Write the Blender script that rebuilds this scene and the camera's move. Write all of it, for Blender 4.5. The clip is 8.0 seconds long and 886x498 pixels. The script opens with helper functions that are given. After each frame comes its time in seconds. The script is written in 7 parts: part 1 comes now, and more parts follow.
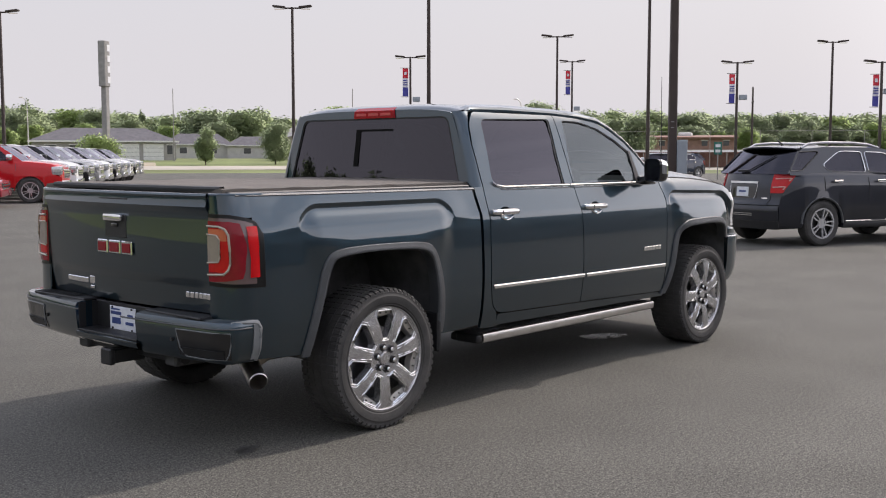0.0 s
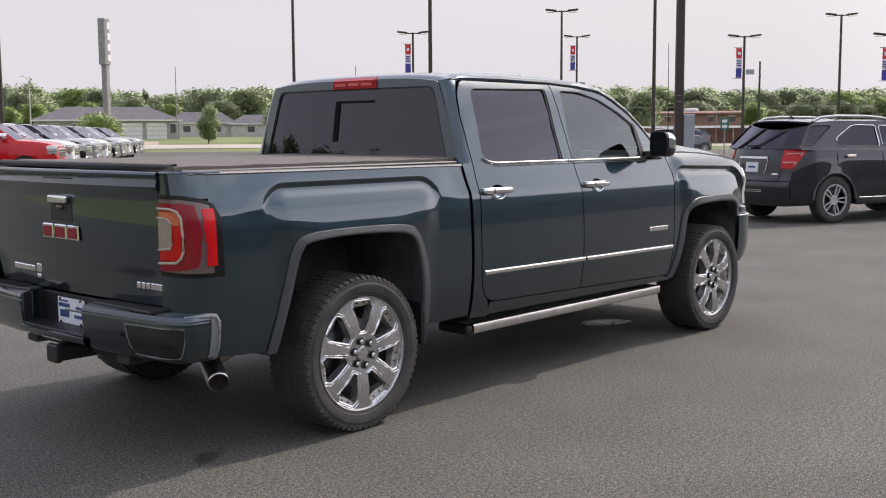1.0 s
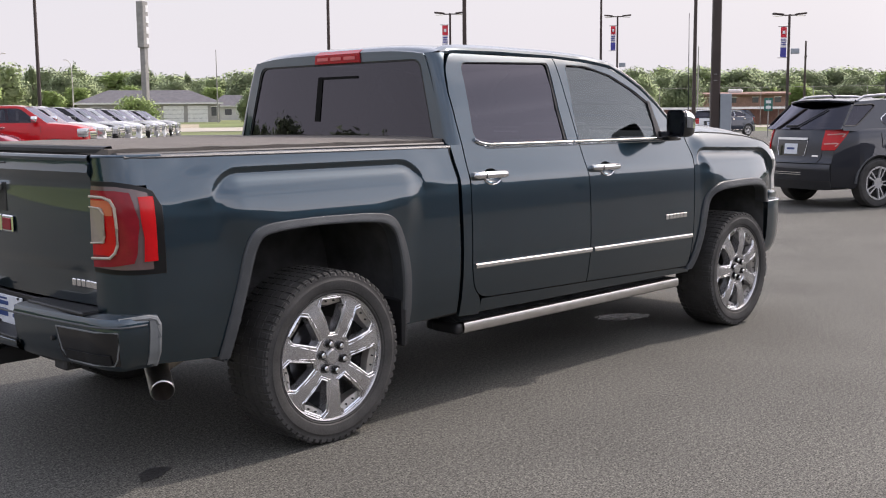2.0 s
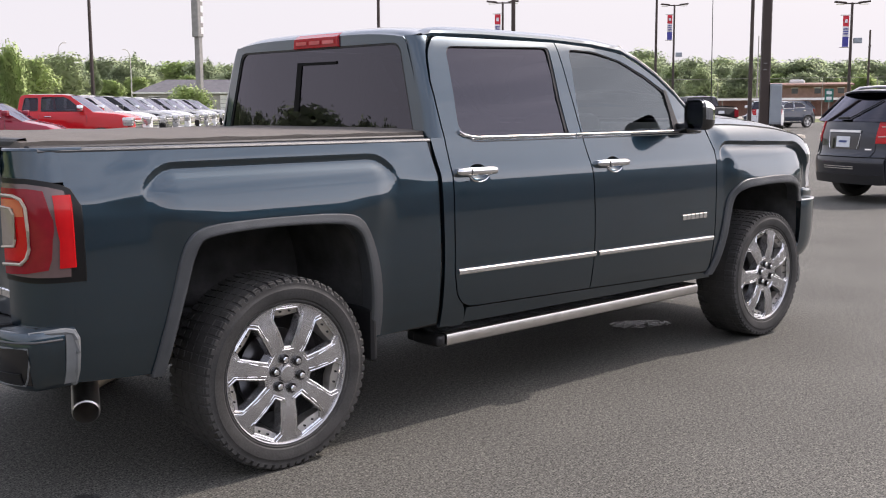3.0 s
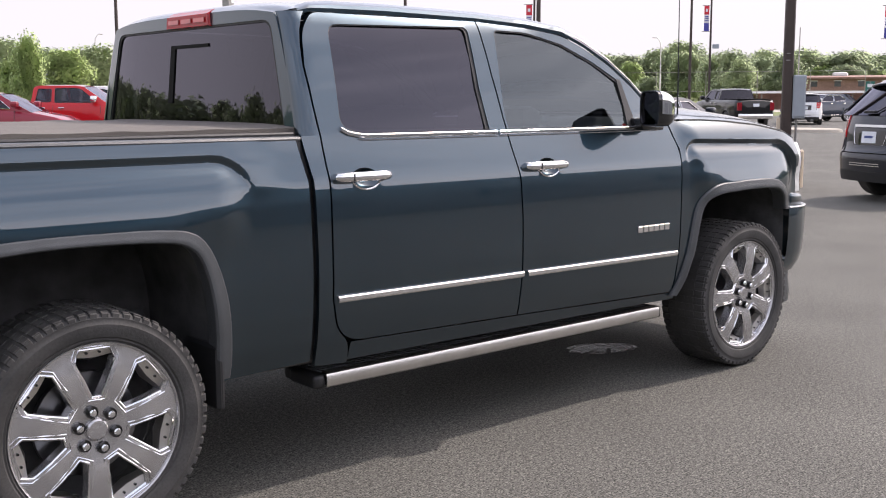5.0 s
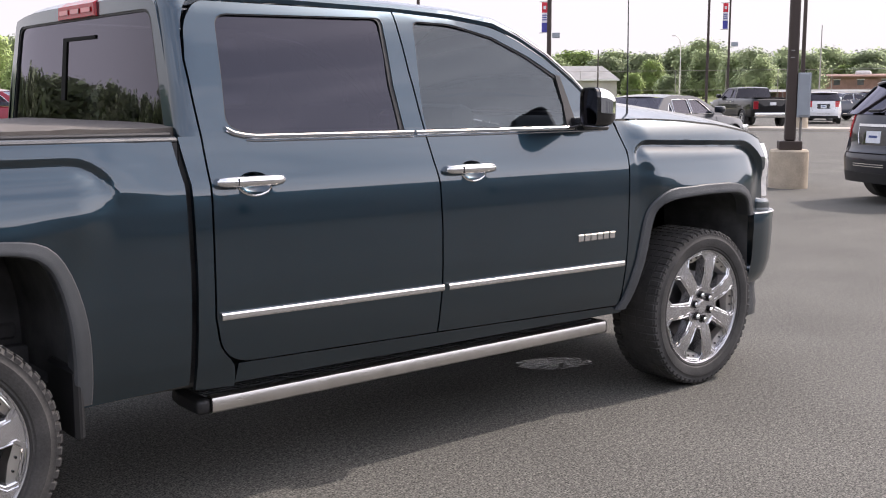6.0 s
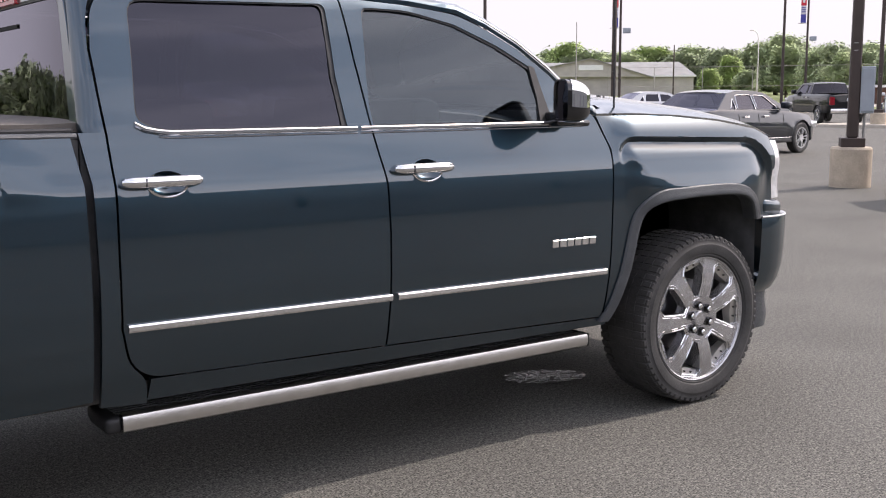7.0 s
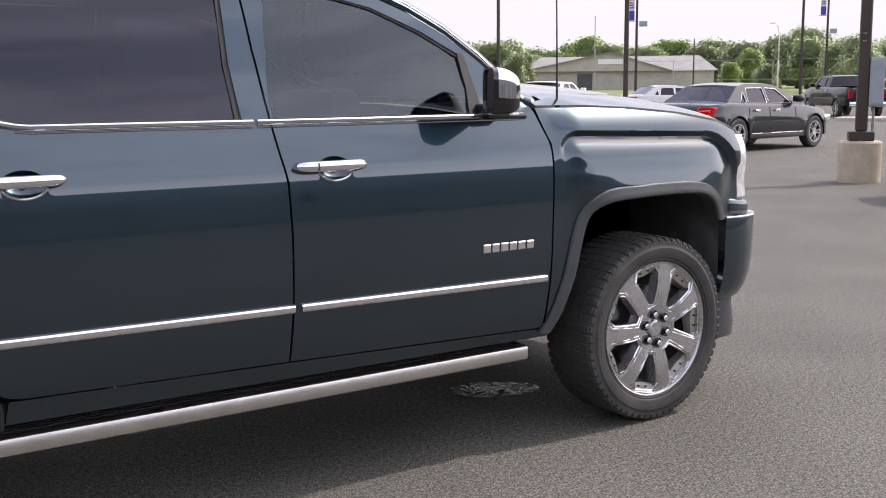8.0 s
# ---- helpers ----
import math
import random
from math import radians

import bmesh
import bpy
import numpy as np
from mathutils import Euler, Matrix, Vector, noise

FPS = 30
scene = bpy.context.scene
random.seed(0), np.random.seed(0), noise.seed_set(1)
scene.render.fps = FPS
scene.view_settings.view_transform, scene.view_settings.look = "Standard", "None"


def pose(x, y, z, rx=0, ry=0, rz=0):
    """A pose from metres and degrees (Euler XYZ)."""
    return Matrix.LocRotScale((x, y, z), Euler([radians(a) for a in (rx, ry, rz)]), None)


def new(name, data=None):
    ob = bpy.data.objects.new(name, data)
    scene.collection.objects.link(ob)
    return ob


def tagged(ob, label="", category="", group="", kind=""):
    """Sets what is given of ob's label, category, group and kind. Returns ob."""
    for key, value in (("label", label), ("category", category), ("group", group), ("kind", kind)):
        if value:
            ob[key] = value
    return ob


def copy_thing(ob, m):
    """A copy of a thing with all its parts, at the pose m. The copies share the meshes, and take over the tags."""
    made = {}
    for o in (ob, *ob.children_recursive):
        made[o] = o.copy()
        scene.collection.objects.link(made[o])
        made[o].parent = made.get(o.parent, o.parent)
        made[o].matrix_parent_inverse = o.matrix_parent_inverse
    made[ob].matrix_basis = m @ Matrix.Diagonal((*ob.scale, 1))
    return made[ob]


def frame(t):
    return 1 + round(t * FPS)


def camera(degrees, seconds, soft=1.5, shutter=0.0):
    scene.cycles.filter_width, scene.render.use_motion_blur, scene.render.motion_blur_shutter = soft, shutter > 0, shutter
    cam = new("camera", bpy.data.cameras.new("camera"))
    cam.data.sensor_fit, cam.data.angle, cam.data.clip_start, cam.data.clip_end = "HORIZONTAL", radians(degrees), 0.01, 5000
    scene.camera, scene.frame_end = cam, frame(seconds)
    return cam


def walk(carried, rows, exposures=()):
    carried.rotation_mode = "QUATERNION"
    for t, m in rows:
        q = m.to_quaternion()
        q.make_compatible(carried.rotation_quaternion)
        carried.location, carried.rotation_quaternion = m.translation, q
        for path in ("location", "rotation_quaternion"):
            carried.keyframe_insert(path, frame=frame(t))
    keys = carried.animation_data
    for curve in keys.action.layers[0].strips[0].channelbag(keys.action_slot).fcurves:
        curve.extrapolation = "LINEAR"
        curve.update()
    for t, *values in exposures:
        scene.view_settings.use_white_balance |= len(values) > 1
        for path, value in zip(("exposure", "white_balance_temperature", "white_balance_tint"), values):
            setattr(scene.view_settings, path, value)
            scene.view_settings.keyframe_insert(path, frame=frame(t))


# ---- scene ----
cam = camera(45.1, 8.0, 1.1)
METRES, EYE, TILT, LEAN, TURN = 4.714, 1.513, -5.0, 0.0, -48.3
ROWS = [
    (0.0, 0.0, 0.0, 0.0, 0.0, 0.0, -0.0),
    (0.5, 0.0107, 0.0579, 0.0002, 0.1, -0.67, 0.1),
    (1.0, 0.0237, 0.1236, 0.0058, 0.3, -1.2, 0.28),
    (1.5, 0.0515, 0.1862, 0.0087, 1.2, -1.71, 0.35),
    (3.0, 0.1522, 0.3632, 0.0212, 5.55, -2.65, -0.19),
    (3.5, 0.1893, 0.4167, 0.0264, 6.75, -2.82, -0.45),
    (4.0, 0.2113, 0.4703, 0.0289, 7.18, -3.0, -0.47),
    (4.5, 0.2326, 0.5205, 0.0337, 7.47, -3.06, -0.48),
    (6.0, 0.3439, 0.6625, 0.0452, 8.79, -3.19, -0.71),
    (6.5, 0.3876, 0.7133, 0.0486, 10.54, -3.32, -0.84),
    (7.0, 0.4291, 0.7565, 0.0499, 12.82, -3.41, -0.9),
    (7.5, 0.4581, 0.8049, 0.051, 13.36, -3.53, -0.83),
    (8.0, 0.4886, 0.8552, 0.0545, 13.94, -3.7, -0.79),
]
walk(cam, [(t, pose(-4.149, -5.142, EYE, 0, 0, TURN) @ pose(0, 0, 0, TILT, LEAN, 0) @ pose(METRES * x, METRES * y, METRES * z, 90 + pitch, roll, yaw)) for t, x, y, z, yaw, pitch, roll in ROWS],
     [(0.0, 0.27, 6350, 15.5), (1.5, 0.41, 6350, 16.5), (3.5, 0.63, 6350, 18), (4.5, 0.71, 6350, 18.5), (6.0, 0.75, 6350, 18.5), (8.0, 0.71, 6350, 18.5)])


# ---- world, sun, exposure ----
SUN_ELEV, SUN_AZ = radians(46), radians(-8)  # azimuth from +x towards +y
world = bpy.data.worlds.new("sky")
scene.world = world
world.use_nodes = True
wn, wl = world.node_tree.nodes, world.node_tree.links
wn.clear()
w_out, w_bg, sky = wn.new("ShaderNodeOutputWorld"), wn.new("ShaderNodeBackground"), wn.new("ShaderNodeTexSky")
sky.sky_type, sky.sun_disc = "NISHITA", False
sky.sun_elevation, sky.sun_rotation = SUN_ELEV, radians(90) - SUN_AZ
sky.air_density, sky.dust_density, sky.ozone_density = 1.3, 5.0, 1.0
# thin high haze with soft clouds over the clear sky
co, mp, cl, ramp = wn.new("ShaderNodeTexCoord"), wn.new("ShaderNodeMapping"), wn.new("ShaderNodeTexNoise"), wn.new("ShaderNodeValToRGB")
mp.inputs["Scale"].default_value = (1.6, 1.6, 7.0)
cl.inputs["Scale"].default_value, cl.inputs["Detail"].default_value, cl.inputs["Roughness"].default_value = 2.0, 3.0, 0.5
ramp.color_ramp.elements[0].position, ramp.color_ramp.elements[0].color = 0.41, (6.2, 6.5, 7.2, 1)
ramp.color_ramp.elements[1].position, ramp.color_ramp.elements[1].color = 0.62, (10.6, 10.6, 11.0, 1)
mix = wn.new("ShaderNodeMix")
mix.data_type = "RGBA"
sep, lift = wn.new("ShaderNodeSeparateXYZ"), wn.new("ShaderNodeMapRange")
lift.inputs["From Min"].default_value, lift.inputs["From Max"].default_value = 0.05, 0.60
lift.inputs["To Min"].default_value, lift.inputs["To Max"].default_value = 0.93, 0.48
wl.new(co.outputs["Generated"], sep.inputs["Vector"])
wl.new(sep.outputs["Z"], lift.inputs["Value"])
wl.new(lift.outputs["Result"], mix.inputs["Factor"])
wl.new(co.outputs["Generated"], mp.inputs["Vector"])
wl.new(mp.outputs["Vector"], cl.inputs["Vector"])
wl.new(cl.outputs["Fac"], ramp.inputs["Fac"])
wl.new(sky.outputs["Color"], mix.inputs["A"])
# the haze is even near the horizon and breaks into clouds above
low_haze, rise = wn.new("ShaderNodeMix"), wn.new("ShaderNodeMapRange")
low_haze.data_type = "RGBA"
rise.inputs["From Min"].default_value, rise.inputs["From Max"].default_value = 0.18, 0.46
wl.new(sep.outputs["Z"], rise.inputs["Value"])
wl.new(rise.outputs["Result"], low_haze.inputs["Factor"])
wl.new(ramp.outputs["Color"], low_haze.inputs["B"])
# the low haze is set brighter towards +x, -y for the truck's side to mirror
side, glow, tone = wn.new("ShaderNodeVectorMath"), wn.new("ShaderNodeMapRange"), wn.new("ShaderNodeVectorMath")
side.operation, tone.operation = "DOT_PRODUCT", "SCALE"
side.inputs[1].default_value = (0.62, -0.785, 0)
glow.interpolation_type = "SMOOTHSTEP"
glow.inputs["From Min"].default_value, glow.inputs["From Max"].default_value = 0.22, 1.0
glow.inputs["To Min"].default_value, glow.inputs["To Max"].default_value = 1.0, 2.9
tone.inputs[0].default_value = (4.75, 4.65, 4.7)
wl.new(co.outputs["Generated"], side.inputs[0])
wl.new(side.outputs["Value"], glow.inputs["Value"])
wl.new(glow.outputs["Result"], tone.inputs["Scale"])
wl.new(tone.outputs["Vector"], low_haze.inputs["A"])
wl.new(low_haze.outputs["Result"], mix.inputs["B"])
wl.new(mix.outputs["Result"], w_bg.inputs["Color"])
w_bg.inputs["Strength"].default_value = 0.131
wl.new(w_bg.outputs["Background"], w_out.inputs["Surface"])

sun = new("sun", bpy.data.lights.new("sun", "SUN"))
sun.data.energy, sun.data.angle, sun.data.color = 2.12, radians(0.7), (1.0, 0.925, 0.83)
to_sun = Vector((math.cos(SUN_ELEV) * math.cos(SUN_AZ), math.cos(SUN_ELEV) * math.sin(SUN_AZ), math.sin(SUN_ELEV)))
sun.matrix_world = Matrix.Translation((0, 0, 60)) @ to_sun.to_track_quat("Z", "Y").to_matrix().to_4x4()
scene.view_settings.exposure = 0.0

# ---- materials ----
def mat(name, colour, rough=0.5, metal=0.0, coat=0.0, coat_ior=1.5, vary=0.0, vary_scale=4.0, grain=0.0, grain_scale=300.0, bump=0.0, bump_scale=200.0,
        spec=0.5, rough_vary=0.0, island=0.0, tint=None, speck=0.0, coords="Object"):
    """A surface: colour with slow stains (vary), fine grain, relief and uneven gloss. island: random change per piece."""
    m = bpy.data.materials.new(name)
    m.use_nodes = True
    n, l = m.node_tree.nodes, m.node_tree.links
    b = n["Principled BSDF"]
    b.inputs["Roughness"].default_value, b.inputs["Metallic"].default_value = rough, metal
    b.inputs["Coat Weight"].default_value, b.inputs["Coat Roughness"].default_value = coat, 0.02
    b.inputs["Specular IOR Level"].default_value = spec
    b.inputs["Coat IOR"].default_value = coat_ior
    c = n.new("ShaderNodeTexCoord").outputs[coords]

    def noise_at(scale, detail=4.0):
        t = n.new("ShaderNodeTexNoise")
        t.inputs["Scale"].default_value, t.inputs["Detail"].default_value = scale, detail
        l.new(c, t.inputs["Vector"])
        return t.outputs["Fac"]

    def times(colour_in, fac, low, high):
        r = n.new("ShaderNodeMapRange")
        r.inputs["From Min"].default_value, r.inputs["From Max"].default_value = 0.3, 0.7
        r.inputs["To Min"].default_value, r.inputs["To Max"].default_value = low, high
        l.new(fac, r.inputs["Value"])
        v = n.new("ShaderNodeVectorMath")
        v.operation = "SCALE"
        l.new(colour_in, v.inputs[0])
        l.new(r.outputs["Result"], v.inputs["Scale"])
        return v.outputs["Vector"]

    rgb = n.new("ShaderNodeRGB")
    rgb.outputs[0].default_value = (*colour, 1)
    out = rgb.outputs[0]
    if tint:
        mx = n.new("ShaderNodeMix")
        mx.data_type = "RGBA"
        mx.inputs["B"].default_value = (*tint, 1)
        l.new(noise_at(vary_scale * 0.37, 3.0), mx.inputs["Factor"])
        l.new(out, mx.inputs["A"])
        out = mx.outputs["Result"]
    if vary:
        out = times(out, noise_at(vary_scale), 1 - vary, 1 + vary)
    if grain:
        out = times(out, noise_at(grain_scale, 2.0), 1 - grain, 1 + grain)
    if speck:
        out = times(out, noise_at(grain_scale * 0.37, 1.0), 1 - speck, 1 + speck)
    if island:
        g = n.new("ShaderNodeNewGeometry")
        out = times(out, g.outputs["Random Per Island"], 1 - island, 1 + island)
    l.new(out, b.inputs["Base Color"])
    if rough_vary:
        r = n.new("ShaderNodeMapRange")
        r.inputs["To Min"].default_value, r.inputs["To Max"].default_value = max(0.0, rough - rough_vary), rough + rough_vary
        l.new(noise_at(vary_scale * 1.7), r.inputs["Value"])
        l.new(r.outputs["Result"], b.inputs["Roughness"])
    if bump:
        bp = n.new("ShaderNodeBump")
        bp.inputs["Strength"].default_value, bp.inputs["Distance"].default_value = bump, 0.004
        l.new(noise_at(bump_scale, 3.0), bp.inputs["Height"])
        l.new(bp.outputs["Normal"], b.inputs["Normal"])
    return m


def tinted_glass(name, colour, ior=1.52, sheen=(0.88, 0.86, 1.0)):
    """Dark window glass: it lets a little through and mirrors the rest by its angle."""
    m = bpy.data.materials.new(name)
    m.use_nodes = True
    n, l = m.node_tree.nodes, m.node_tree.links
    n.clear()
    o, mx, tr, gl, fr = (n.new("ShaderNode" + k) for k in ("OutputMaterial", "MixShader", "BsdfTransparent", "BsdfGlossy", "Fresnel"))
    tr.inputs["Color"].default_value = (*colour, 1)
    gl.inputs["Roughness"].default_value = 0.015
    gl.inputs["Color"].default_value = (*sheen, 1)
    fr.inputs["IOR"].default_value = ior
    l.new(fr.outputs["Fac"], mx.inputs["Fac"])
    l.new(tr.outputs["BSDF"], mx.inputs[1])
    l.new(gl.outputs["BSDF"], mx.inputs[2])
    l.new(mx.outputs["Shader"], o.inputs["Surface"])
    return m


def lens(name, colour, rough=0.08):
    return mat(name, colour, rough, coat=0.6, vary=0.06, vary_scale=30)


ASPHALT = mat("asphalt", (0.095, 0.092, 0.080), 0.85, vary=0.13, vary_scale=0.9, grain=1.0, grain_scale=125, speck=0.36, bump=0.55, bump_scale=150, rough_vary=0.1, spec=0.35)
GRASS = mat("grass", (0.13, 0.17, 0.045), 0.9, vary=0.3, vary_scale=0.08, grain=0.3, grain_scale=6, tint=(0.18, 0.195, 0.07))
CONCRETE_ROAD = mat("pale_road", (0.42, 0.38, 0.32), 0.9, vary=0.12, vary_scale=0.2, grain=0.1, grain_scale=8)
CONCRETE = mat("concrete", (0.47, 0.395, 0.30), 0.9, vary=0.16, vary_scale=5, grain=0.10, grain_scale=60, bump=0.5, bump_scale=60)
PAINT = mat("slate_paint", (0.014, 0.036, 0.054), 0.30, metal=0.9, coat=1.0, coat_ior=1.76, vary=0.05, vary_scale=2, grain=0.12, grain_scale=1500, spec=0.12)
CHROME = mat("chrome", (0.83, 0.83, 0.84), 0.06, metal=1.0, vary=0.05, vary_scale=20, rough_vary=0.03)
SATIN = mat("satin_metal", (0.64, 0.62, 0.59), 0.33, metal=1.0, vary=0.08, vary_scale=10, rough_vary=0.06)
WHEEL = mat("wheel_metal", (0.52, 0.51, 0.51), 0.24, metal=0.75, vary=0.1, vary_scale=14, rough_vary=0.06)
WHEEL_DARK = mat("wheel_barrel", (0.30, 0.30, 0.31), 0.3, metal=1.0, vary=0.2, vary_scale=12)
TYRE = mat("tyre_rubber", (0.030, 0.030, 0.030), 0.75, vary=0.3, vary_scale=9, grain=0.15, grain_scale=120, bump=0.3, bump_scale=90, tint=(0.066, 0.062, 0.057))
BLACK = mat("black_plastic", (0.014, 0.014, 0.015), 0.5, vary=0.15, vary_scale=10, bump=0.15, bump_scale=400)
GLOSS_BLACK = mat("gloss_black", (0.008, 0.008, 0.009), 0.12, coat=0.6, vary=0.1, vary_scale=10)
FLARE = mat("flare_plastic", (0.062, 0.066, 0.070), 0.38, vary=0.12, vary_scale=12, bump=0.25, bump_scale=500)
LINER = mat("wheel_liner", (0.085, 0.085, 0.085), 0.9, spec=0.15, vary=0.4, vary_scale=7, bump=0.4, bump_scale=60)
FABRIC = mat("tonneau_vinyl", (0.13, 0.115, 0.10), 0.8, vary=0.12, vary_scale=5, grain=0.2, grain_scale=400, bump=0.4, bump_scale=500)
GLASS = tinted_glass("tinted_glass", (0.030, 0.028, 0.042), 1.66)
REAR_GLASS = tinted_glass("rear_tinted_glass", (0.030, 0.028, 0.036), 1.72)
FRONT_GLASS = tinted_glass("light_tinted_glass", (0.30, 0.35, 0.38), 1.84, (0.86, 0.94, 0.98))
OTHER_GLASS = tinted_glass("dark_car_glass", (0.05, 0.05, 0.055), 1.55)
GLASS_CLEAR = tinted_glass("car_glass", (0.25, 0.26, 0.26), 1.52)
RED_LENS = mat("red_lens", (0.24, 0.010, 0.018), 0.12, coat=0.15, spec=0.3, vary=0.10, vary_scale=25)
RED_BRIGHT = mat("bright_red_lens", (0.52, 0.004, 0.006), 0.2, coat=0.25, spec=0.3, vary=0.06, vary_scale=30)
AMBER_LENS = lens("amber_lens", (0.55, 0.13, 0.06))
CLEAR_LENS = lens("clear_lens", (0.42, 0.36, 0.28))
BROWN_POLE = mat("brown_pole", (0.046, 0.031, 0.025), 0.55, vary=0.2, vary_scale=3)
GREY_POLE = mat("grey_pole", (0.28, 0.27, 0.25), 0.6, vary=0.15, vary_scale=3)
BOX_GREY = mat("box_grey", (0.30, 0.33, 0.36), 0.55, vary=0.1, vary_scale=4)


def leafy(name, colour, tint):
    """Leaves: some light comes through them. Distant haze is put into their paler, greyer colour."""
    m = mat(name, colour, 0.55, vary=0.22, vary_scale=0.5, island=0.14, tint=tint, spec=0.08)
    n, l = m.node_tree.nodes, m.node_tree.links
    b = n["Principled BSDF"]
    tr, mx = n.new("ShaderNodeBsdfTranslucent"), n.new("ShaderNodeMixShader")
    mx.inputs["Fac"].default_value = 0.65
    tr.inputs["Color"].default_value = (colour[0] * 3.8, colour[1] * 3.85, colour[2] * 3.6, 1)
    l.new(b.outputs["BSDF"], mx.inputs[1])
    l.new(tr.outputs["BSDF"], mx.inputs[2])
    l.new(mx.outputs["Shader"], n["Material Output"].inputs["Surface"])
    return m


LEAF = leafy("leaves", (0.140, 0.162, 0.100), (0.150, 0.170, 0.112))
LEAF_DARK = leafy("dark_leaves", (0.124, 0.143, 0.094), (0.135, 0.152, 0.105))
LEAF_LIGHT = leafy("light_leaves", (0.142, 0.172, 0.080), (0.152, 0.176, 0.090))
PIPE = mat("dusty_pipe", (0.42, 0.37, 0.30), 0.5, metal=0.6, vary=0.2, vary_scale=12)
# pale bumper edges: the highlight along them is put into the colour
PALE_EDGE = mat("pale_edge_highlight", (0.17, 0.18, 0.185), 0.35, vary=0.15, vary_scale=14)
BARK = mat("bark", (0.10, 0.075, 0.055), 0.9, vary=0.3, vary_scale=6, bump=0.6, bump_scale=25)

# ---- building helpers ----
def sharpen(bm, degrees):
    for f in bm.faces:
        f.smooth = True
    for e in bm.edges:
        if len(e.link_faces) != 2 or e.calc_face_angle(0) > radians(degrees):
            e.smooth = False


def part(name, bm, material, parent=None, label="", sharp=32, m=None, out=None):
    """Links a bmesh as one mesh object, under a thing or a part."""
    bmesh.ops.recalc_face_normals(bm, faces=bm.faces)
    if out and sum((f.normal * f.calc_area() for f in bm.faces), Vector()).dot(Vector(out)) < 0:
        bmesh.ops.reverse_faces(bm, faces=bm.faces)
    sharpen(bm, sharp)
    me = bpy.data.meshes.new(name)
    bm.to_mesh(me)
    bm.free()
    me.materials.append(material)
    ob = new(name, me)
    if parent:
        ob.parent = parent
    if m:
        ob.matrix_basis = m
    if label:
        tagged(ob, label)
    return ob


def thing(name, label, category, m=None, group="", kind=""):
    ob = new(name)
    ob.empty_display_size = 0.2
    if m:
        ob.matrix_basis = m
    return tagged(ob, label, category, group, kind)


def box_bm(x0, x1, y0, y1, z0, z1, bevel=0.0, segments=1, bm=None):
    own = bmesh.new()
    bmesh.ops.create_cube(own, size=1, matrix=Matrix.LocRotScale(((x0 + x1) / 2, (y0 + y1) / 2, (z0 + z1) / 2), None, (abs(x1 - x0), abs(y1 - y0), abs(z1 - z0))))
    if bevel:
        bmesh.ops.bevel(own, geom=own.edges[:], offset=bevel, segments=segments, affect="EDGES", profile=0.5)
    return join(bm, own)


def join(bm, own):
    """Adds own to bm (or gives own back where there is no bm)."""
    if bm is None:
        return own
    me = bpy.data.meshes.new("t")
    own.to_mesh(me)
    own.free()
    bm.from_mesh(me)
    bpy.data.meshes.remove(me)
    return bm


def rod_bm(a, b, ra, rb=None, sides=12, bm=None):
    a, b = Vector(a), Vector(b)
    own = bmesh.new()
    turn = (b - a).to_track_quat("Z", "Y").to_matrix().to_4x4()
    bmesh.ops.create_cone(own, cap_ends=True, segments=sides, radius1=ra, radius2=ra if rb is None else rb, depth=(b - a).length,
                          matrix=Matrix.Translation((a + b) / 2) @ turn)
    return join(bm, own)


def tube_bm(points, radius, sides=8, bm=None):
    """A bent rod through the points."""
    own = bmesh.new()
    pts = [Vector(p) for p in points]
    rings = []
    for i, p in enumerate(pts):
        d = (pts[min(i + 1, len(pts) - 1)] - pts[max(i - 1, 0)]).normalized()
        q = d.to_track_quat("Z", "Y")
        r = radius[i] if isinstance(radius, (list, tuple)) else radius
        rings.append([own.verts.new(p + q @ Vector((r * math.cos(2 * math.pi * k / sides), r * math.sin(2 * math.pi * k / sides), 0))) for k in range(sides)])
    for u, v in zip(rings, rings[1:]):
        for k in range(sides):
            own.faces.new((u[k], u[(k + 1) % sides], v[(k + 1) % sides], v[k]))
    own.faces.new(rings[0][::-1])
    own.faces.new(rings[-1])
    return join(bm, own)


def lathe_bm(profile, steps=48, bm=None):
    """Turns a profile of (radius, y) round the y axis."""
    own = bmesh.new()
    rings = [[own.verts.new((r * math.cos(2 * math.pi * k / steps), y, r * math.sin(2 * math.pi * k / steps))) for k in range(steps)] for r, y in profile]
    for u, v in zip(rings, rings[1:]):
        for k in range(steps):
            own.faces.new((u[k], u[(k + 1) % steps], v[(k + 1) % steps], v[k]))
    return join(bm, own)


def grid_bm(rows, bm=None):
    """A skin over rows of points, all of one length."""
    own = bmesh.new()
    vs = [[own.verts.new(p) for p in row] for row in rows]
    for u, v in zip(vs, vs[1:]):
        for k in range(len(u) - 1):
            own.faces.new((u[k], u[k + 1], v[k + 1], v[k]))
    bmesh.ops.remove_doubles(own, verts=own.verts, dist=1e-5)
    return join(bm, own)


def inside(poly, x, z):
    hit = False
    for (xa, za), (xb, zb) in zip(poly, poly[1:] + poly[:1]):
        if (za > z) != (zb > z) and x < (xb - xa) * (z - za) / (zb - za) + xa:
            hit = not hit
    return hit


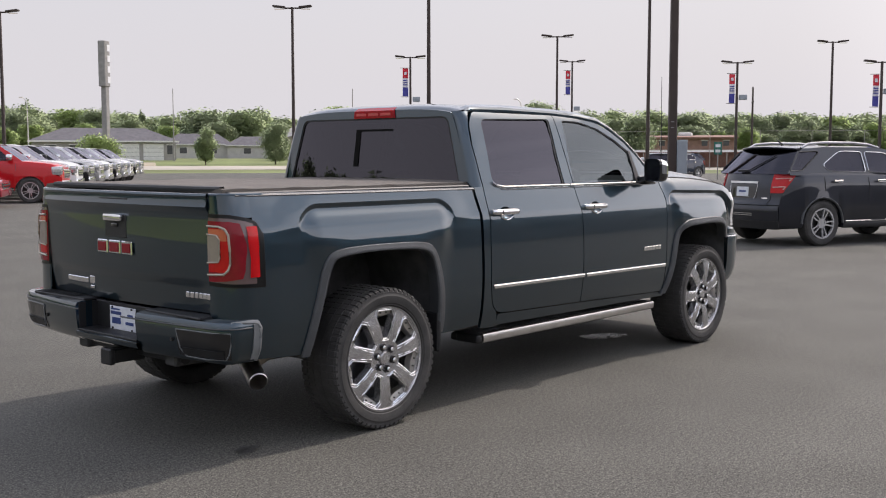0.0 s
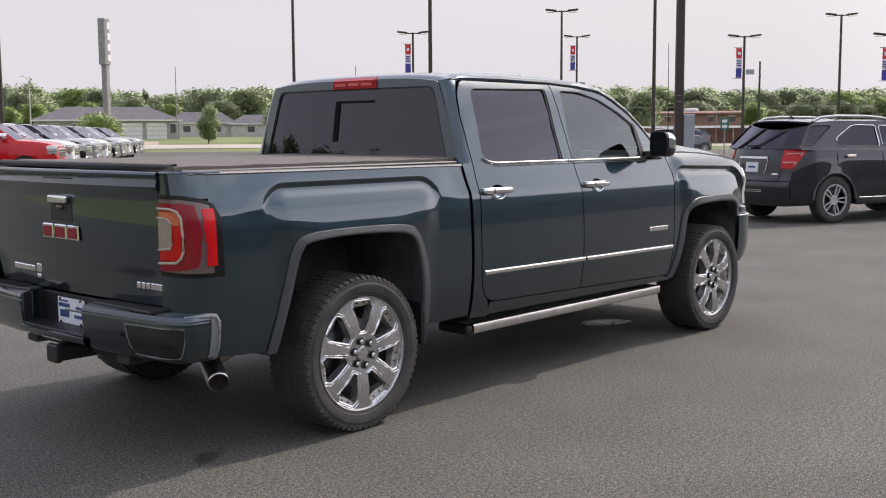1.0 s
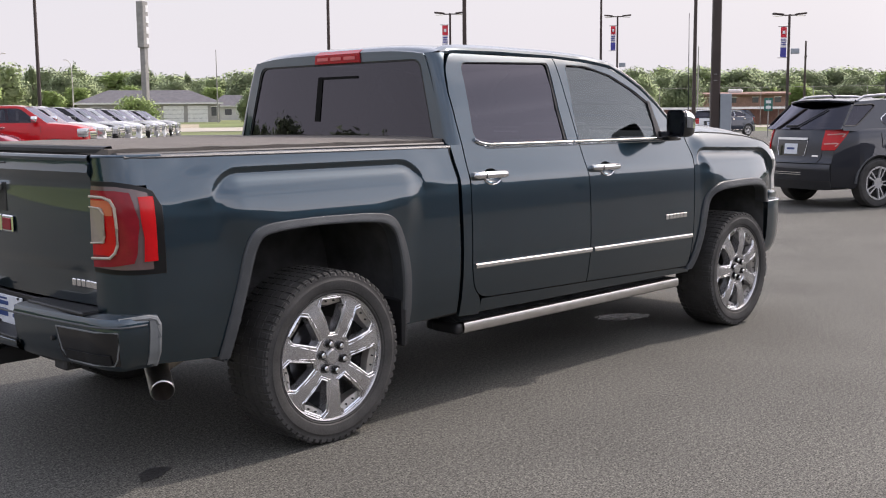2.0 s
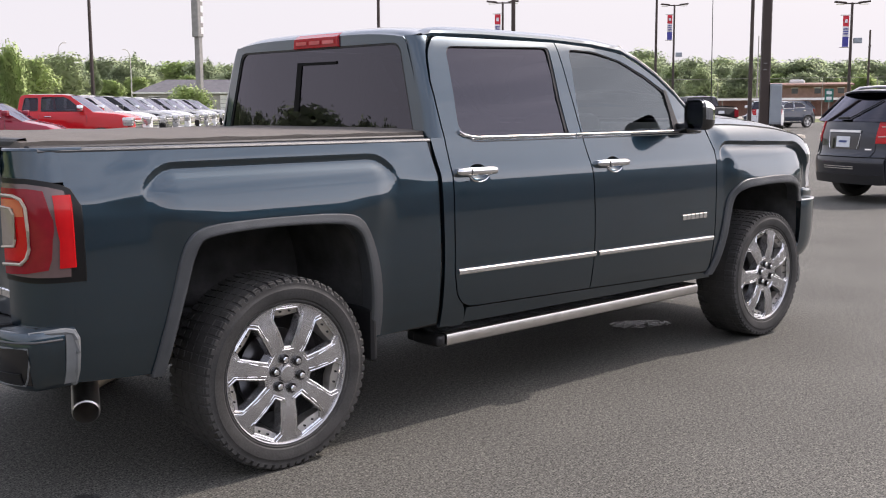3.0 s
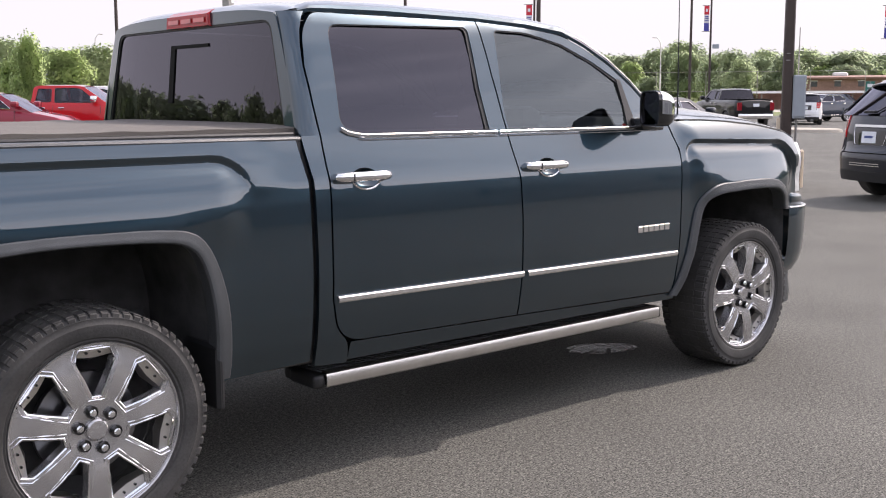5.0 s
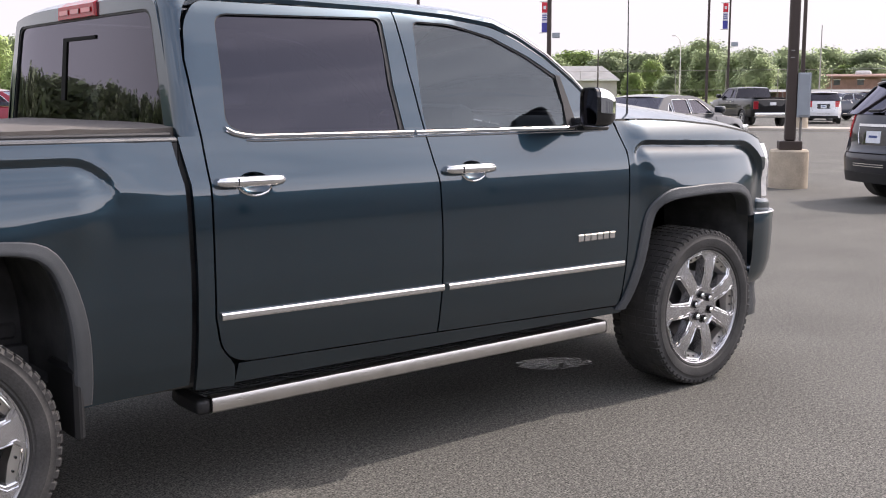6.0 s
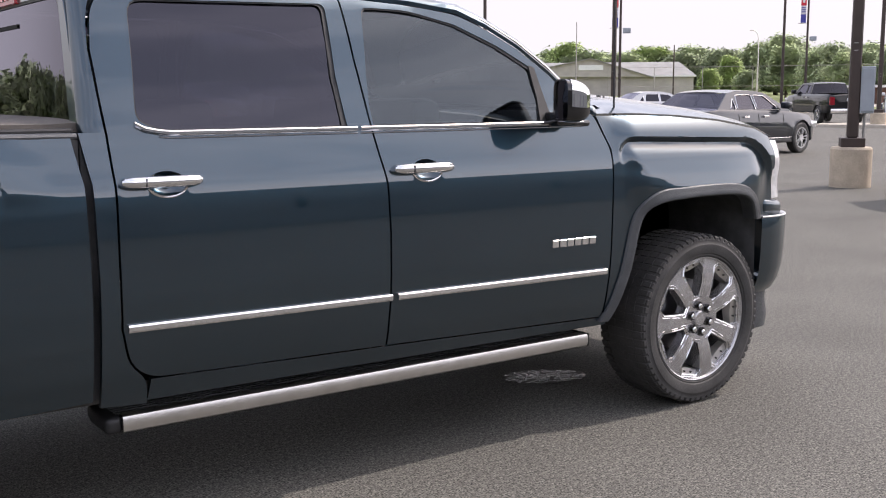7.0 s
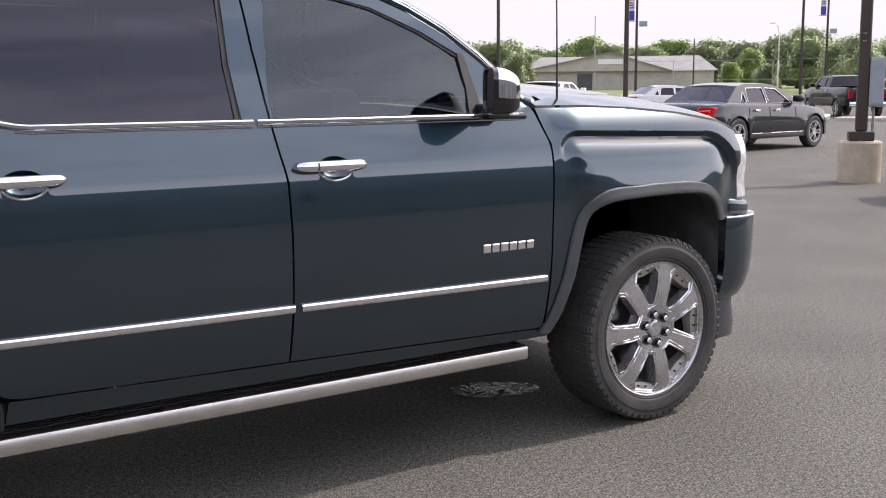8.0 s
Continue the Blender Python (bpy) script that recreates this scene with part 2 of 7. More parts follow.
def rounded(poly, radii, steps=4):
    """A polygon with its corners rounded; radii: one for all, or one each."""
    out, n = [], len(poly)
    for i, p in enumerate(poly):
        r = radii[i] if isinstance(radii, (list, tuple)) else radii
        p, a, b = Vector(p), Vector(poly[i - 1]), Vector(poly[(i + 1) % n])
        if r <= 0:
            out.append(tuple(p))
            continue
        da, db = (a - p), (b - p)
        ra, rb = min(r, da.length * 0.49), min(r, db.length * 0.49)
        s, e = p + da.normalized() * ra, p + db.normalized() * rb
        for k in range(steps + 1):
            t = k / steps
            out.append(tuple(s * (1 - t) ** 2 + p * 2 * t * (1 - t) + e * t * t))
    return out


def panel_bm(outline, depth_at, holes=(), side=-1, flange=0.02, step=0.07, bm=None, cuts=()):
    """A pressed sheet: an outline in x and z, with holes, laid on the surface y = side * depth_at(x, z), its rims turned in by flange. cuts: more lines along which the sheet is divided."""
    own = bmesh.new()
    xs, zs = [p[0] for p in outline], [p[1] for p in outline]
    x0, x1, z0, z1 = min(xs) - 0.01, max(xs) + 0.01, min(zs) - 0.01, max(zs) + 0.01
    nx, nz = max(1, round((x1 - x0) / step)), max(1, round((z1 - z0) / step))
    vs = [[own.verts.new((x0 + (x1 - x0) * i / nx, 0, z0 + (z1 - z0) * j / nz)) for i in range(nx + 1)] for j in range(nz + 1)]
    for j in range(nz):
        for i in range(nx):
            own.faces.new((vs[j][i], vs[j][i + 1], vs[j + 1][i + 1], vs[j + 1][i]))
    for poly in (outline, *holes, *cuts):
        for (xa, za), (xb, zb) in zip(poly, list(poly[1:]) + [poly[0]]):
            if math.hypot(xb - xa, zb - za) < 1e-6:
                continue
            lo, hi = (min(xa, xb) - 1e-4, min(za, zb) - 1e-4), (max(xa, xb) + 1e-4, max(za, zb) + 1e-4)
            near = []
            for f in own.faces:
                fx, fz = [v.co.x for v in f.verts], [v.co.z for v in f.verts]
                if max(fx) >= lo[0] and min(fx) <= hi[0] and max(fz) >= lo[1] and min(fz) <= hi[1]:
                    near.append(f)
            geom = list({*near, *(e for f in near for e in f.edges), *(v for f in near for v in f.verts)})
            bmesh.ops.bisect_plane(own, geom=geom, dist=1e-6, plane_co=(xa, 0, za), plane_no=(zb - za, 0, xa - xb))
    bad = []
    for f in own.faces:
        c = f.calc_center_median()
        if not inside(list(outline), c.x, c.z) or any(inside(list(h), c.x, c.z) for h in holes):
            bad.append(f)
    bmesh.ops.delete(own, geom=bad, context="FACES")
    bmesh.ops.remove_doubles(own, verts=own.verts, dist=2e-4)
    for v in own.verts:
        v.co.y = side * depth_at(v.co.x, v.co.z)
    if flange:
        rim = [e for e in own.edges if len(e.link_faces) == 1]
        got = bmesh.ops.extrude_edge_only(own, edges=rim)["geom"]
        for v in got:
            if isinstance(v, bmesh.types.BMVert):
                v.co.y -= side * flange
    return join(bm, own)


def bar_bm(points, width, height, bm=None):
    """A flat moulding along points (x, y, z): width along y, height along z."""
    own = bmesh.new()
    rows = []
    for x, y, z in points:
        h, w = height / 2, width
        rows.append([own.verts.new(p) for p in ((x, y + w, z - h), (x, y - w * 0.5, z - h), (x, y - w, z - h * 0.5), (x, y - w, z + h * 0.5), (x, y - w * 0.5, z + h), (x, y + w, z + h))])
    for u, v in zip(rows, rows[1:]):
        for k in range(6):
            own.faces.new((u[k], u[(k + 1) % 6], v[(k + 1) % 6], v[k]))
    own.faces.new(rows[0][::-1])
    own.faces.new(rows[-1])
    return join(bm, own)


def smooth_table(knots, lo, hi, n=400, blur=7):
    """A smooth function through knots (x, value)."""
    xs = np.linspace(lo, hi, n)
    ys = np.interp(xs, [k[0] for k in knots], [k[1] for k in knots])
    w = np.hanning(blur + 2)[1:-1]
    ys = np.convolve(np.pad(ys, blur // 2, mode="edge"), w / w.sum(), mode="valid")
    return lambda x: float(np.interp(x, xs, ys))


def curve_through(points, steps=4):
    """A smooth line through points (Catmull-Rom)."""
    p = [np.array(q, float) for q in points]
    p = [2 * p[0] - p[1], *p, 2 * p[-1] - p[-2]]
    out = []
    for a, b, c, d in zip(p, p[1:], p[2:], p[3:]):
        for k in range(steps):
            t = k / steps
            out.append(tuple(0.5 * (2 * b + (c - a) * t + (2 * a - 5 * b + 4 * c - d) * t * t + (3 * b - a - 3 * c + d) * t ** 3)))
    out.append(tuple(p[-2]))
    return out


def ease(a, b, x):
    t = min(1.0, max(0.0, (x - a) / (b - a)))
    return t * t * (3 - 2 * t)

# ---- ground ----
def ground_z(r):
    """The land lies level round the lot and rises gently beyond it."""
    return 0.95 * ease(85, 200, r) + 1.6 * ease(220, 700, r) - 0.012


rows = []
for r in (0.01, 20, 50, 80, 95, 110, 125, 140, 155, 170, 185, 200, 240, 300, 400, 550, 700, 1200, 2500, 4500):
    rows.append([(r * math.cos(2 * math.pi * k / 96), r * math.sin(2 * math.pi * k / 96), ground_z(r)) for k in range(97)])
ground = tagged(part("ground", grid_bm(rows), GRASS), "mown and dry grass land round the lot", "ground", kind="structure")
lot_bm = bmesh.new()
lot_outline = [(-9, -45), (90, -45), (92, 46), (62, 76), (40, 84), (8, 66), (-9, 56)]
lot_bm.faces.new([lot_bm.verts.new((x, y, 0.0)) for x, y in lot_outline])
lot = tagged(part("pavement", lot_bm, ASPHALT), "grey weathered asphalt of a car lot", "pavement", kind="structure")
def arc_band(r0, r1, a0, a1, lift, n=40):
    return grid_bm([[(r * math.cos(a), r * math.sin(a), ground_z(r) + lift) for r in np.linspace(r0, r1, 6)] for a in np.linspace(radians(a0), radians(a1), n)])


road = tagged(part("road", arc_band(104, 124, 20, 95, 0.05), CONCRETE_ROAD), "pale concrete road past the lot", "road", kind="structure")
tagged(part("verge", arc_band(124.5, 148, 57, 84, 0.04), mat("dry_verge", (0.34, 0.29, 0.21), 0.95, vary=0.3, vary_scale=0.15, grain=0.3, grain_scale=4)), "dry tan verge between road and houses", "verge", kind="structure")


def patch_bm(cx, cy, rx, ry, z, seed, n=40, turn=0.0):
    """A flat spot with an uneven rim."""
    rg = random.Random(seed)
    ph = [rg.uniform(0, 6.28) for _ in range(4)]
    own = bmesh.new()
    ring = []
    for k in range(n):
        a = 2 * math.pi * k / n
        q = 1 + 0.14 * math.sin(3 * a + ph[0]) + 0.10 * math.sin(5 * a + ph[1]) + 0.08 * math.sin(9 * a + ph[2])
        x, y = rx * q * math.cos(a), ry * q * math.sin(a)
        ring.append(own.verts.new((cx + x * math.cos(turn) - y * math.sin(turn), cy + x * math.sin(turn) + y * math.cos(turn), z)))
    own.faces.new(ring)
    return own


# paler than dry asphalt: part of the sky's sheen is put into the colour
WET_SHEEN = mat("wet_asphalt_sheen", (0.16, 0.16, 0.155), 0.18, vary=0.2, vary_scale=9, grain=0.8, grain_scale=115, bump=1.0, bump_scale=110, rough_vary=0.2, spec=1.0)
OIL = mat("oil_stain", (0.035, 0.034, 0.033), 0.55, vary=0.3, vary_scale=12, grain=0.6, grain_scale=75, bump=0.8, bump_scale=95)
drops = bmesh.new()
rg = random.Random(8)
for k in range(420):
    a, q = rg.uniform(0, 6.283), math.sqrt(rg.random())
    u, v, size = 0.22 * q * math.cos(a), 0.13 * q * math.sin(a), rg.uniform(0.004, 0.013) * (1.25 - q * 0.6)
    drops = join(drops, patch_bm(3.36 + u * 0.90 + v * 0.43, -0.25 - u * 0.43 + v * 0.90, size * 1.3, size, 0.003 + 0.000012 * k, k, 8))
tagged(part("wet_patch", drops, WET_SHEEN), "small wet patch on the asphalt under the truck, its pale sheen in the colour", "wet patch", kind="structure")
tagged(part("oil_stain", patch_bm(-0.80, -0.80, 0.09, 0.05, 0.004, 5, turn=0.6), OIL), "small dark oil stain on the asphalt", "stain", kind="structure")

# ---- the slate pickup truck ----
truck = thing("pickup_truck", "dark slate crew-cab pickup truck with chrome trim, parked on asphalt", "pickup truck")
AXLES, WHEEL_Z, TYRE_R = (0.008, 3.652), 0.392, 0.397

width_by_height = smooth_table([(0.40, 0.955), (0.47, 0.972), (0.55, 0.988), (0.66, 0.998), (0.78, 1.0), (0.95, 0.994), (1.08, 0.988), (1.145, 0.980), (1.20, 0.962),
                                (1.27, 0.942), (1.33, 0.928), (1.36, 0.918), (1.50, 0.880), (1.65, 0.832), (1.76, 0.790), (1.80, 0.762), (1.84, 0.71)], 0.3, 1.9)


def blister(x, z, cx, half, crown, radius, puff, under, groove, edge, reach, sweep=0.0, back=0.0):
    """How far the swelling over a wheel stands out, with an undercut line along its head."""
    a = abs(x - cx)
    dx, dz = a - half + radius, z - crown + radius
    d = math.hypot(max(dx, 0), max(dz, 0)) + min(max(dx, dz), 0) - radius
    fade = 1 - ease(0.10, 0.38, crown - z) * ease(half - 0.36, half, a)
    edge += 0.09 * ease(0.02, 0.13, crown - z)
    swell = fade * (1 - ease(-edge, 0.0, d)) * (0.009 + puff * min(1.0, max(0.0, (crown - z) / 0.20)))
    lip = under * ease(0.0, groove, d) * (1 - ease(groove, reach, d))
    if sweep and x > cx - back:
        lip *= ease(crown - sweep - 0.10, crown - sweep + 0.06, z)
    else:
        lip *= ease(crown - 0.12, crown, z) * (1 - ease(half - 0.09, half + 0.08, a))
    return swell + lip


FENDER_MID = 3.655


def fender_crown(x):
    return 1.226 - 0.030 * (x - 3.2)


def blister_line(x0, x1, r0, r1, crown, off):
    """The outline of a swelling between x0 and x1 with corner radii r0 and r1, off metres outside its head."""
    line = [(x0 - off, 0.95)]
    for cx, r, a0, a1 in ((x0 + r0, r0, 180, 90), (x1 - r1, r1, 90, 0)):
        for k in range(9):
            a = radians(a0 + (a1 - a0) * k / 8)
            x = cx + (r + off) * math.cos(a)
            line.append((x, crown(x) - r + (r + off) * math.sin(a)))
    return line + [(x1 + off, 0.95)]


def cab_lean(z):
    return 0.021 * (z - 1.35) / 0.4


def truck_side(x, z):
    """Half width of the truck's body at x and z."""
    w = width_by_height(z)
    w += blister(x, z, 0.02, 0.595, 1.238, 0.14, 0.020, 0.013, 0.028, 0.05, 0.20, 0.05, 1.0) + blister(x, z, FENDER_MID, 0.495, fender_crown(x), 0.18 if x > FENDER_MID else 0.07, 0.034, 0.032, 0.026, 0.04, 0.24, 0.11)
    if x > 3.02 and z > 1.24:
        w -= 2.6 * (z - 1.24) ** 2 * ease(3.02, 3.22, x)
    if x > 3.75:
        w -= 0.055 * ((x - 3.75) / 0.6) ** 2
    if z > 1.325 and x < 1.02:
        d = min(0.06, max(0.0, 0.940 + cab_lean(z) - x))
        w -= 0.06 - math.sqrt(0.0036 - d * d)
    if x < -0.70:
        w -= 0.03 * ((-0.70 - x) / 0.3) ** 2
    if x > 2.3 and z > 1.36:
        w -= 0.03 * ((x - 2.3) / 0.8) ** 2
    return w


def arch(cx, lower, pad=0.0, full=False):
    """The outline of a squared wheel opening, from its rear foot over the top to its front foot."""
    p = pad
    if cx < 1:
        pts = [(-0.530 - p, lower), (-0.505 - p, 0.57), (-0.440 - p, 0.79), (-0.388 - p, 0.945 + p * 0.3), (-0.325 - p * 0.6, 0.984 + p * 0.75), (-0.14 - p * 0.2, 0.998 + p * 0.75), (0.04, 0.998 + p * 0.75),
               (0.25, 0.988 + p * 0.85), (0.352 + p * 0.6, 0.962 + p * 0.85), (0.408 + p * 1.0, 0.890 + p * 0.3), (0.444 + p * 1.2, 0.75), (0.456 + p * 1.2, 0.58), (0.454 + p * 1.2, lower)]
    else:
        pts = [(3.085 - p, lower), (3.130 - p, 0.53), (3.188 - p, 0.68), (3.228 - p, 0.83), (3.275 - p * 0.9, 0.925 + p * 0.4), (3.365 - p * 0.5, 0.965 + p), (3.500, 0.974 + p), (3.650, 0.978 + p),
               (3.855, 0.972 + p), (3.955 + p * 0.5, 0.940 + p * 0.8), (4.018 + p * 0.9, 0.880 + p * 0.3), (4.040 + p, 0.835)]
        if full:
            pts += [(4.065, 0.70), (4.070, lower)]
    return curve_through(pts, 3)


def sides(name, outline, holes=(), material=PAINT, flange=0.02, step=0.06, lift=0.0, label="", parent=None, cuts=()):
    """A panel on the right side of the truck and its twin on the left."""
    made = []
    for s in (-1, 1):
        bm = panel_bm(outline, lambda x, z: truck_side(x, z) + lift, holes, s, flange, step, None, cuts)
        made.append(part(name, bm, material, (parent[(s + 1) // 2] if parent else truck), label, out=(0, s, 0)))
    return made


# bed sides, with the wheel opening cut through
bed = [(-0.86, 1.322), (0.838, 1.312), (0.862, 1.16), (0.864, 0.86), (0.854, 0.475), (0.440, 0.462)]
bed = bed[:-1] + list(reversed(arch(0.0, 0.462))) + [(-0.54, 0.485), (-0.86, 0.505)]
sides("bed_side", bed, step=0.014, cuts=[blister_line(-0.575, 0.615, 0.14, 0.14, lambda x: 1.238, off) for off in (0.0, 0.014, 0.028)])
# cab corner between bed and rear door
sides("cab_corner", rounded([(0.864, 1.32), (0.888, 1.16), (0.890, 0.86), (0.880, 0.45), (1.03, 0.44)], 0) + rounded([(1.03, 0.44), (1.03, 0.525), (0.967, 0.583), (0.947, 0.70)], [0, 0.062, 0.045, 0])[1:]
      + [(0.954, 1.15), (0.947, 1.32)], step=0.03)
door_edge = smooth_table([(1.31, 0.947), (1.44, 0.937), (1.58, 0.930), (1.66, 0.936), (1.714, 0.947), (1.765, 0.968), (1.80, 1.000)], 1.30, 1.82, 200, 9)
for s in (-1, 1):
    rows = []
    for z in np.linspace(1.316, 1.790, 44):
        w, bend, front = width_by_height(z), 0.940 + cab_lean(z), door_edge(z)
        stop = (bend - front) / 0.06
        stop = stop if stop < 0 else math.asin(min(1.0, stop))
        row = [(front, s * (truck_side(front, z) - 0.02), z)]
        for a in np.linspace(stop, math.pi / 2, 18):
            row.append((bend - 0.06 * (a if a < 0 else math.sin(a)), s * (w if a < 0 else w - 0.06 * (1 - math.cos(a))), z))
        rows.append(row)
    part("cab_pillar", grid_bm(rows), PAINT, truck, out=(0, s, 0))
# doors with their window openings
rear_door = rounded([(1.04, 0.529), (0.975, 0.583), (0.955, 0.70), (0.962, 1.15), (0.955, 1.315), (0.945, 1.44), (0.938, 1.58), (0.955, 1.714), (1.02, 1.789), (1.877, 1.788), (1.892, 1.55), (1.919, 1.32), (1.955, 1.11),
                     (1.960, 0.93), (1.954, 0.70), (1.942, 0.508)], [0.06, 0.045, 0, 0, 0, 0, 0, 0.05, 0.04, 0, 0, 0, 0, 0, 0, 0])
rear_window = rounded([(1.050, 1.352), (1.140, 1.320), (1.824, 1.320), (1.806, 1.50), (1.815, 1.762), (1.078, 1.745)], [0.04, 0.03, 0.004, 0, 0.03, 0.05])
front_door = rounded([(1.950, 0.508), (1.962, 0.70), (1.968, 0.93), (1.963, 1.11), (1.927, 1.32), (1.900, 1.55), (1.885, 1.788), (2.18, 1.772), (2.40, 1.745), (2.53, 1.695), (2.69, 1.612), (2.83, 1.512), (3.00, 1.365), (3.04, 1.33),
                      (3.098, 1.20), (3.092, 1.03), (3.073, 0.70), (3.052, 0.478)], [0, 0, 0, 0, 0, 0, 0, 0.1, 0.05, 0.05, 0, 0, 0.02, 0.02, 0.03, 0, 0, 0.02])
front_window = rounded([(1.936, 1.50), (1.930, 1.40), (1.935, 1.320), (2.775, 1.320), (2.770, 1.42), (2.748, 1.536), (2.58, 1.625), (2.385, 1.705), (2.17, 1.752), (1.968, 1.756)],
                       [0, 0, 0.004, 0.0, 0, 0.01, 0, 0, 0.05, 0.03])
HANDLES = (1.106, 2.118)


def hollow(hx):
    """The rim of the finger hollow behind a door handle."""
    return [(hx + 0.020 + 0.066 * math.cos(a), 1.153 + 0.041 * math.sin(a)) for a in np.linspace(0, 2 * math.pi, 25)[:-1]]


rear_doors = sides("rear_door", rear_door, [rear_window, hollow(HANDLES[0])], step=0.03)
front_doors = sides("front_door", front_door, [front_window, hollow(HANDLES[1])], step=0.03)
sides("rear_door_glass", rounded([(1.02, 1.30), (1.852, 1.295), (1.838, 1.78), (1.05, 1.77)], 0.02), material=GLASS, flange=0, lift=-0.009, parent=rear_doors, label="dark tinted window glass", step=0.2)
sides("front_door_glass", rounded([(1.91, 1.295), (2.82, 1.295), (2.78, 1.545), (2.60, 1.645), (2.40, 1.725), (2.17, 1.775), (1.94, 1.778)], 0.02), material=FRONT_GLASS, flange=0, lift=-0.009, parent=front_doors, label="dark tinted window glass", step=0.2)
# black seals round the glass and the pillar behind the mirror
sides("window_seal", rear_window, [rounded([(1.055, 1.355), (1.142, 1.325), (1.803, 1.325), (1.788, 1.50), (1.801, 1.756), (1.081, 1.740)], [0.04, 0.03, 0.004, 0, 0.03, 0.05])], BLACK, 0.006, 0.3, -0.004, parent=rear_doors)
sides("window_seal", front_window, [rounded([(1.939, 1.50), (1.933, 1.40), (1.938, 1.325), (2.760, 1.325), (2.752, 1.42), (2.732, 1.530), (2.572, 1.617), (2.380, 1.698), (2.17, 1.745), (1.972, 1.750)],
                                               [0, 0, 0.004, 0.0, 0, 0.01, 0, 0, 0.05, 0.03])], BLACK, 0.006, 0.3, -0.004, parent=front_doors)
sides("window_divider", [(2.735, 1.322), (2.800, 1.322), (2.786, 1.42), (2.757, 1.545), (2.728, 1.55), (2.745, 1.42)], (), BLACK, 0.01, 0.2, 0.001, parent=front_doors)
# front fenders
fender = [(3.05, 1.34), (3.106, 1.20), (3.100, 1.03), (3.081, 0.70), (3.062, 0.47)] + arch(3.6, 0.47)[1:]
fender += [(4.160, 0.84), (4.185, 0.90), (4.197, 0.975), (4.194, 1.08), (4.186, 1.17), (4.165, 1.226), (4.06, 1.264), (3.80, 1.306), (3.42, 1.338)]
sides("front_fender", fender, step=0.014, cuts=[blister_line(FENDER_MID - 0.495, FENDER_MID + 0.495, 0.07, 0.18, fender_crown, off) for off in (0.0, 0.013, 0.026)])
# sills under the doors
sides("sill", [(0.89, 0.452), (3.09, 0.436), (3.085, 0.470), (2.0, 0.500), (1.045, 0.522), (1.035, 0.455)], lift=-0.006)

# flared trims round the wheel openings
def arch_trim(cx, lower, width, s):
    inner, outer = arch(cx, lower), arch(cx, lower, width)
    rows = []
    for (xi, zi), (xo, zo) in zip(inner, outer):
        wi, wo = truck_side(xo, min(zo, 1.1)), truck_side(xo, min(zo, 1.1))
        row = [(xo, s * (wo - 0.012), zo), (xo, s * (wo + 0.008), zo)]
        for t, d in ((0.08, 0.014), (0.16, 0.015), (0.35, 0.016), (0.60, 0.019), (0.82, 0.021)):
            row.append((xo + (xi - xo) * t, s * (wo + d), zo + (zi - zo) * t))
        row += [(xi, s * (wi + 0.020), zi), (xi + (xi - xo) * 0.12, s * (wi + 0.012), zi + (zi - zo) * 0.12), (xi, s * (wi - 0.06), zi)]
        rows.append(row)
    dense = []
    for a, b in zip(rows, rows[1:]):
        dense.append(a)
    dense.append(rows[-1])
    own = grid_bm(dense)
    for row in (rows[0], rows[-1]):
        own.faces.new([own.verts.new(p) for p in row])
    return own


for s in (-1, 1):
    part("rear_arch_trim", arch_trim(0.0, 0.475, 0.046, s), FLARE, truck, "grey moulded wheel-arch trim")
    part("front_arch_trim", arch_trim(3.6, 0.455, 0.046, s), FLARE, truck, "grey moulded wheel-arch trim")
    # mud flaps
    part("mud_flap", box_bm(0.445, 0.478, s * 0.76, s * 1.012, 0.365, 0.60, 0.012), BLACK, truck)
    part("mud_flap", box_bm(4.10, 4.125, s * 0.74, s * 0.93, 0.29, 0.52, 0.010), BLACK, truck)

# wheel wells and underbody
def well_bm(cx, s):
    a = arch(cx, 0.46, 0.02, True)
    rows = [[(x, s * y, z) for x, z in a] for y in (0.975, 0.70, 0.42)]
    own = grid_bm(rows)
    back = own.faces.new([own.verts.new((x, s * 0.42, z)) for x, z in a])
    return own


for s in (-1, 1):
    for cx in AXLES:
        part("wheel_liner", well_bm(cx, s), LINER, truck)
    part("frame_rail", box_bm(-1.0, 4.2, s * 0.38, s * 0.48, 0.42, 0.58, 0.01), LINER, truck)
part("underbody", box_bm(0.46, 3.10, -0.90, 0.90, 0.44, 0.52, 0.02), LINER, truck)
part("rear_floor", box_bm(-0.98, 0.46, -0.43, 0.43, 0.60, 0.66, 0.01), LINER, truck)
part("rear_axle", rod_bm((AXLES[0], -0.80, WHEEL_Z), (AXLES[0], 0.80, WHEEL_Z), 0.05, 0.05, 14, join(box_bm(-0.12, 0.16, -0.14, 0.14, 0.27, 0.53, 0.07, 3), bmesh.new())), LINER, truck)
part("front_axle", rod_bm((AXLES[1], -0.80, WHEEL_Z), (AXLES[1], 0.80, WHEEL_Z), 0.045), LINER, truck)
part("engine_bay", box_bm(3.10, 4.15, -0.42, 0.42, 0.42, 1.20, 0.03), LINER, truck)

def cab_back(y, z):
    """The plane of the cab's back, bent forward towards its corners."""
    return 0.860 + cab_lean(z) + 0.020 * (abs(y) / 0.8) ** 4


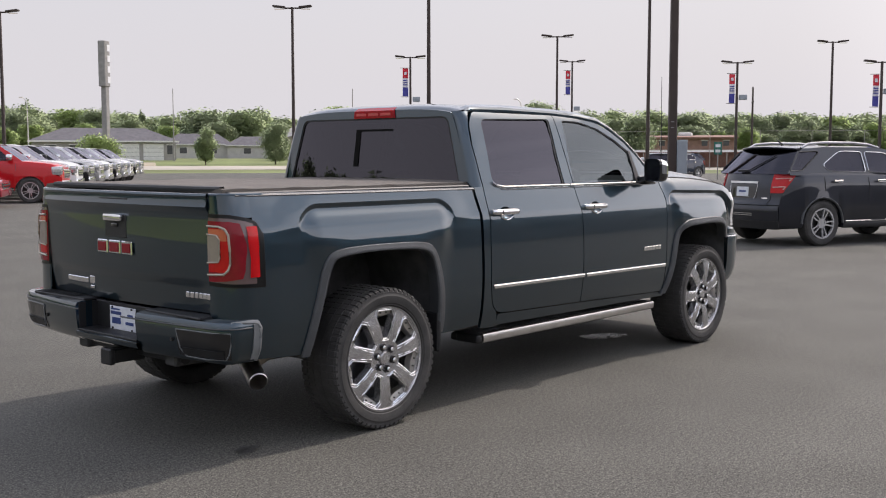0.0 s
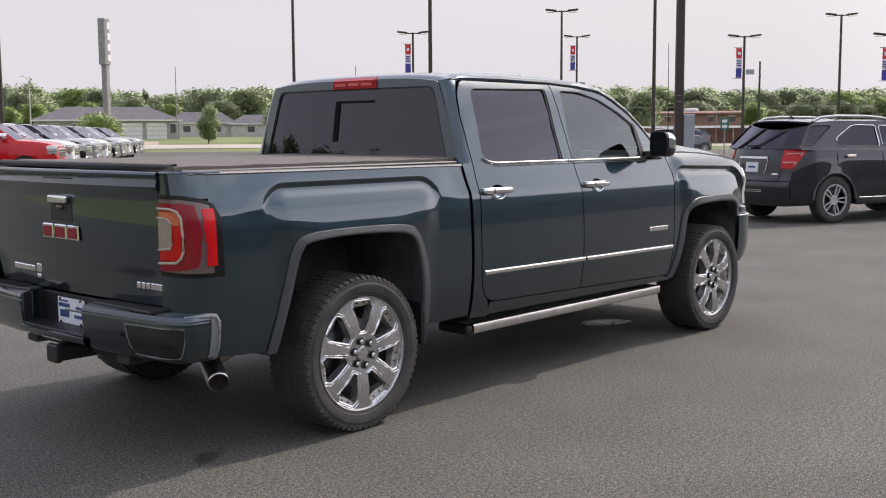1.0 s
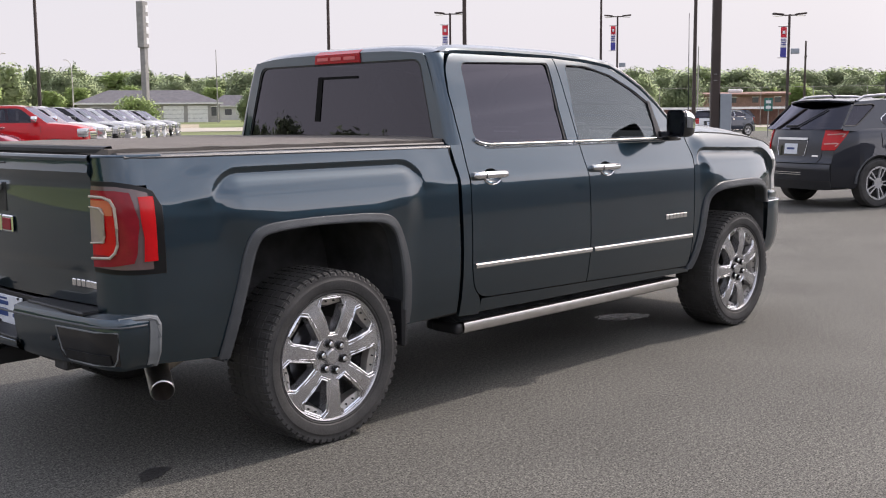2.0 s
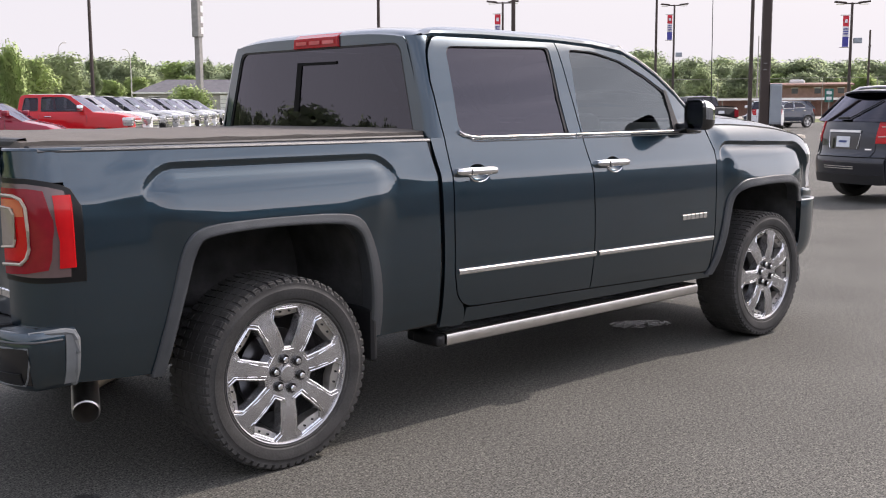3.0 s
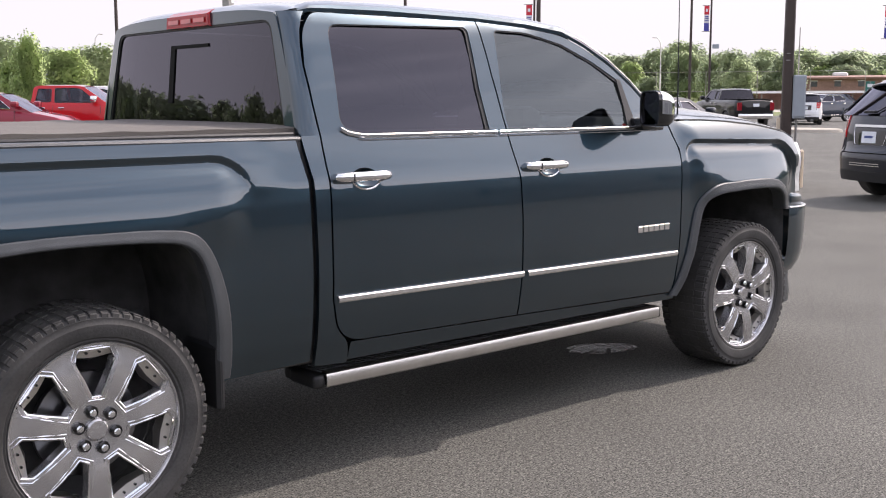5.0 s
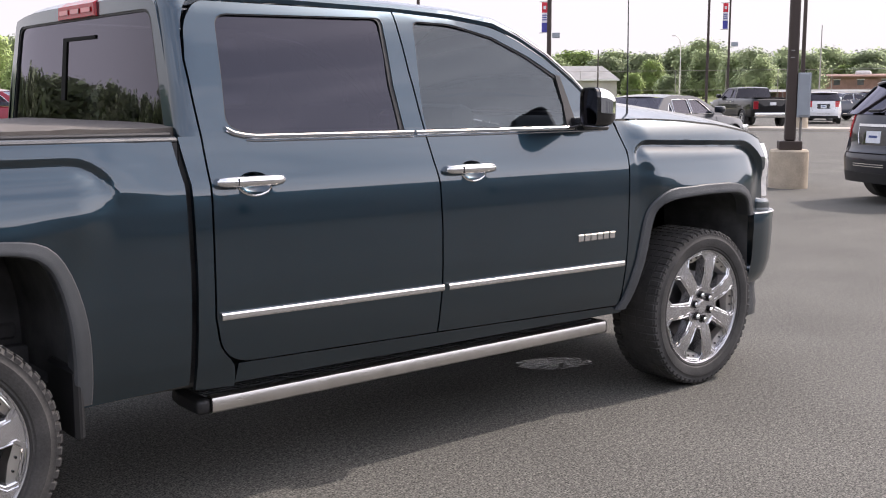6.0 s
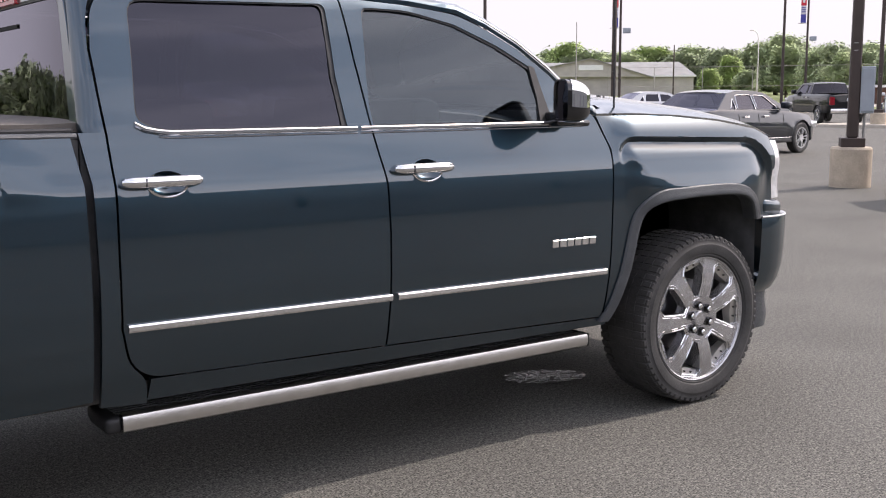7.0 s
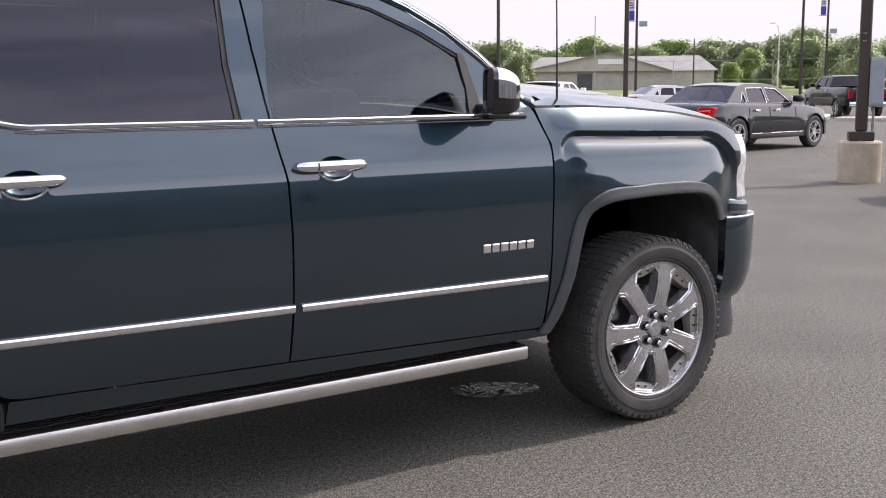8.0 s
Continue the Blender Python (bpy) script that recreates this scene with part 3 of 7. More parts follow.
# roof, lofted across stations along the cab
def roof_row(x):
    crown = smooth_table([(0.88, 1.806), (0.90, 1.824), (0.93, 1.838), (1.05, 1.855), (1.5, 1.866), (2.0, 1.858), (2.25, 1.835), (2.42, 1.795), (2.5, 1.765)], 0.85, 2.6)(x)
    edge = smooth_table([(0.88, 1.784), (0.96, 1.803), (1.1, 1.808), (1.6, 1.802), (2.0, 1.797), (2.3, 1.780), (2.5, 1.730)], 0.85, 2.6)(x)
    w = truck_side(x, edge) - 0.004
    row = []
    for k in range(-12, 13):
        u = k / 12
        e = 1 - abs(u) ** 4.4
        bow = (cab_back(u * w, edge) - 0.885) * (1 - ease(0.885, 1.10, x))
        row.append((x + bow, u * w, edge + (crown - edge) * e))
    return row


roof = grid_bm([roof_row(x) for x in (0.885, 0.890, 0.897, 0.906, 0.918, 0.935, 0.955, *np.linspace(0.98, 2.48, 30))])
part("roof", roof, PAINT, truck)
for s in (-1, 1):
    # roof rails over the doors and the windscreen pillars
    pts = [(0.965, 1.792), (1.03, 1.803), (1.40, 1.808), (1.88, 1.801), (2.19, 1.786), (2.41, 1.760), (2.54, 1.708), (2.69, 1.627), (2.83, 1.527), (3.00, 1.380), (3.07, 1.335)]
    rows = []
    for (xa, za), (xb, zb) in zip(pts, pts[1:]):
        for k in range(4):
            t = k / 4
            x, z = xa + (xb - xa) * t, za + (zb - za) * t
            y = truck_side(x, z)
            out, up = (0.10 if x > 2.3 else 0.06), ease(0.91, 1.10, x)
            rows.append([(x, s * (y + 0.001), z - 0.012), (x, s * (y + 0.002), z + 0.004 * up), (x + 0.008 * up, s * (y - 0.006), z + 0.002 + 0.016 * up), (x + 0.02 * up, s * (y - 0.03), z + 0.006 + 0.024 * up), (x + 0.03 * up, s * (y - out), z + 0.012 + 0.026 * up)])
    part("roof_rail", grid_bm(rows), PAINT, truck)
    trim = [(x, s * (truck_side(x, z + 0.017) + 0.001), z + 0.017) for x, z in [(1.10, 1.804), *pts[2:-1]]]
    part("drip_moulding", tube_bm(trim, 0.004, 6), CHROME, truck, "thin bright drip moulding")

# windscreen
ws = []
for t in np.linspace(0, 1, 10):
    x, z, w = 2.46 + 0.66 * t, 1.785 - 0.43 * t, 0.70 + 0.16 * t
    ws.append([(x + 0.13 * (1 - (u * u)) * (0.5 + 0.5 * t), u * w, z) for u in np.linspace(-1, 1, 13)])
part("windscreen", grid_bm(ws), FRONT_GLASS, truck, "lightly tinted windscreen", out=(1, 0, 1))

# back of the cab: sheet metal round a full-width rear window
def back_panel(name, outline, holes, material, flange, lift, label="", parent=None):
    own = panel_bm(outline, lambda a, b: 0.0, holes, 1, 0, 0.06)
    for v in own.verts:
        y, z = v.co.x, v.co.z
        v.co = (cab_back(y, z) - lift, y, z)
    if flange:
        rim = [e for e in own.edges if len(e.link_faces) == 1]
        for v in bmesh.ops.extrude_edge_only(own, edges=rim)["geom"]:
            if isinstance(v, bmesh.types.BMVert):
                v.co.x += flange
    return part(name, own, material, parent or truck, label, out=(-1, 0, 0))


window_back = rounded([(-0.80, 1.340), (0.80, 1.340), (0.665, 1.760), (-0.690, 1.760)], [0.02, 0.02, 0.05, 0.05])
back_edge = [(0.82, 0.9)] + [(truck_side(0.86, z), z) for z in np.linspace(1.33, 1.765, 9)]
back_panel("cab_back", back_edge + [(y, z) for x, y, z in reversed(roof_row(0.885))] + [(-y, z) for y, z in reversed(back_edge)], [window_back], PAINT, 0.01, 0.0)
rear_glass = back_panel("rear_window", window_back, [], REAR_GLASS, 0, -0.010, "dark tinted rear window with sliding pane")
back_panel("window_seal", window_back, [rounded([(-0.788, 1.347), (0.788, 1.347), (0.655, 1.751), (-0.680, 1.751)], [0.02, 0.02, 0.05, 0.05])], BLACK, 0.01, -0.004, parent=rear_glass)
FRAME_BLACK = mat("frame_black", (0.004, 0.004, 0.004), 0.6, spec=0.1, vary=0.1, vary_scale=10)
back_panel("slider_frame", [(0.148, 1.44), (0.122, 1.688), (-0.215, 1.688), (-0.215, 1.674), (0.083, 1.674), (0.104, 1.44)], [], FRAME_BLACK, 0.005, -0.005, parent=rear_glass)
BRAKE_RED = mat("brake_red", (0.36, 0.006, 0.012), 0.15, coat=0.2, spec=0.3, vary=0.06, vary_scale=30)
PINK_LENS = lens("pale_red_lens", (0.60, 0.10, 0.10))
# high brake light let into the roof's rear edge
def brake_row(t, u, lift):
    """A point on the brake light: t from its foot over the roof's edge, u from -1 to 1 across."""
    y = -0.052 + u * 0.186 * (1.03 - 0.04 * t)
    x = cab_back(y, 1.79) - 0.004 - lift if t <= 1 else cab_back(y, 1.79) + 0.004 + 0.16 * (t - 1)
    return x, y, 1.757 + 0.052 * min(t, 1) + (0.10 * (t - 1) + lift if t > 1 else 0.0)


brake = grid_bm([[brake_row(t, u, 0.008 if 0.05 < t < 1.15 and abs(u) < 0.99 else -0.006) for u in (-1, -0.985, -0.96, -0.5, 0, 0.5, 0.96, 0.985, 1)] for t in (0.0, 0.06, 0.3, 0.6, 0.88, 1.0, 1.05, 1.12, 1.2)])
brake_light = part("brake_light", brake, BRAKE_RED, truck, "red high-mounted brake light")
for u0, u1 in ((-0.86, -0.36), (-0.24, 0.24), (0.36, 0.86)):
    part("light_segment", grid_bm([[brake_row(t, u, q) for u in np.linspace(u0, u1, 5)] for t, q in ((0.34, 0.008), (0.36, 0.013), (0.70, 0.013), (0.72, 0.008))]), PINK_LENS, brake_light)

# bed rails, cover and tailgate
for s in (-1, 1):
    part("bed_rail", grid_bm([[(x, s * (truck_side(x, 1.315) + d), 1.315 - 0.007 * (x + 1) / 1.8 + h) for d, h in ((0.002, -0.004), (0.004, 0.002), (-0.002, 0.010), (-0.012, 0.013), (-0.026, 0.011), (-0.030, -0.06))]
                              for x in np.linspace(-0.93, 0.86, 20)]), FLARE, truck)
    part("cover_rail", box_bm(-0.955, 0.86, s * 0.82, s * 0.898, 1.305, 1.334, 0.006), BLACK, truck)
cover_rows = []
for x in np.linspace(-0.965, 0.89, 40):
    ridge = 0.004 * math.sin((x + 1.03) * 9.0) ** 8
    cover_rows.append([(x, u * 0.86, 1.347 + 0.014 * (1 - abs(u) ** 6) + ridge) for u in np.linspace(-1, 1, 20)])
cover = grid_bm(cover_rows)
rim = [e for e in cover.edges if len(e.link_faces) == 1]
for v in bmesh.ops.extrude_edge_only(cover, edges=rim)["geom"]:
    if isinstance(v, bmesh.types.BMVert):
        v.co.z -= 0.03
part("tonneau_cover", cover, FABRIC, truck, "grey-brown vinyl bed cover")
part("cover_end_bar", grid_bm([[(-0.990 + 0.03 * (y / 0.84) ** 2 + dx, y, z) for dx, z in ((0.0, 1.334), (-0.003, 1.348), (0.003, 1.358), (0.030, 1.361), (0.036, 1.340))] for y in np.linspace(-0.825, 0.78, 14)]), BLACK, truck, "black end bar of the bed cover")
# dark boxes added to block light from beyond in the gap behind the cab
part("bed_front", box_bm(0.842, 0.862, -0.93, 0.93, 0.50, 1.30), LINER, truck)
part("gap_filler", box_bm(0.868, 0.93, -0.925, 0.925, 0.47, 1.30), LINER, truck)
part("bed_floor", box_bm(-0.95, 0.86, -0.41, 0.41, 0.80, 0.84, 0.0), LINER, truck)

TG = -1.055


def tailgate_x(y, z):
    """The tailgate's pressed face: a crease near the top, a shallow step below the middle."""
    x = TG + 0.050 * (abs(y) / 0.85) ** 2
    x -= 0.018 * ease(1.225, 1.262, z) - 0.006 * ease(1.268, 1.29, z)
    x += 0.18 * max(0.0, 1.12 - z) ** 2
    # a shallow step that fades out in the middle and towards the ends
    return x + 0.013 * (1 - ease(0.862, 0.880, z)) * (1 - ease(0.66, 0.80, abs(y + 0.027)))


tg_outline = rounded([(-0.803, 0.728), (0.757, 0.728), (0.757, 1.30), (0.735, 1.325), (-0.780, 1.325), (-0.803, 1.30)], 0.012)
own = panel_bm(tg_outline, lambda a, b: 0.0, [[(-0.13, 1.085), (0.06, 1.085), (0.06, 1.20), (-0.13, 1.20)]], 1, 0, 0.025)
for v in own.verts:
    y, z = v.co.x, v.co.z
    v.co = (tailgate_x(y, z), y, z)
rim = [e for e in own.edges if len(e.link_faces) == 1]
for v in bmesh.ops.extrude_edge_only(own, edges=rim)["geom"]:
    if isinstance(v, bmesh.types.BMVert):
        v.co.x += 0.03
tailgate = part("tailgate", own, PAINT, truck)
part("tailgate_spoiler", grid_bm([[(TG + 0.050 * (y / 0.85) ** 2 + dx, y, z) for dx, z in ((0.075, 1.322), (0.0, 1.329), (-0.012, 1.326), (-0.016, 1.316), (-0.014, 1.306), (-0.008, 1.300))] for y in np.linspace(-0.803, 0.757, 16)]), PAINT, tailgate)
part("latch_slot", box_bm(TG - 0.016, TG - 0.009, -0.17, 0.10, 1.283, 1.291, 0.003), BLACK, tailgate)
handle = part("tailgate_handle", box_bm(TG - 0.002, TG + 0.035, -0.14, 0.07, 1.075, 1.205, 0.006), BLACK, tailgate)
part("chrome_bar", box_bm(TG - 0.030, TG + 0.0, -0.12, 0.05, 1.165, 1.205, 0.010, 2), CHROME, handle, "chrome handle bar")
part("camera_pod", box_bm(TG - 0.012, TG + 0.01, -0.065, -0.005, 1.135, 1.155, 0.006, 2), GLOSS_BLACK, handle)
# maker's badges, as plain blocks in their colours
badge = part("badge", box_bm(TG - 0.003, TG + 0.004, -0.180, 0.122, 1.008, 1.044, 0.003), BLACK, tailgate, "chrome-edged red badge")
for y, w in ((-0.147, 0.050), (-0.029, 0.056), (0.090, 0.050)):
    rim = part("badge_rim", box_bm(TG - 0.010, TG + 0.002, y - w, y + w, 0.988, 1.062, 0.005), CHROME, badge)
    part("badge_block", box_bm(TG - 0.013, TG - 0.009, y - w + 0.011, y + w - 0.011, 0.999, 1.051, 0.003), RED_LENS, rim)
for y0, y1, z in ((0.315, 0.560, 0.815), (-0.590, -0.790, 0.812)):
    n = 6
    for k in range(n):
        ya, yb = y0 + (y1 - y0) * (k + 0.08) / n, y0 + (y1 - y0) * (k + 0.92) / n
        gx = tailgate_x((ya + yb) / 2, z)
        part("name_block", box_bm(gx - 0.007, gx + 0.006, min(ya, yb), max(ya, yb), z - 0.016, z + 0.016, 0.004), CHROME, tailgate)
gx = tailgate_x(0.27, 0.82)
part("name_block", box_bm(gx - 0.006, gx + 0.004, 0.245, 0.295, 0.80, 0.845, 0.004), CHROME, tailgate)
part("name_block", box_bm(gx - 0.006, gx + 0.004, 0.250, 0.290, 0.772, 0.792, 0.004), CHROME, tailgate)

# rounded rear corners of the bed, with the tail lights in them
def corner(u, z, lift=0.0, s=-1):
    """A point on the rear corner: u from 0 where the side begins to bend to 1 at the tailgate; below 0 along the side."""
    if u < 0:
        x = -0.86 - 0.3 * u
        return x, s * (truck_side(x, z) + lift), z
    a = u * math.pi / 2
    w, gate = truck_side(-0.86, z), (0.808 if s < 0 else 0.762)
    x = -0.86 - 0.152 * math.sin(a) ** 0.9 - lift * math.sin(a)
    return x, s * (gate + (w - gate) * math.cos(a) ** 0.9 + lift * math.cos(a)), z


def corner_bm(left, right, low, high, lift, s, thick=0.006, n=12, m=8):
    """A patch on the rear corner. left, right: u at its edges by height share; low, high: heights by u; plain numbers serve too."""
    at = lambda f, v: f(v) if callable(f) else f
    rows = []
    for j in range(m + 1):
        row = []
        for i in range(n + 1):
            u = at(left, j / m) + (at(right, j / m) - at(left, j / m)) * i / n
            z = at(low, u) + (at(high, u) - at(low, u)) * j / m
            row.append(corner(u, z, lift, s))
        rows.append(row)
    own = grid_bm(rows)
    rim = [e for e in own.edges if len(e.link_faces) == 1]
    for v in bmesh.ops.extrude_edge_only(own, edges=rim)["geom"]:
        if isinstance(v, bmesh.types.BMVert):
            v.co.y -= s * thick
            v.co.x += thick
    return own


def along(*knots):
    """A bent line through knots (place, value)."""
    return lambda v: float(np.interp(v, [k[0] for k in knots], [k[1] for k in knots]))


BEZEL = lens("smoked_bezel", (0.13, 0.085, 0.08), 0.15)
REVERSE = lens("reverse_lens", (0.28, 0.23, 0.19), 0.15)
LAMP_BLACK = mat("lamp_black", (0.006, 0.006, 0.006), 0.3, spec=0.3, vary=0.1, vary_scale=10)
lamp_head = along((-0.16, 1.120), (-0.13, 1.155), (-0.07, 1.184), (0.0, 1.198), (0.2, 1.214), (0.5, 1.226), (1.0, 1.229))
lamp_foot = along((-0.16, 0.866), (0.5, 0.868), (1.0, 0.876))
for s in (-1, 1):
    part("bed_corner", corner_bm(0, 1, 1.21, 1.318, 0.0, s), PAINT, truck)
    part("bed_corner", corner_bm(0, 1, 0.52, 0.880, 0.0, s), PAINT, truck)
    cap = bmesh.new()
    cap.faces.new([cap.verts.new(corner(i / 10, 1.3175, 0, s)) for i in range(11)] + [cap.verts.new((-0.86, s * 0.80, 1.3175))])
    part("corner_cap", cap, PAINT, truck)
    part("corner_rail", tube_bm([(p[0] + 0.006, p[1] - s * 0.006, 1.320) for p in (corner(u, 1.318, 0, s) for u in np.linspace(-0.25, 1.0, 14))], 0.009, 8), PAINT, truck)
    part("corner_post", box_bm(-0.985, -0.88, s * 0.745, s * 0.800, 0.74, 1.316, 0.004), PAINT, truck)
    lamp = part("tail_light", corner_bm(-0.155, 1.0, lamp_foot, lamp_head, 0.004, s), LAMP_BLACK, truck, "black-framed tail light with red lenses")
    lens_head = lambda u: lamp_head(u) - 0.018
    lens_foot = lambda u: lamp_foot(u) + 0.020
    part("bezel", corner_bm(0.02, 0.985, lens_foot, lens_head, 0.007, s), BEZEL, lamp, "smoked clear lens bezel")
    part("red_lens", corner_bm(along((0, 0.30), (0.12, 0.25), (0.45, 0.215), (0.56, 0.175), (0.72, 0.23), (1, 0.29)), 0.985, along((0.2, 0.918), (0.6, 0.902), (1.0, 0.896)), lambda u: lamp_head(u) - 0.034, 0.010, s), RED_LENS, lamp)
    part("side_bar", corner_bm(-0.030, along((0, 0.155), (0.42, 0.130), (0.55, 0.165), (1, 0.175)), 0.918, 1.168, 0.012, s), RED_BRIGHT, lamp, "bright red side lens")
    part("inner_lens", corner_bm(0.56, 0.975, 0.945, 1.160, 0.0125, s), RED_BRIGHT, lamp)
    part("turn_lens", corner_bm(0.585, 0.970, 1.098, 1.156, 0.0145, s), AMBER_LENS, lamp)
    on = lambda u, z, lift: corner(u, z, lift, s)
    part("light_guide", tube_bm([on(u, z, 0.016) for u, z in ((0.985, 1.170), (0.72, 1.168), (0.60, 1.156), (0.545, 1.128), (0.53, 1.05), (0.53, 0.985), (0.575, 0.955), (0.66, 0.935), (0.985, 0.930))], 0.0062, 6), CLEAR_LENS, lamp)
    part("reverse_lens", corner_bm(0.735, 0.980, 0.995, 1.125, 0.0165, s), REVERSE, lamp, "clear reversing lens")
    part("light_guide", tube_bm([on(u, z, 0.018) for u, z in ((0.985, 1.130), (0.78, 1.126), (0.725, 1.105), (0.72, 1.02), (0.75, 0.996), (0.985, 0.990))], 0.0045, 6), CLEAR_LENS, lamp)
# antenna on the fender
part("antenna", tube_bm([(3.225, -0.855, 1.335), (3.222, -0.855, 1.365), (3.22, -0.855, 1.55), (3.21, -0.855, 2.12)], [0.011, 0.005, 0.0035, 0.002], 6), BLACK, truck, "thin whip antenna")

# rear bumper: one swept shell round the back, with a recess for the plate
def bumper_path(v):
    """Plan of the rear bumper: v from -1 at the right end round the back to 1 at the left end."""
    s, q = (1 if v > 0 else -1), abs(v)
    if q < 0.70:
        return -1.150 + 0.060 * (q / 0.70) ** 2, s * 0.82 * q / 0.70
    if q < 0.84:
        a = (q - 0.70) / 0.14 * math.pi / 2
        return -1.090 + 0.105 * (1 - math.cos(a)), s * (0.82 + 0.192 * math.sin(a))
    return -0.985 + 0.12 * (q - 0.84) / 0.16, s * 1.012


def bumper_bm(v0, v1, z0, z1, lift=0.0, n=40, deep=0.10):
    rows = []
    for k in range(n + 1):
        v = v0 + (v1 - v0) * k / n
        x, y = bumper_path(v)
        xa, ya = bumper_path(max(-1, v - 0.01))
        xb, yb = bumper_path(min(1, v + 0.01))
        d = Vector((xb - xa, yb - ya, 0)).normalized()
        o = Vector((-d.y, d.x, 0))
        if o.dot(Vector((x + 0.5, y, 0))) < 0:
            o = -o
        row = []
        for t, z in ((-deep, z1), (-0.035, z1), (-0.010, z1 - 0.006), (0.0, z1 - 0.030), (-0.004, z1 - 0.09), (-0.012, z0 + 0.07), (-0.030, z0 + 0.02), (-0.055, z0), (-deep, z0)):
            row.append((x + o.x * (t + lift), y + o.y * (t + lift), z))
        rows.append(row)
    own = grid_bm(rows)
    for row in (rows[0], rows[-1]):
        own.faces.new([own.verts.new(q) for q in row])
    return own


def bumper_skin(v, z, lift, z0=0.495, z1=0.712):
    """A point on the bumper's face at v along it and at height z."""
    x, y = bumper_path(v)
    xa, ya = bumper_path(max(-1, v - 0.01))
    xb, yb = bumper_path(min(1, v + 0.01))
    d = Vector((xb - xa, yb - ya, 0)).normalized()
    o = Vector((-d.y, d.x, 0))
    if o.dot(Vector((x + 0.5, y, 0))) < 0:
        o = -o
    t = float(np.interp(z, (z0, z0 + 0.02, z0 + 0.07, z1 - 0.09, z1 - 0.03, z1 - 0.006), (-0.055, -0.030, -0.012, -0.004, 0.0, -0.010))) + lift
    return x + o.x * t, y + o.y * t, z


def bumper_patch(v0, v1, z0, z1, lift):
    """A thin inlay that follows the bumper's face."""
    rows = [[bumper_skin(v, z, lift) for v in np.linspace(v0, v1, 18)] for z in np.linspace(z0, z1, 8)]
    own = grid_bm(rows)
    ring = [bumper_skin(v, z, -0.01) for v, z in ((v0, z0), (v1, z0), (v1, z1), (v0, z1))]
    for a, b, edge in ((0, 1, rows[0]), (2, 3, rows[-1][::-1]), (1, 2, [r[-1] for r in rows]), (3, 0, [r[0] for r in rows][::-1])):
        own.faces.new([own.verts.new(p) for p in (*edge, ring[b], ring[a])])
    return own


bumper = part("rear_bumper", bumper_bm(-1, -0.285, 0.495, 0.712), PAINT, truck, "slate rear bumper with dark step pads")
part("bumper_half", bumper_bm(0.215, 1, 0.495, 0.712), PAINT, bumper)
rows = []
for v in np.linspace(-0.288, 0.218, 12):
    x, y = bumper_path(v)
    rows.append([(x + d, y, z) for d, z in ((0.15, 0.556), (0.012, 0.556), (0.003, 0.551), (0.003, 0.538), (0.012, 0.520), (0.035, 0.506), (0.15, 0.500))])
part("bumper_centre", grid_bm(rows), PAINT, bumper)
part("plate_recess", box_bm(-1.008, -0.98, -0.345, 0.265, 0.50, 0.712, 0.004), BLACK, bumper)
for y in (-0.337, 0.255):
    part("recess_wall", box_bm(-1.125, -1.0, y - 0.006, y + 0.006, 0.545, 0.706, 0.002), BLACK, bumper)
part("plate_ledge", box_bm(-1.135, -1.0, -0.33, 0.25, 0.553, 0.566, 0.004), BLACK, bumper)
for y0, y1 in ((-0.82, -0.345), (0.263, 0.82)):
    part("step_pad", box_bm(-1.085, -0.965, y0, y1, 0.706, 0.722, 0.005), BLACK, bumper)
for k in range(26):
    part("pad_rib", box_bm(-1.08, -1.01, 0.38 + 0.016 * k, 0.387 + 0.016 * k, 0.720, 0.727), BLACK, bumper)
for s in (-1, 1):
    pad = part("corner_step", bumper_patch(s * 0.56, s * 0.80, 0.522, 0.655, 0.003), GLOSS_BLACK, bumper, "black corner step insert")
    part("step_grip", bumper_patch(s * 0.59, s * 0.775, 0.527, 0.566, 0.008), BLACK, pad)
    rim = [bumper_skin(s * v, z, 0.004) for v, z in ((0.56, 0.655), (0.62, 0.656), (0.68, 0.656), (0.74, 0.656), (0.80, 0.655), (0.80, 0.60), (0.792, 0.55), (0.78, 0.522), (0.72, 0.517), (0.66, 0.517), (0.60, 0.520), (0.575, 0.56), (0.56, 0.655))]
    part("step_rim", tube_bm(rim, 0.0035, 6), PALE_EDGE, pad)
    part("ledge_line", tube_bm([bumper_skin(s * v, 0.676, 0.003) for v in np.linspace(0.18, 0.93, 26)], 0.0045, 6), FLARE, bumper)
    # the sky caught on the bumper's painted end, given as pale strips
    edge = [bumper_skin(s * v, z, -0.004) for v, z in ((1.0, 0.505), (1.0, 0.56), (1.0, 0.62), (0.998, 0.67), (0.985, 0.692), (0.95, 0.700), (0.88, 0.702), (0.80, 0.703))]
    part("bumper_edge", tube_bm(edge, [0.013, 0.014, 0.014, 0.015, 0.015, 0.013, 0.010, 0.006], 8), PALE_EDGE, bumper, "pale bumper edge with its highlight in the colour")
    part("end_band", bumper_patch(s * 0.945, s * 0.998, 0.512, 0.690, 0.006), PALE_EDGE, bumper, "pale grey end of the bumper")
    for y in (0.62,):
        x = -1.145 + 0.060 * (y / 0.82) ** 2
        part("parking_sensor", rod_bm((x - 0.008, s * y, 0.60), (x + 0.03, s * y, 0.60), 0.010, 0.010, 12), BLACK, bumper)
WHITE_PLATE = mat("plate_white", (0.72, 0.74, 0.78), 0.4, vary=0.08, vary_scale=30)
PLATE_BLUE = mat("plate_blue", (0.03, 0.06, 0.20), 0.45, vary=0.1, vary_scale=30)
plate = part("licence_plate", box_bm(-1.021, -1.015, -0.148, 0.103, 0.566, 0.694, 0.002), WHITE_PLATE, bumper, "white dealer plate with dark blue print bars")
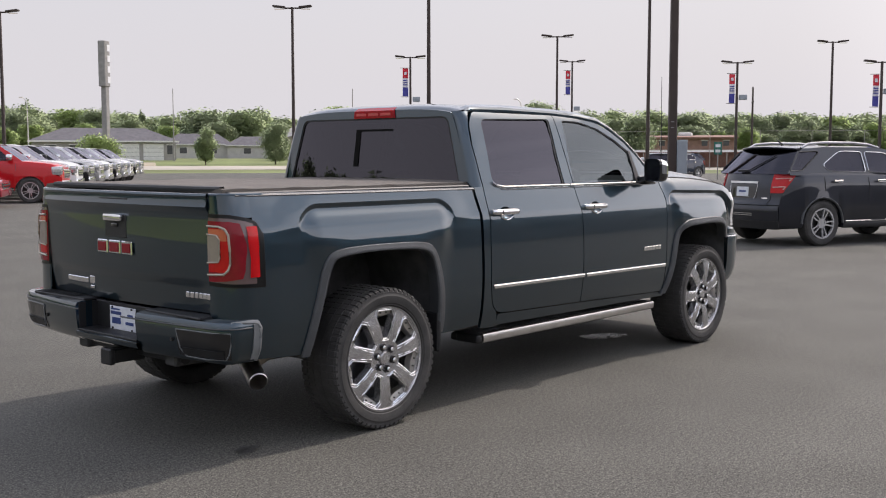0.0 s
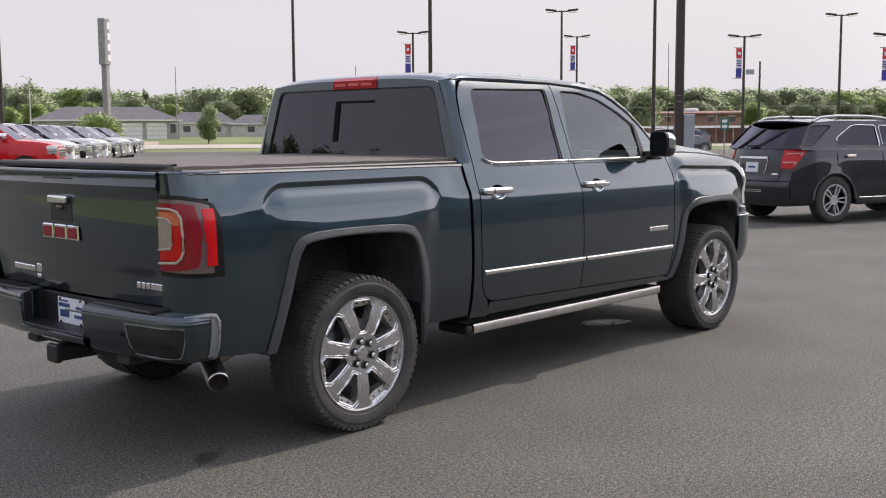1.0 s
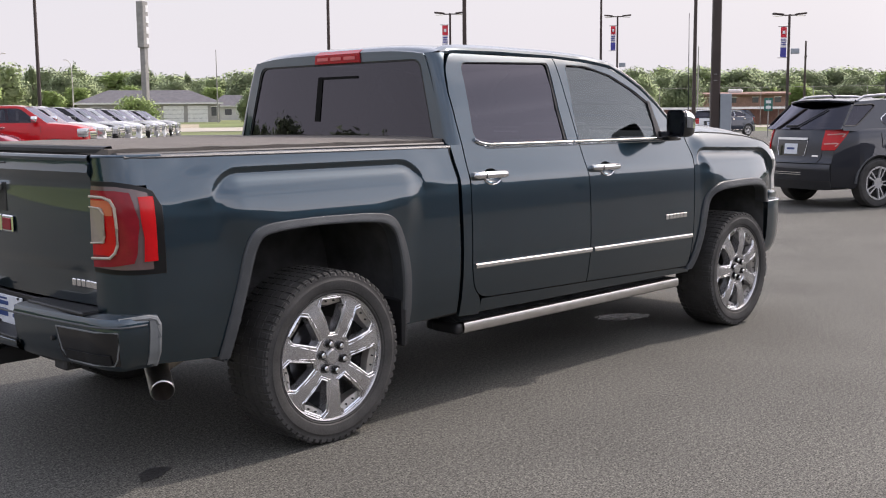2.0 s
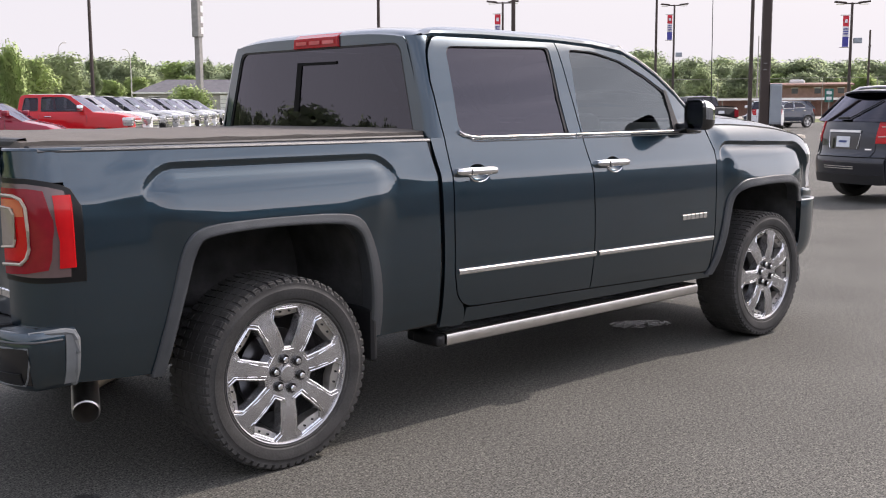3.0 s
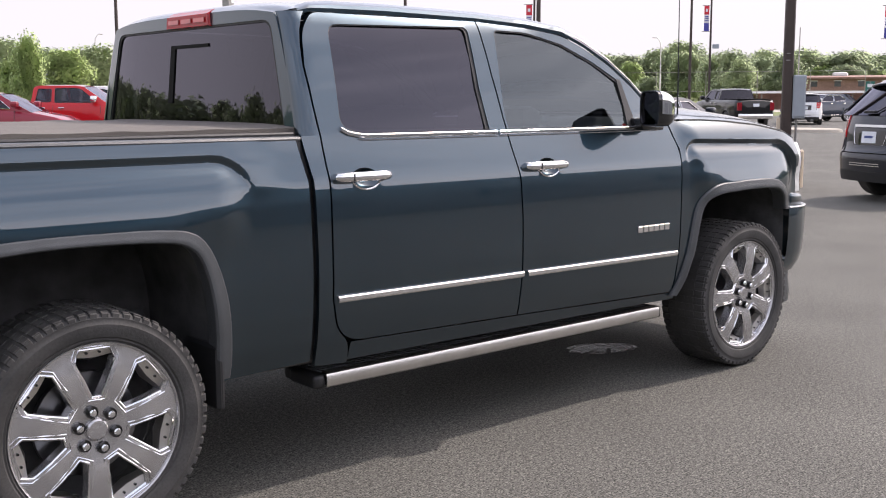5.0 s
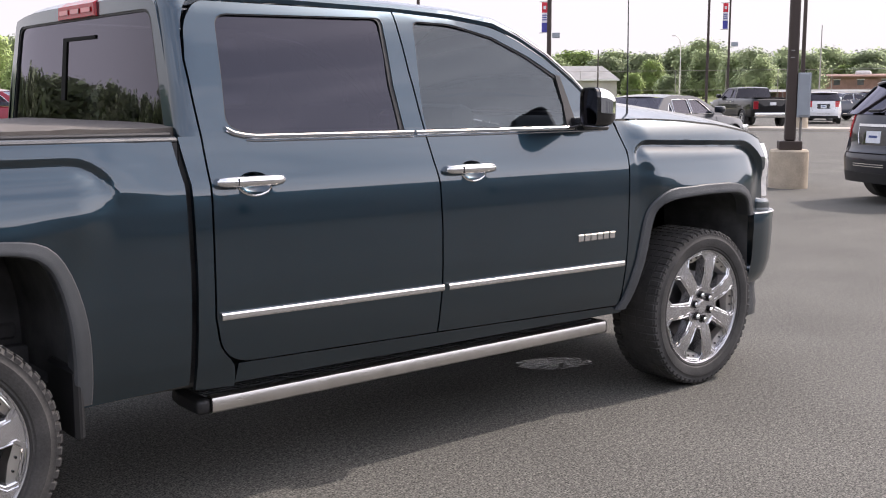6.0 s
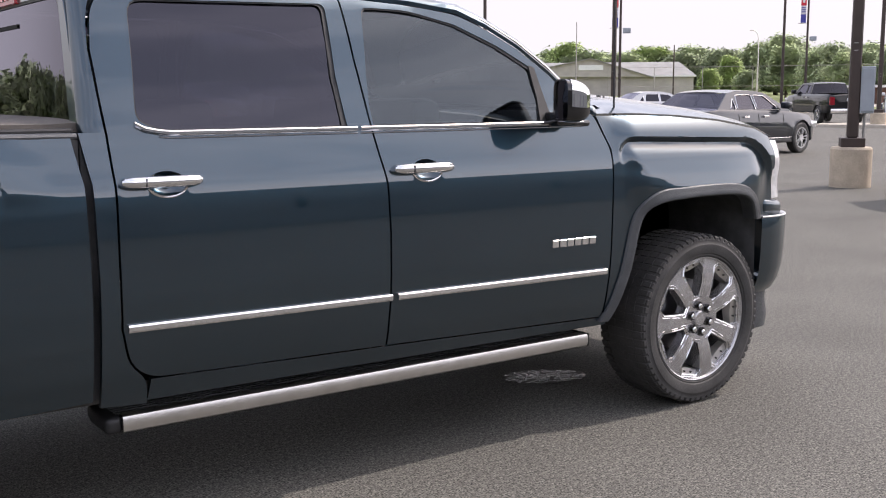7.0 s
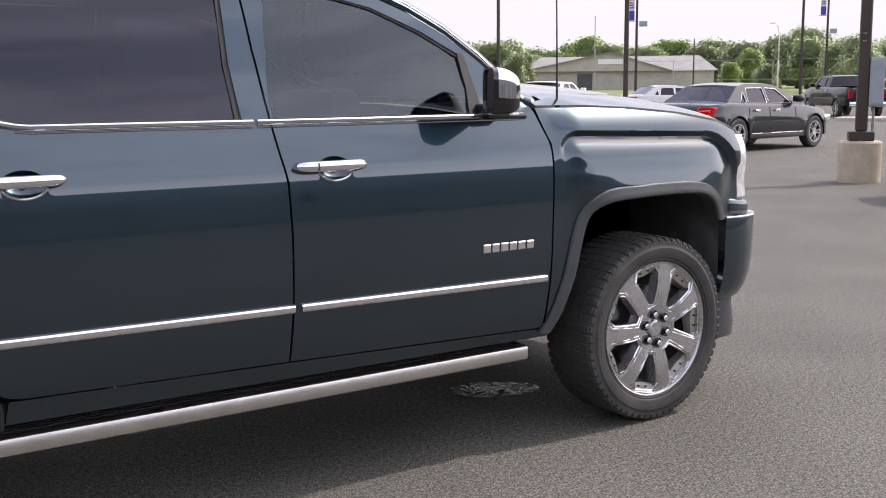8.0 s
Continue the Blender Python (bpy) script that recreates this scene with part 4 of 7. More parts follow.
for y0, y1, z0, z1 in ((0.000, 0.088, 0.674, 0.682), (-0.012, 0.090, 0.648, 0.666), (-0.006, 0.078, 0.598, 0.632), (-0.125, -0.075, 0.646, 0.658), (-0.130, -0.055, 0.600, 0.616)):
    part("print_bar", box_bm(-1.0235, -1.020, y0, y1, z0, z1), PLATE_BLUE, plate)
for y in (-0.118, 0.073):
    for z in (0.688, 0.573):
        part("plate_bolt", rod_bm((-1.027, y, z), (-1.019, y, z), 0.006, 0.006, 8), BLACK, plate)
part("hitch", box_bm(-1.13, -0.92, -0.085, -0.005, 0.405, 0.480, 0.006, 1, box_bm(-1.145, -1.11, -0.095, 0.005, 0.398, 0.487, 0.008)), BLACK, truck, "black tow-hitch receiver")
part("hitch_bar", rod_bm((-0.95, -0.5, 0.46), (-0.95, 0.5, 0.46), 0.03), BLACK, truck)
# exhaust tip
tip = lathe_bm([(0.030, 0.0), (0.046, 0.0), (0.050, -0.005), (0.050, -0.20), (0.046, -0.205), (0.045, -0.19), (0.043, 0.0)], 24)
part("exhaust_tip", tip, SATIN, truck, "polished steel exhaust tip", m=Matrix.Translation((-0.725, -0.735, 0.442)) @ Vector((-0.075, -0.17, -0.067)).to_track_quat("-Y", "Z").to_matrix().to_4x4())
part("exhaust_pipe", tube_bm([(-0.735, -0.75, 0.438), (-0.62, -0.74, 0.475), (-0.45, -0.74, 0.50), (-0.30, -0.70, 0.51), (0.3, -0.55, 0.52)], 0.043, 12), PIPE, truck)

# chrome mouldings on the doors
for s in (-1, 1):
    dr, df = rear_doors[(s + 1) // 2], front_doors[(s + 1) // 2]
    for parent, x0, x1 in ((dr, 0.968, 1.958), (df, 1.984, 3.050)):
        own = bar_bm([(x, -truck_side(x, 0.70) - 0.006, 0.702 - 0.010 * (x - 0.96)) for x in np.linspace(x0, x1, 10)], 0.009, 0.025)
        if s > 0:
            bmesh.ops.transform(own, matrix=Matrix.Scale(-1, 4, (0, 1, 0)), verts=own.verts)
        part("chrome_strip", own, CHROME, parent, "chrome side moulding")
    for parent, pts in ((dr, [(1.045, 1.343), (1.075, 1.327), (1.12, 1.318), (1.16, 1.314), (1.86, 1.313)]), (df, [(1.875, 1.313), (2.3, 1.313), (2.96, 1.315)])):
        own = bar_bm([(x, -truck_side(x, z) - 0.004, z) for x, z in pts], 0.008, 0.017)
        own = bar_bm([(x, -truck_side(x, z - 0.016) - 0.001, z - 0.016) for x, z in pts[2 if parent is dr else 0:]], 0.004, 0.005, own)
        if s > 0:
            bmesh.ops.transform(own, matrix=Matrix.Scale(-1, 4, (0, 1, 0)), verts=own.verts)
        part("belt_moulding", own, CHROME, parent, "chrome window-sill moulding")
    # handles with their cups
    for parent, hx in zip((dr, df), HANDLES):
        y = truck_side(hx, 1.163)
        rows = []
        for t in np.linspace(-1, 1, 17):
            fat = (1 - abs(t) ** 6) ** 0.5 if abs(t) < 1 else 0.0
            high, bow = 0.0065 + 0.0125 * fat, 0.036 + 0.010 * (1 - t * t)
            rows.append([(hx + 0.133 * t, s * (y + bow - 0.014 + (0.015 * fat + 0.001) * math.cos(a)), 1.163 + high * math.sin(a)) for a in np.linspace(0, 2 * math.pi, 15)])
        hd = part("door_handle", grid_bm(rows), CHROME, parent, "chrome pull handle")
        part("handle_mount", box_bm(hx - 0.128, hx - 0.080, s * (y - 0.01), s * (y + 0.026), 1.147, 1.179, 0.008, 2), CHROME, hd)
        part("handle_mount", box_bm(hx + 0.092, hx + 0.128, s * (y - 0.01), s * (y + 0.026), 1.147, 1.179, 0.008, 2), CHROME, hd)
        rim = hollow(hx)
        cx, cz = hx + 0.020, 1.153
        rows = [[(cx + (x - cx) * q, s * (truck_side(x, z) - 0.001 - 0.030 * (1 - q ** 3)), cz + (z - cz) * q) for x, z in rim + rim[:1]] for q in (1.0, 0.92, 0.8, 0.6, 0.35, 0.05)]
        part("handle_cup", grid_bm(rows), PAINT, hd, out=(0, s, 0))
        # bright arc added for the sky's glint on the hollow's lower lip
        part("cup_glint", tube_bm([(x, s * (truck_side(x, z) + 0.002), z) for x, z in rim[13:24]], 0.0042, 6), CHROME, hd)
        part("handle_joint", box_bm(hx - 0.064, hx - 0.061, s * (y + 0.02), s * (y + 0.0480), 1.150, 1.176), BLACK, hd)
    # badge on the front door, as plain blocks
    for k in range(6):
        x = 2.742 + 0.248 * (k + 0.5) / 6
        y = truck_side(x, 0.80)
        part("name_block", box_bm(x - 0.0175, x + 0.0175, s * (y - 0.002), s * (y + 0.006), 0.806, 0.838, 0.003), CHROME, df)
    # mirror: black shell folded a little back, chrome cap on its shoulder, glass set into it
    fold = Matrix.Translation((2.769, s * 0.952, 0)) @ Matrix.Rotation(radians(25 * s), 4, "Z")

    def shell_ring(d, grow, a0, a1, n):
        """An arc of the mirror's outline, d metres ahead of its glass."""
        q = 1 - 0.36 * (d / 0.105) ** 3.2
        cy, cz, hw, hh = 0.140 - 0.010 * (d / 0.105), 1.408 - 0.012 * (d / 0.105), 0.100 * q + grow, 0.083 * q + grow
        pts = []
        for a in np.linspace(radians(a0), radians(a1), n):
            c, e = math.cos(a), math.sin(a)
            pts.append((d, s * (cy + hw * math.copysign(abs(c) ** 0.42, c)), cz + hh * math.copysign(abs(e) ** 0.42, e)))
        return pts

    depths = (0.0, 0.006, 0.02, 0.045, 0.065, 0.080, 0.092, 0.100, 0.104)
    rows = [shell_ring(0.012, -0.010, 0, 360, 41), shell_ring(0.0, -0.007, 0, 360, 41)] + [shell_ring(d, 0.0, 0, 360, 41) for d in depths]
    own = grid_bm(rows)
    own.faces.new([own.verts.new(p) for p in rows[-1][:-1]])
    mir = part("door_mirror", own, GLOSS_BLACK, df, "black door mirror with chrome cap", m=fold)
    rows = [shell_ring(d, g, -2, 140, 25) for d, g in ((0.016, 0.0), (0.017, 0.0035), (0.045, 0.004), (0.065, 0.004), (0.080, 0.004), (0.092, 0.004), (0.100, 0.003), (0.105, 0.0))]
    part("mirror_cap", grid_bm(rows), CHROME, mir, "chrome mirror cap")
    own = bmesh.new()
    own.faces.new([own.verts.new(p) for p in shell_ring(0.008, -0.008, 0, 360, 41)[:-1]])
    part("mirror_glass", own, OTHER_GLASS, mir, out=(-1, 0, 0))
    part("mirror_arm", box_bm(2.765, 2.875, s * 0.89, s * 1.01, 1.302, 1.362, 0.02, 3), GLOSS_BLACK, df)
    part("mirror_base", box_bm(2.765, 3.00, s * 0.90, s * 0.945, 1.298, 1.325, 0.01, 2), GLOSS_BLACK, df)

# side steps
for s in (-1, 1):
    step = part("side_step", box_bm(0.915, 3.02, s * 0.690, s * 0.908, 0.342, 0.392, 0.014, 2), BLACK, truck, "black ribbed side step with satin edge")
    part("step_edge", grid_bm([[(x, s * y, z) for y, z in ((0.890, 0.401), (0.918, 0.400), (0.926, 0.396), (0.930, 0.386), (0.931, 0.362), (0.927, 0.346), (0.913, 0.338))] for x in (0.962, 3.018)]), SATIN, step, "satin metal step edge")
    part("end_cap", box_bm(0.905, 0.963, s * 0.74, s * 0.926, 0.340, 0.398, 0.018, 3), BLACK, step)
    part("end_cap", box_bm(3.017, 3.034, s * 0.70, s * 0.927, 0.341, 0.397, 0.006, 1), BLACK, step)
    for k in range(8):
        part("tread_rib", box_bm(0.95, 3.0, s * (0.705 + 0.023 * k), s * (0.715 + 0.023 * k), 0.388, 0.4005 - 0.0004 * k), FLARE, step)
    for x in (1.15, 2.0, 2.85):
        part("step_bracket", box_bm(x - 0.03, x + 0.03, s * 0.62, s * 0.72, 0.355, 0.46, 0.01), BLACK, step)

# hood and front end
def hood_row(x):
    t = (x - 3.10) / 1.12
    edge = smooth_table([(3.0, 1.350), (3.3, 1.349), (3.55, 1.337), (3.80, 1.315), (4.05, 1.277), (4.25, 1.205)], 3.0, 4.3)(x)
    w = truck_side(x, edge - 0.012) - 0.003
    crown = 0.090 - 0.040 * t
    row = []
    for k in range(-14, 15):
        u = k / 14
        z = edge + crown * (1 - abs(u) ** 5) + 0.02 * ease(0.42, 0.52, 1 - abs(abs(u) - 0.0)) * 0.6
        row.append((x + 0.13 * t * (1 - u * u), u * w, z))
    return row


part("hood", grid_bm([hood_row(x) for x in np.linspace(3.06, 4.195, 26)]), PAINT, truck)
part("cowl", grid_bm([[(x + 0.10 * (1 - u * u), u * 0.86, z) for u in np.linspace(-1, 1, 11)] for x, z in ((2.98, 1.375), (3.10, 1.385), (3.16, 1.36))]), BLACK, truck)
fascia = []
for z in np.linspace(0.84, 1.24, 10):
    fascia.append([(4.33 - 0.17 * abs(u) ** 4 - 0.10 * ease(1.0, 1.28, z), u * 0.86, z) for u in np.linspace(-1, 1, 15)])
front = part("grille", grid_bm(fascia), GLOSS_BLACK, truck, "black and chrome grille")
for z in np.linspace(0.90, 1.16, 5):
    part("grille_bar", tube_bm([(4.34 - 0.17 * abs(u) ** 4 - 0.10 * ease(1.0, 1.28, z), u * 0.58, z) for u in np.linspace(-1, 1, 9)], 0.014, 6), CHROME, front)
for s in (-1, 1):
    rows = []
    for z in np.linspace(0.925, 1.205, 7):
        side_edge = [(4.190 - 0.02 * (z - 0.95) / 0.25, s * (truck_side(4.188, z) + 0.001), z)]
        rows.append(side_edge + [(4.212 - 0.02 * (z - 0.95) / 0.25 + 0.15 * math.sin(a), s * (0.66 + (truck_side(4.21, z) - 0.66 + 0.003) * math.cos(a) ** 0.8), z) for a in np.linspace(0, 1.45, 10)])
    part("headlight", grid_bm(rows), mat("headlight_lens", (0.80, 0.80, 0.80), 0.10, metal=0.25, coat=1.0, vary=0.2, vary_scale=30), truck, "clear chrome-backed headlight")


# front bumper: one shell that wraps round the corners to the wheel openings
BUMPER_PLAN = [(4.095, 0.992), (4.15, 0.996), (4.205, 0.992), (4.255, 0.976), (4.295, 0.946), (4.33, 0.895), (4.37, 0.78), (4.42, 0.60), (4.46, 0.35), (4.475, 0.12)]


def front_shell(profile):
    plan = [(x, -y) for x, y in BUMPER_PLAN] + [(x, y) for x, y in reversed(BUMPER_PLAN)]
    return grid_bm([[(4.095 + (x - 4.095) * 1.2 * (1 - k), y * (1 - 0.22 * k), z) for x, y in plan] for z, k in profile])


bumper_f = part("front_bumper", front_shell([(0.846, 0.30), (0.846, 0.06), (0.842, 0.015), (0.832, 0.0), (0.74, 0.0), (0.66, 0.01), (0.58, 0.035), (0.52, 0.09), (0.47, 0.19), (0.45, 0.32)]), PAINT, truck, out=(1, 0, 0))
part("lower_valance", front_shell([(0.475, 0.27), (0.42, 0.28), (0.34, 0.24), (0.278, 0.26), (0.274, 0.5)]), FLARE, bumper_f, out=(1, 0, 0))
for s in (-1, 1):
    part("bumper_lip", tube_bm([(4.097 + (x - 4.095) * 1.2, s * (y - 0.001), 0.840) for x, y in BUMPER_PLAN[:8]], 0.005, 6), CHROME, bumper_f)
    cap = part("chrome_corner", box_bm(4.105, 4.292, s * 0.78, s * 0.984, 0.846, 0.928, 0.03, 4), PAINT, bumper_f)
    for v in cap.data.vertices:
        v.co.z -= 0.25 * max(0, v.co.x - 4.20)
        v.co.y *= 1 - 0.3 * max(0, v.co.x - 4.2)

# seats and dashboard behind the dark glass
for x in (1.35, 2.35):
    for s in (-1, 1):
        part("seat", box_bm(x - 0.05, x + 0.10, s * 0.15, s * 0.65, 0.85, 1.42, 0.05, 2), BLACK, truck)
part("dashboard", box_bm(2.85, 3.1, -0.75, 0.75, 1.0, 1.30, 0.05), BLACK, truck)


# wheels
def window_poly(k, n=7, turn=0.0, grow=0.0):
    a = 2 * math.pi * k / n + turn
    shape = [(-0.017, 0.110), (0.017, 0.110), (0.043, 0.170), (0.069, 0.232), (0.052, 0.268), (-0.052, 0.268), (-0.069, 0.232), (-0.043, 0.170)]
    if grow:
        shape = [(u + math.copysign(grow, u), r + (grow * 0.8 if r > 0.2 else -grow * 0.9 if r < 0.12 else 0.0)) for u, r in shape]
        shape = [(u, min(r, 0.277)) for u, r in shape]
    return [(u * math.cos(a) - r * math.sin(a), u * math.sin(a) + r * math.cos(a)) for u, r in shape]


def wheel_dish(x, z):
    r = math.hypot(x, z)
    return 0.118 + 0.012 * ease(0.06, 0.16, r) - 0.010 * ease(0.20, 0.28, r) - 0.012 * (1 - ease(0.0, 0.085, r))


def build_wheel(parent, m, turn):
    """A seven-spoke wheel with its tyre; its outer face looks along -y."""
    hub = part("wheel", lathe_bm([(0.278, -0.112), (0.284, -0.126), (0.289, -0.129), (0.293, -0.118), (0.286, -0.105), (0.272, -0.06), (0.262, 0.02), (0.275, 0.11)], 56), WHEEL, parent, "seven-spoke polished alloy wheel", m=m)
    disc = [(0.281 * math.cos(2 * math.pi * k / 48), 0.281 * math.sin(2 * math.pi * k / 48)) for k in range(48)]
    holes = [window_poly(k, turn=turn) for k in range(7)]
    bevels = [window_poly(k, turn=turn, grow=0.010) for k in range(7)]
    flats = [window_poly(k, turn=turn, grow=0.017) for k in range(7)]

    def spoke_face(x, z):
        d = wheel_dish(x, z)
        if any(inside(p, x * 0.9999, z * 0.9999) for p in bevels):
            return d - 0.003
        return d

    face = panel_bm(disc, spoke_face, holes, -1, 0.055, 0.03, cuts=bevels + flats)
    part("spokes", face, WHEEL, hub, sharp=25)
    for k in range(7):
        poly = window_poly(k, turn=turn)
        ring = [(x * 1.0, -wheel_dish(x, z) + 0.005, z) for x, z in poly]
        part("spoke_edge", tube_bm(ring + ring[:1], 0.0052, 6), CHROME, hub)
        ring = [(x, -wheel_dish(x, z) + 0.0005, z) for x, z in window_poly(k, turn=turn, grow=0.011)]
        part("spoke_edge", tube_bm(ring + ring[:1], 0.0028, 6), CHROME, hub)
        a = 2 * math.pi * (k + 0.5) / 7 + turn
        bm = box_bm(-0.020, 0.020, -0.1, -0.085, 0.15, 0.27, 0.004)
        bmesh.ops.transform(bm, matrix=Matrix.Rotation(-a, 4, "Y"), verts=bm.verts)
        part("spoke_back", bm, WHEEL_DARK, hub)
        # pale plate with two screws at the outer end of each opening
        spin = Matrix.Rotation(-(2 * math.pi * k / 7 + turn), 4, "Y")
        plate = grid_bm([[(u, -0.066, 0.222 + 0.2 * abs(u)) for u in np.linspace(-0.066, 0.066, 5)], [(u, -0.098, 0.236 + 0.1 * abs(u)) for u in np.linspace(-0.066, 0.066, 5)], [(u, -0.106, 0.273) for u in np.linspace(-0.052, 0.052, 5)]])
        bmesh.ops.transform(plate, matrix=spin, verts=plate.verts)
        part("rim_plate", plate, SATIN, hub, out=(0, -1, 0))
        for u in (-0.022, 0.022):
            part("plate_screw", lathe_bm([(0.0, -0.109), (0.0045, -0.109), (0.005, -0.098)], 8), GLOSS_BLACK, hub, m=spin @ Matrix.Translation((u, 0, 0.254)))
    part("brake_disc", lathe_bm([(0.06, -0.03), (0.175, -0.03), (0.175, -0.005), (0.06, -0.005)], 40), WHEEL_DARK, hub)
    part("backing", lathe_bm([(0.0, 0.06), (0.25, 0.06), (0.266, 0.05)], 32), LINER, hub)
    part("centre_cap", lathe_bm([(0.0, -0.126), (0.030, -0.126), (0.036, -0.122), (0.040, -0.112)], 28), WHEEL, hub)
    for k in range(6):
        a = 2 * math.pi * (k - 0.25) / 6
        x, z = 0.064 * math.cos(a), 0.064 * math.sin(a)
        part("lug_hole", lathe_bm([(0.0205, -0.126), (0.0205, -0.119), (0.0, -0.117)], 14), GLOSS_BLACK, hub, m=Matrix.Translation((x, -0.0015, z)))
        part("lug_nut", lathe_bm([(0.0, -0.142), (0.009, -0.141), (0.0125, -0.136), (0.013, -0.118)], 10), CHROME, hub, m=Matrix.Translation((x, 0, z)))
    R = TYRE_R
    tyre = part("tyre", lathe_bm([(0.283, -0.105), (0.289, -0.121), (0.298, -0.132), (0.304, -0.131), (0.309, -0.137), (0.330, -0.143), (0.350, -0.143), (0.352, -0.141), (0.366, -0.137), (0.371, -0.138), (0.381, -0.130), (R - 0.010, -0.116), (R - 0.005, -0.06),
                                 (R - 0.005, 0.0), (R - 0.006, 0.06), (R - 0.012, 0.116), (0.380, 0.135), (0.340, 0.143), (0.300, 0.130), (0.285, 0.105)], 72), TYRE, hub, "dusty all-terrain tyre")
    lugs = bmesh.new()
    rng = random.Random(3)
    for k in range(64):
        a = 2 * math.pi * k / 64
        long = 0.014 if k % 2 else 0.026
        own = box_bm(-0.0135, 0.0135, -0.128, -0.080, R - 0.014, R - 0.0035 - 0.002 * (k % 2), 0.002)
        own = join(own, box_bm(-0.0135, 0.0135, -0.1375, -0.122, R - 0.016 - long, R - 0.010, 0.003))
        for y in (-0.055, 0.0, 0.055, 0.105):
            own = join(own, box_bm(-0.013, 0.013, y - 0.021, y + 0.021, R - 0.012, R - 0.002))
        bmesh.ops.transform(own, matrix=Matrix.Rotation(a + rng.uniform(-0.006, 0.006), 4, "Y"), verts=own.verts)
        lugs = join(lugs, own)
    part("tread", lugs, TYRE, tyre)
    return hub


wheel = build_wheel(truck, pose(AXLES[0], -0.885, WHEEL_Z), -0.012)
for x, y, rz, spin in ((AXLES[1], -0.885, 0, 243.4), (AXLES[0], 0.885, 180, 40), (AXLES[1], 0.885, 180, 70)):
    copy_thing(wheel, pose(x, y, WHEEL_Z + (0.006 if x > 1 else 0), 0, 0, rz) @ Matrix.Rotation(radians(spin), 4, "Y"))

# ---- other vehicles ----
def car_paint(name, colour, metal=0.3, gloss=1.5):
    return mat(name, colour, 0.35, metal=metal, coat=1.0, coat_ior=gloss, vary=0.05, vary_scale=2, spec=0.15)


RAIL_GREY = mat("rail_grey", (0.42, 0.42, 0.44), 0.35, metal=0.8, vary=0.1, vary_scale=6)
NIGHT_BLUE = car_paint("night_blue_paint", (0.022, 0.030, 0.050), 0.4)
BRIGHT_RIM = mat("bright_rim", (0.70, 0.70, 0.71), 0.25, metal=0.7, vary=0.1, vary_scale=12)
DARK_GREY = car_paint("graphite_paint", (0.020, 0.022, 0.030), 0.5)
RED_PAINT = car_paint("red_paint", (0.50, 0.006, 0.010), 0.0, 1.45)
CRIMSON = car_paint("crimson_paint", (0.25, 0.012, 0.028), 0.2)
WHITE_PAINT = car_paint("white_paint", (0.78, 0.78, 0.78), 0.0)
SILVER = car_paint("silver_paint", (0.42, 0.42, 0.43), 0.6)
BLACK_PAINT = car_paint("black_paint", (0.006, 0.006, 0.007), 0.2, 1.42)
BLUE_GREY = car_paint("blue_grey_paint", (0.009, 0.012, 0.019), 0.3)

# lengths from the rear end: roof pillars, hood, wheels and heights of each body style
STYLES = {
    "pickup": dict(L=5.85, W=1.0, axles=(1.25, 4.90), r=0.40, sill=0.50, belt=1.32, roof=1.88, wr=0.74, top=[(0, 1.25), (0.1, 1.36), (2.0, 1.36), (4.0, 1.36), (4.6, 1.345), (5.3, 1.29), (5.65, 1.235), (5.80, 1.16), (5.85, 1.06)],
                   cabin=[(2.36, 1.30), (4.72, 1.30), (3.95, 1.84), (3.7, 1.88), (2.57, 1.88), (2.43, 1.83)], panes=[[(2.50, 1.38), (2.98, 1.38), (2.98, 1.78), (2.57, 1.78)], [(3.08, 1.36), (4.38, 1.36), (3.88, 1.76), (3.75, 1.80), (3.08, 1.80)]]),
    "suv": dict(L=4.77, W=0.92, axles=(0.98, 3.84), r=0.378, sill=0.30, belt=1.21, roof=1.66, wr=0.68, top=[(0, 1.17), (0.1, 1.21), (1.0, 1.235), (2.5, 1.20), (3.3, 1.15), (3.7, 1.10), (4.3, 0.98), (4.77, 0.74)],
                cabin=[(0.27, 1.19), (3.66, 1.10), (2.75, 1.60), (2.4, 1.655), (1.2, 1.66), (0.72, 1.63), (0.63, 1.60)],
                panes=[[(0.305, 1.262), (0.58, 1.262), (1.05, 1.570), (1.0, 1.590), (0.60, 1.580)], [(1.085, 1.37), (1.12, 1.29), (1.27, 1.25), (2.02, 1.235), (2.02, 1.580), (1.62, 1.590), (1.48, 1.575)], [(2.09, 1.235), (3.10, 1.20), (2.72, 1.50), (2.5, 1.570), (2.09, 1.580)]]),
    "sedan": dict(L=4.93, W=0.95, axles=(1.08, 4.13), r=0.365, sill=0.28, belt=1.02, roof=1.47, wr=0.66, top=[(0, 0.90), (0.08, 1.02), (0.9, 1.08), (1.5, 1.06), (3.4, 1.02), (3.8, 1.00), (4.6, 0.90), (4.93, 0.70)],
                  cabin=[(0.70, 1.02), (3.72, 1.0), (2.85, 1.42), (2.5, 1.47), (1.7, 1.475), (1.35, 1.42)], panes=[[(1.25, 1.06), (1.48, 1.06), (1.48, 1.32)], [(1.54, 1.06), (2.25, 1.05), (2.25, 1.38), (1.62, 1.38)], [(2.33, 1.05), (3.22, 1.04), (2.75, 1.36), (2.33, 1.38)]]),
}


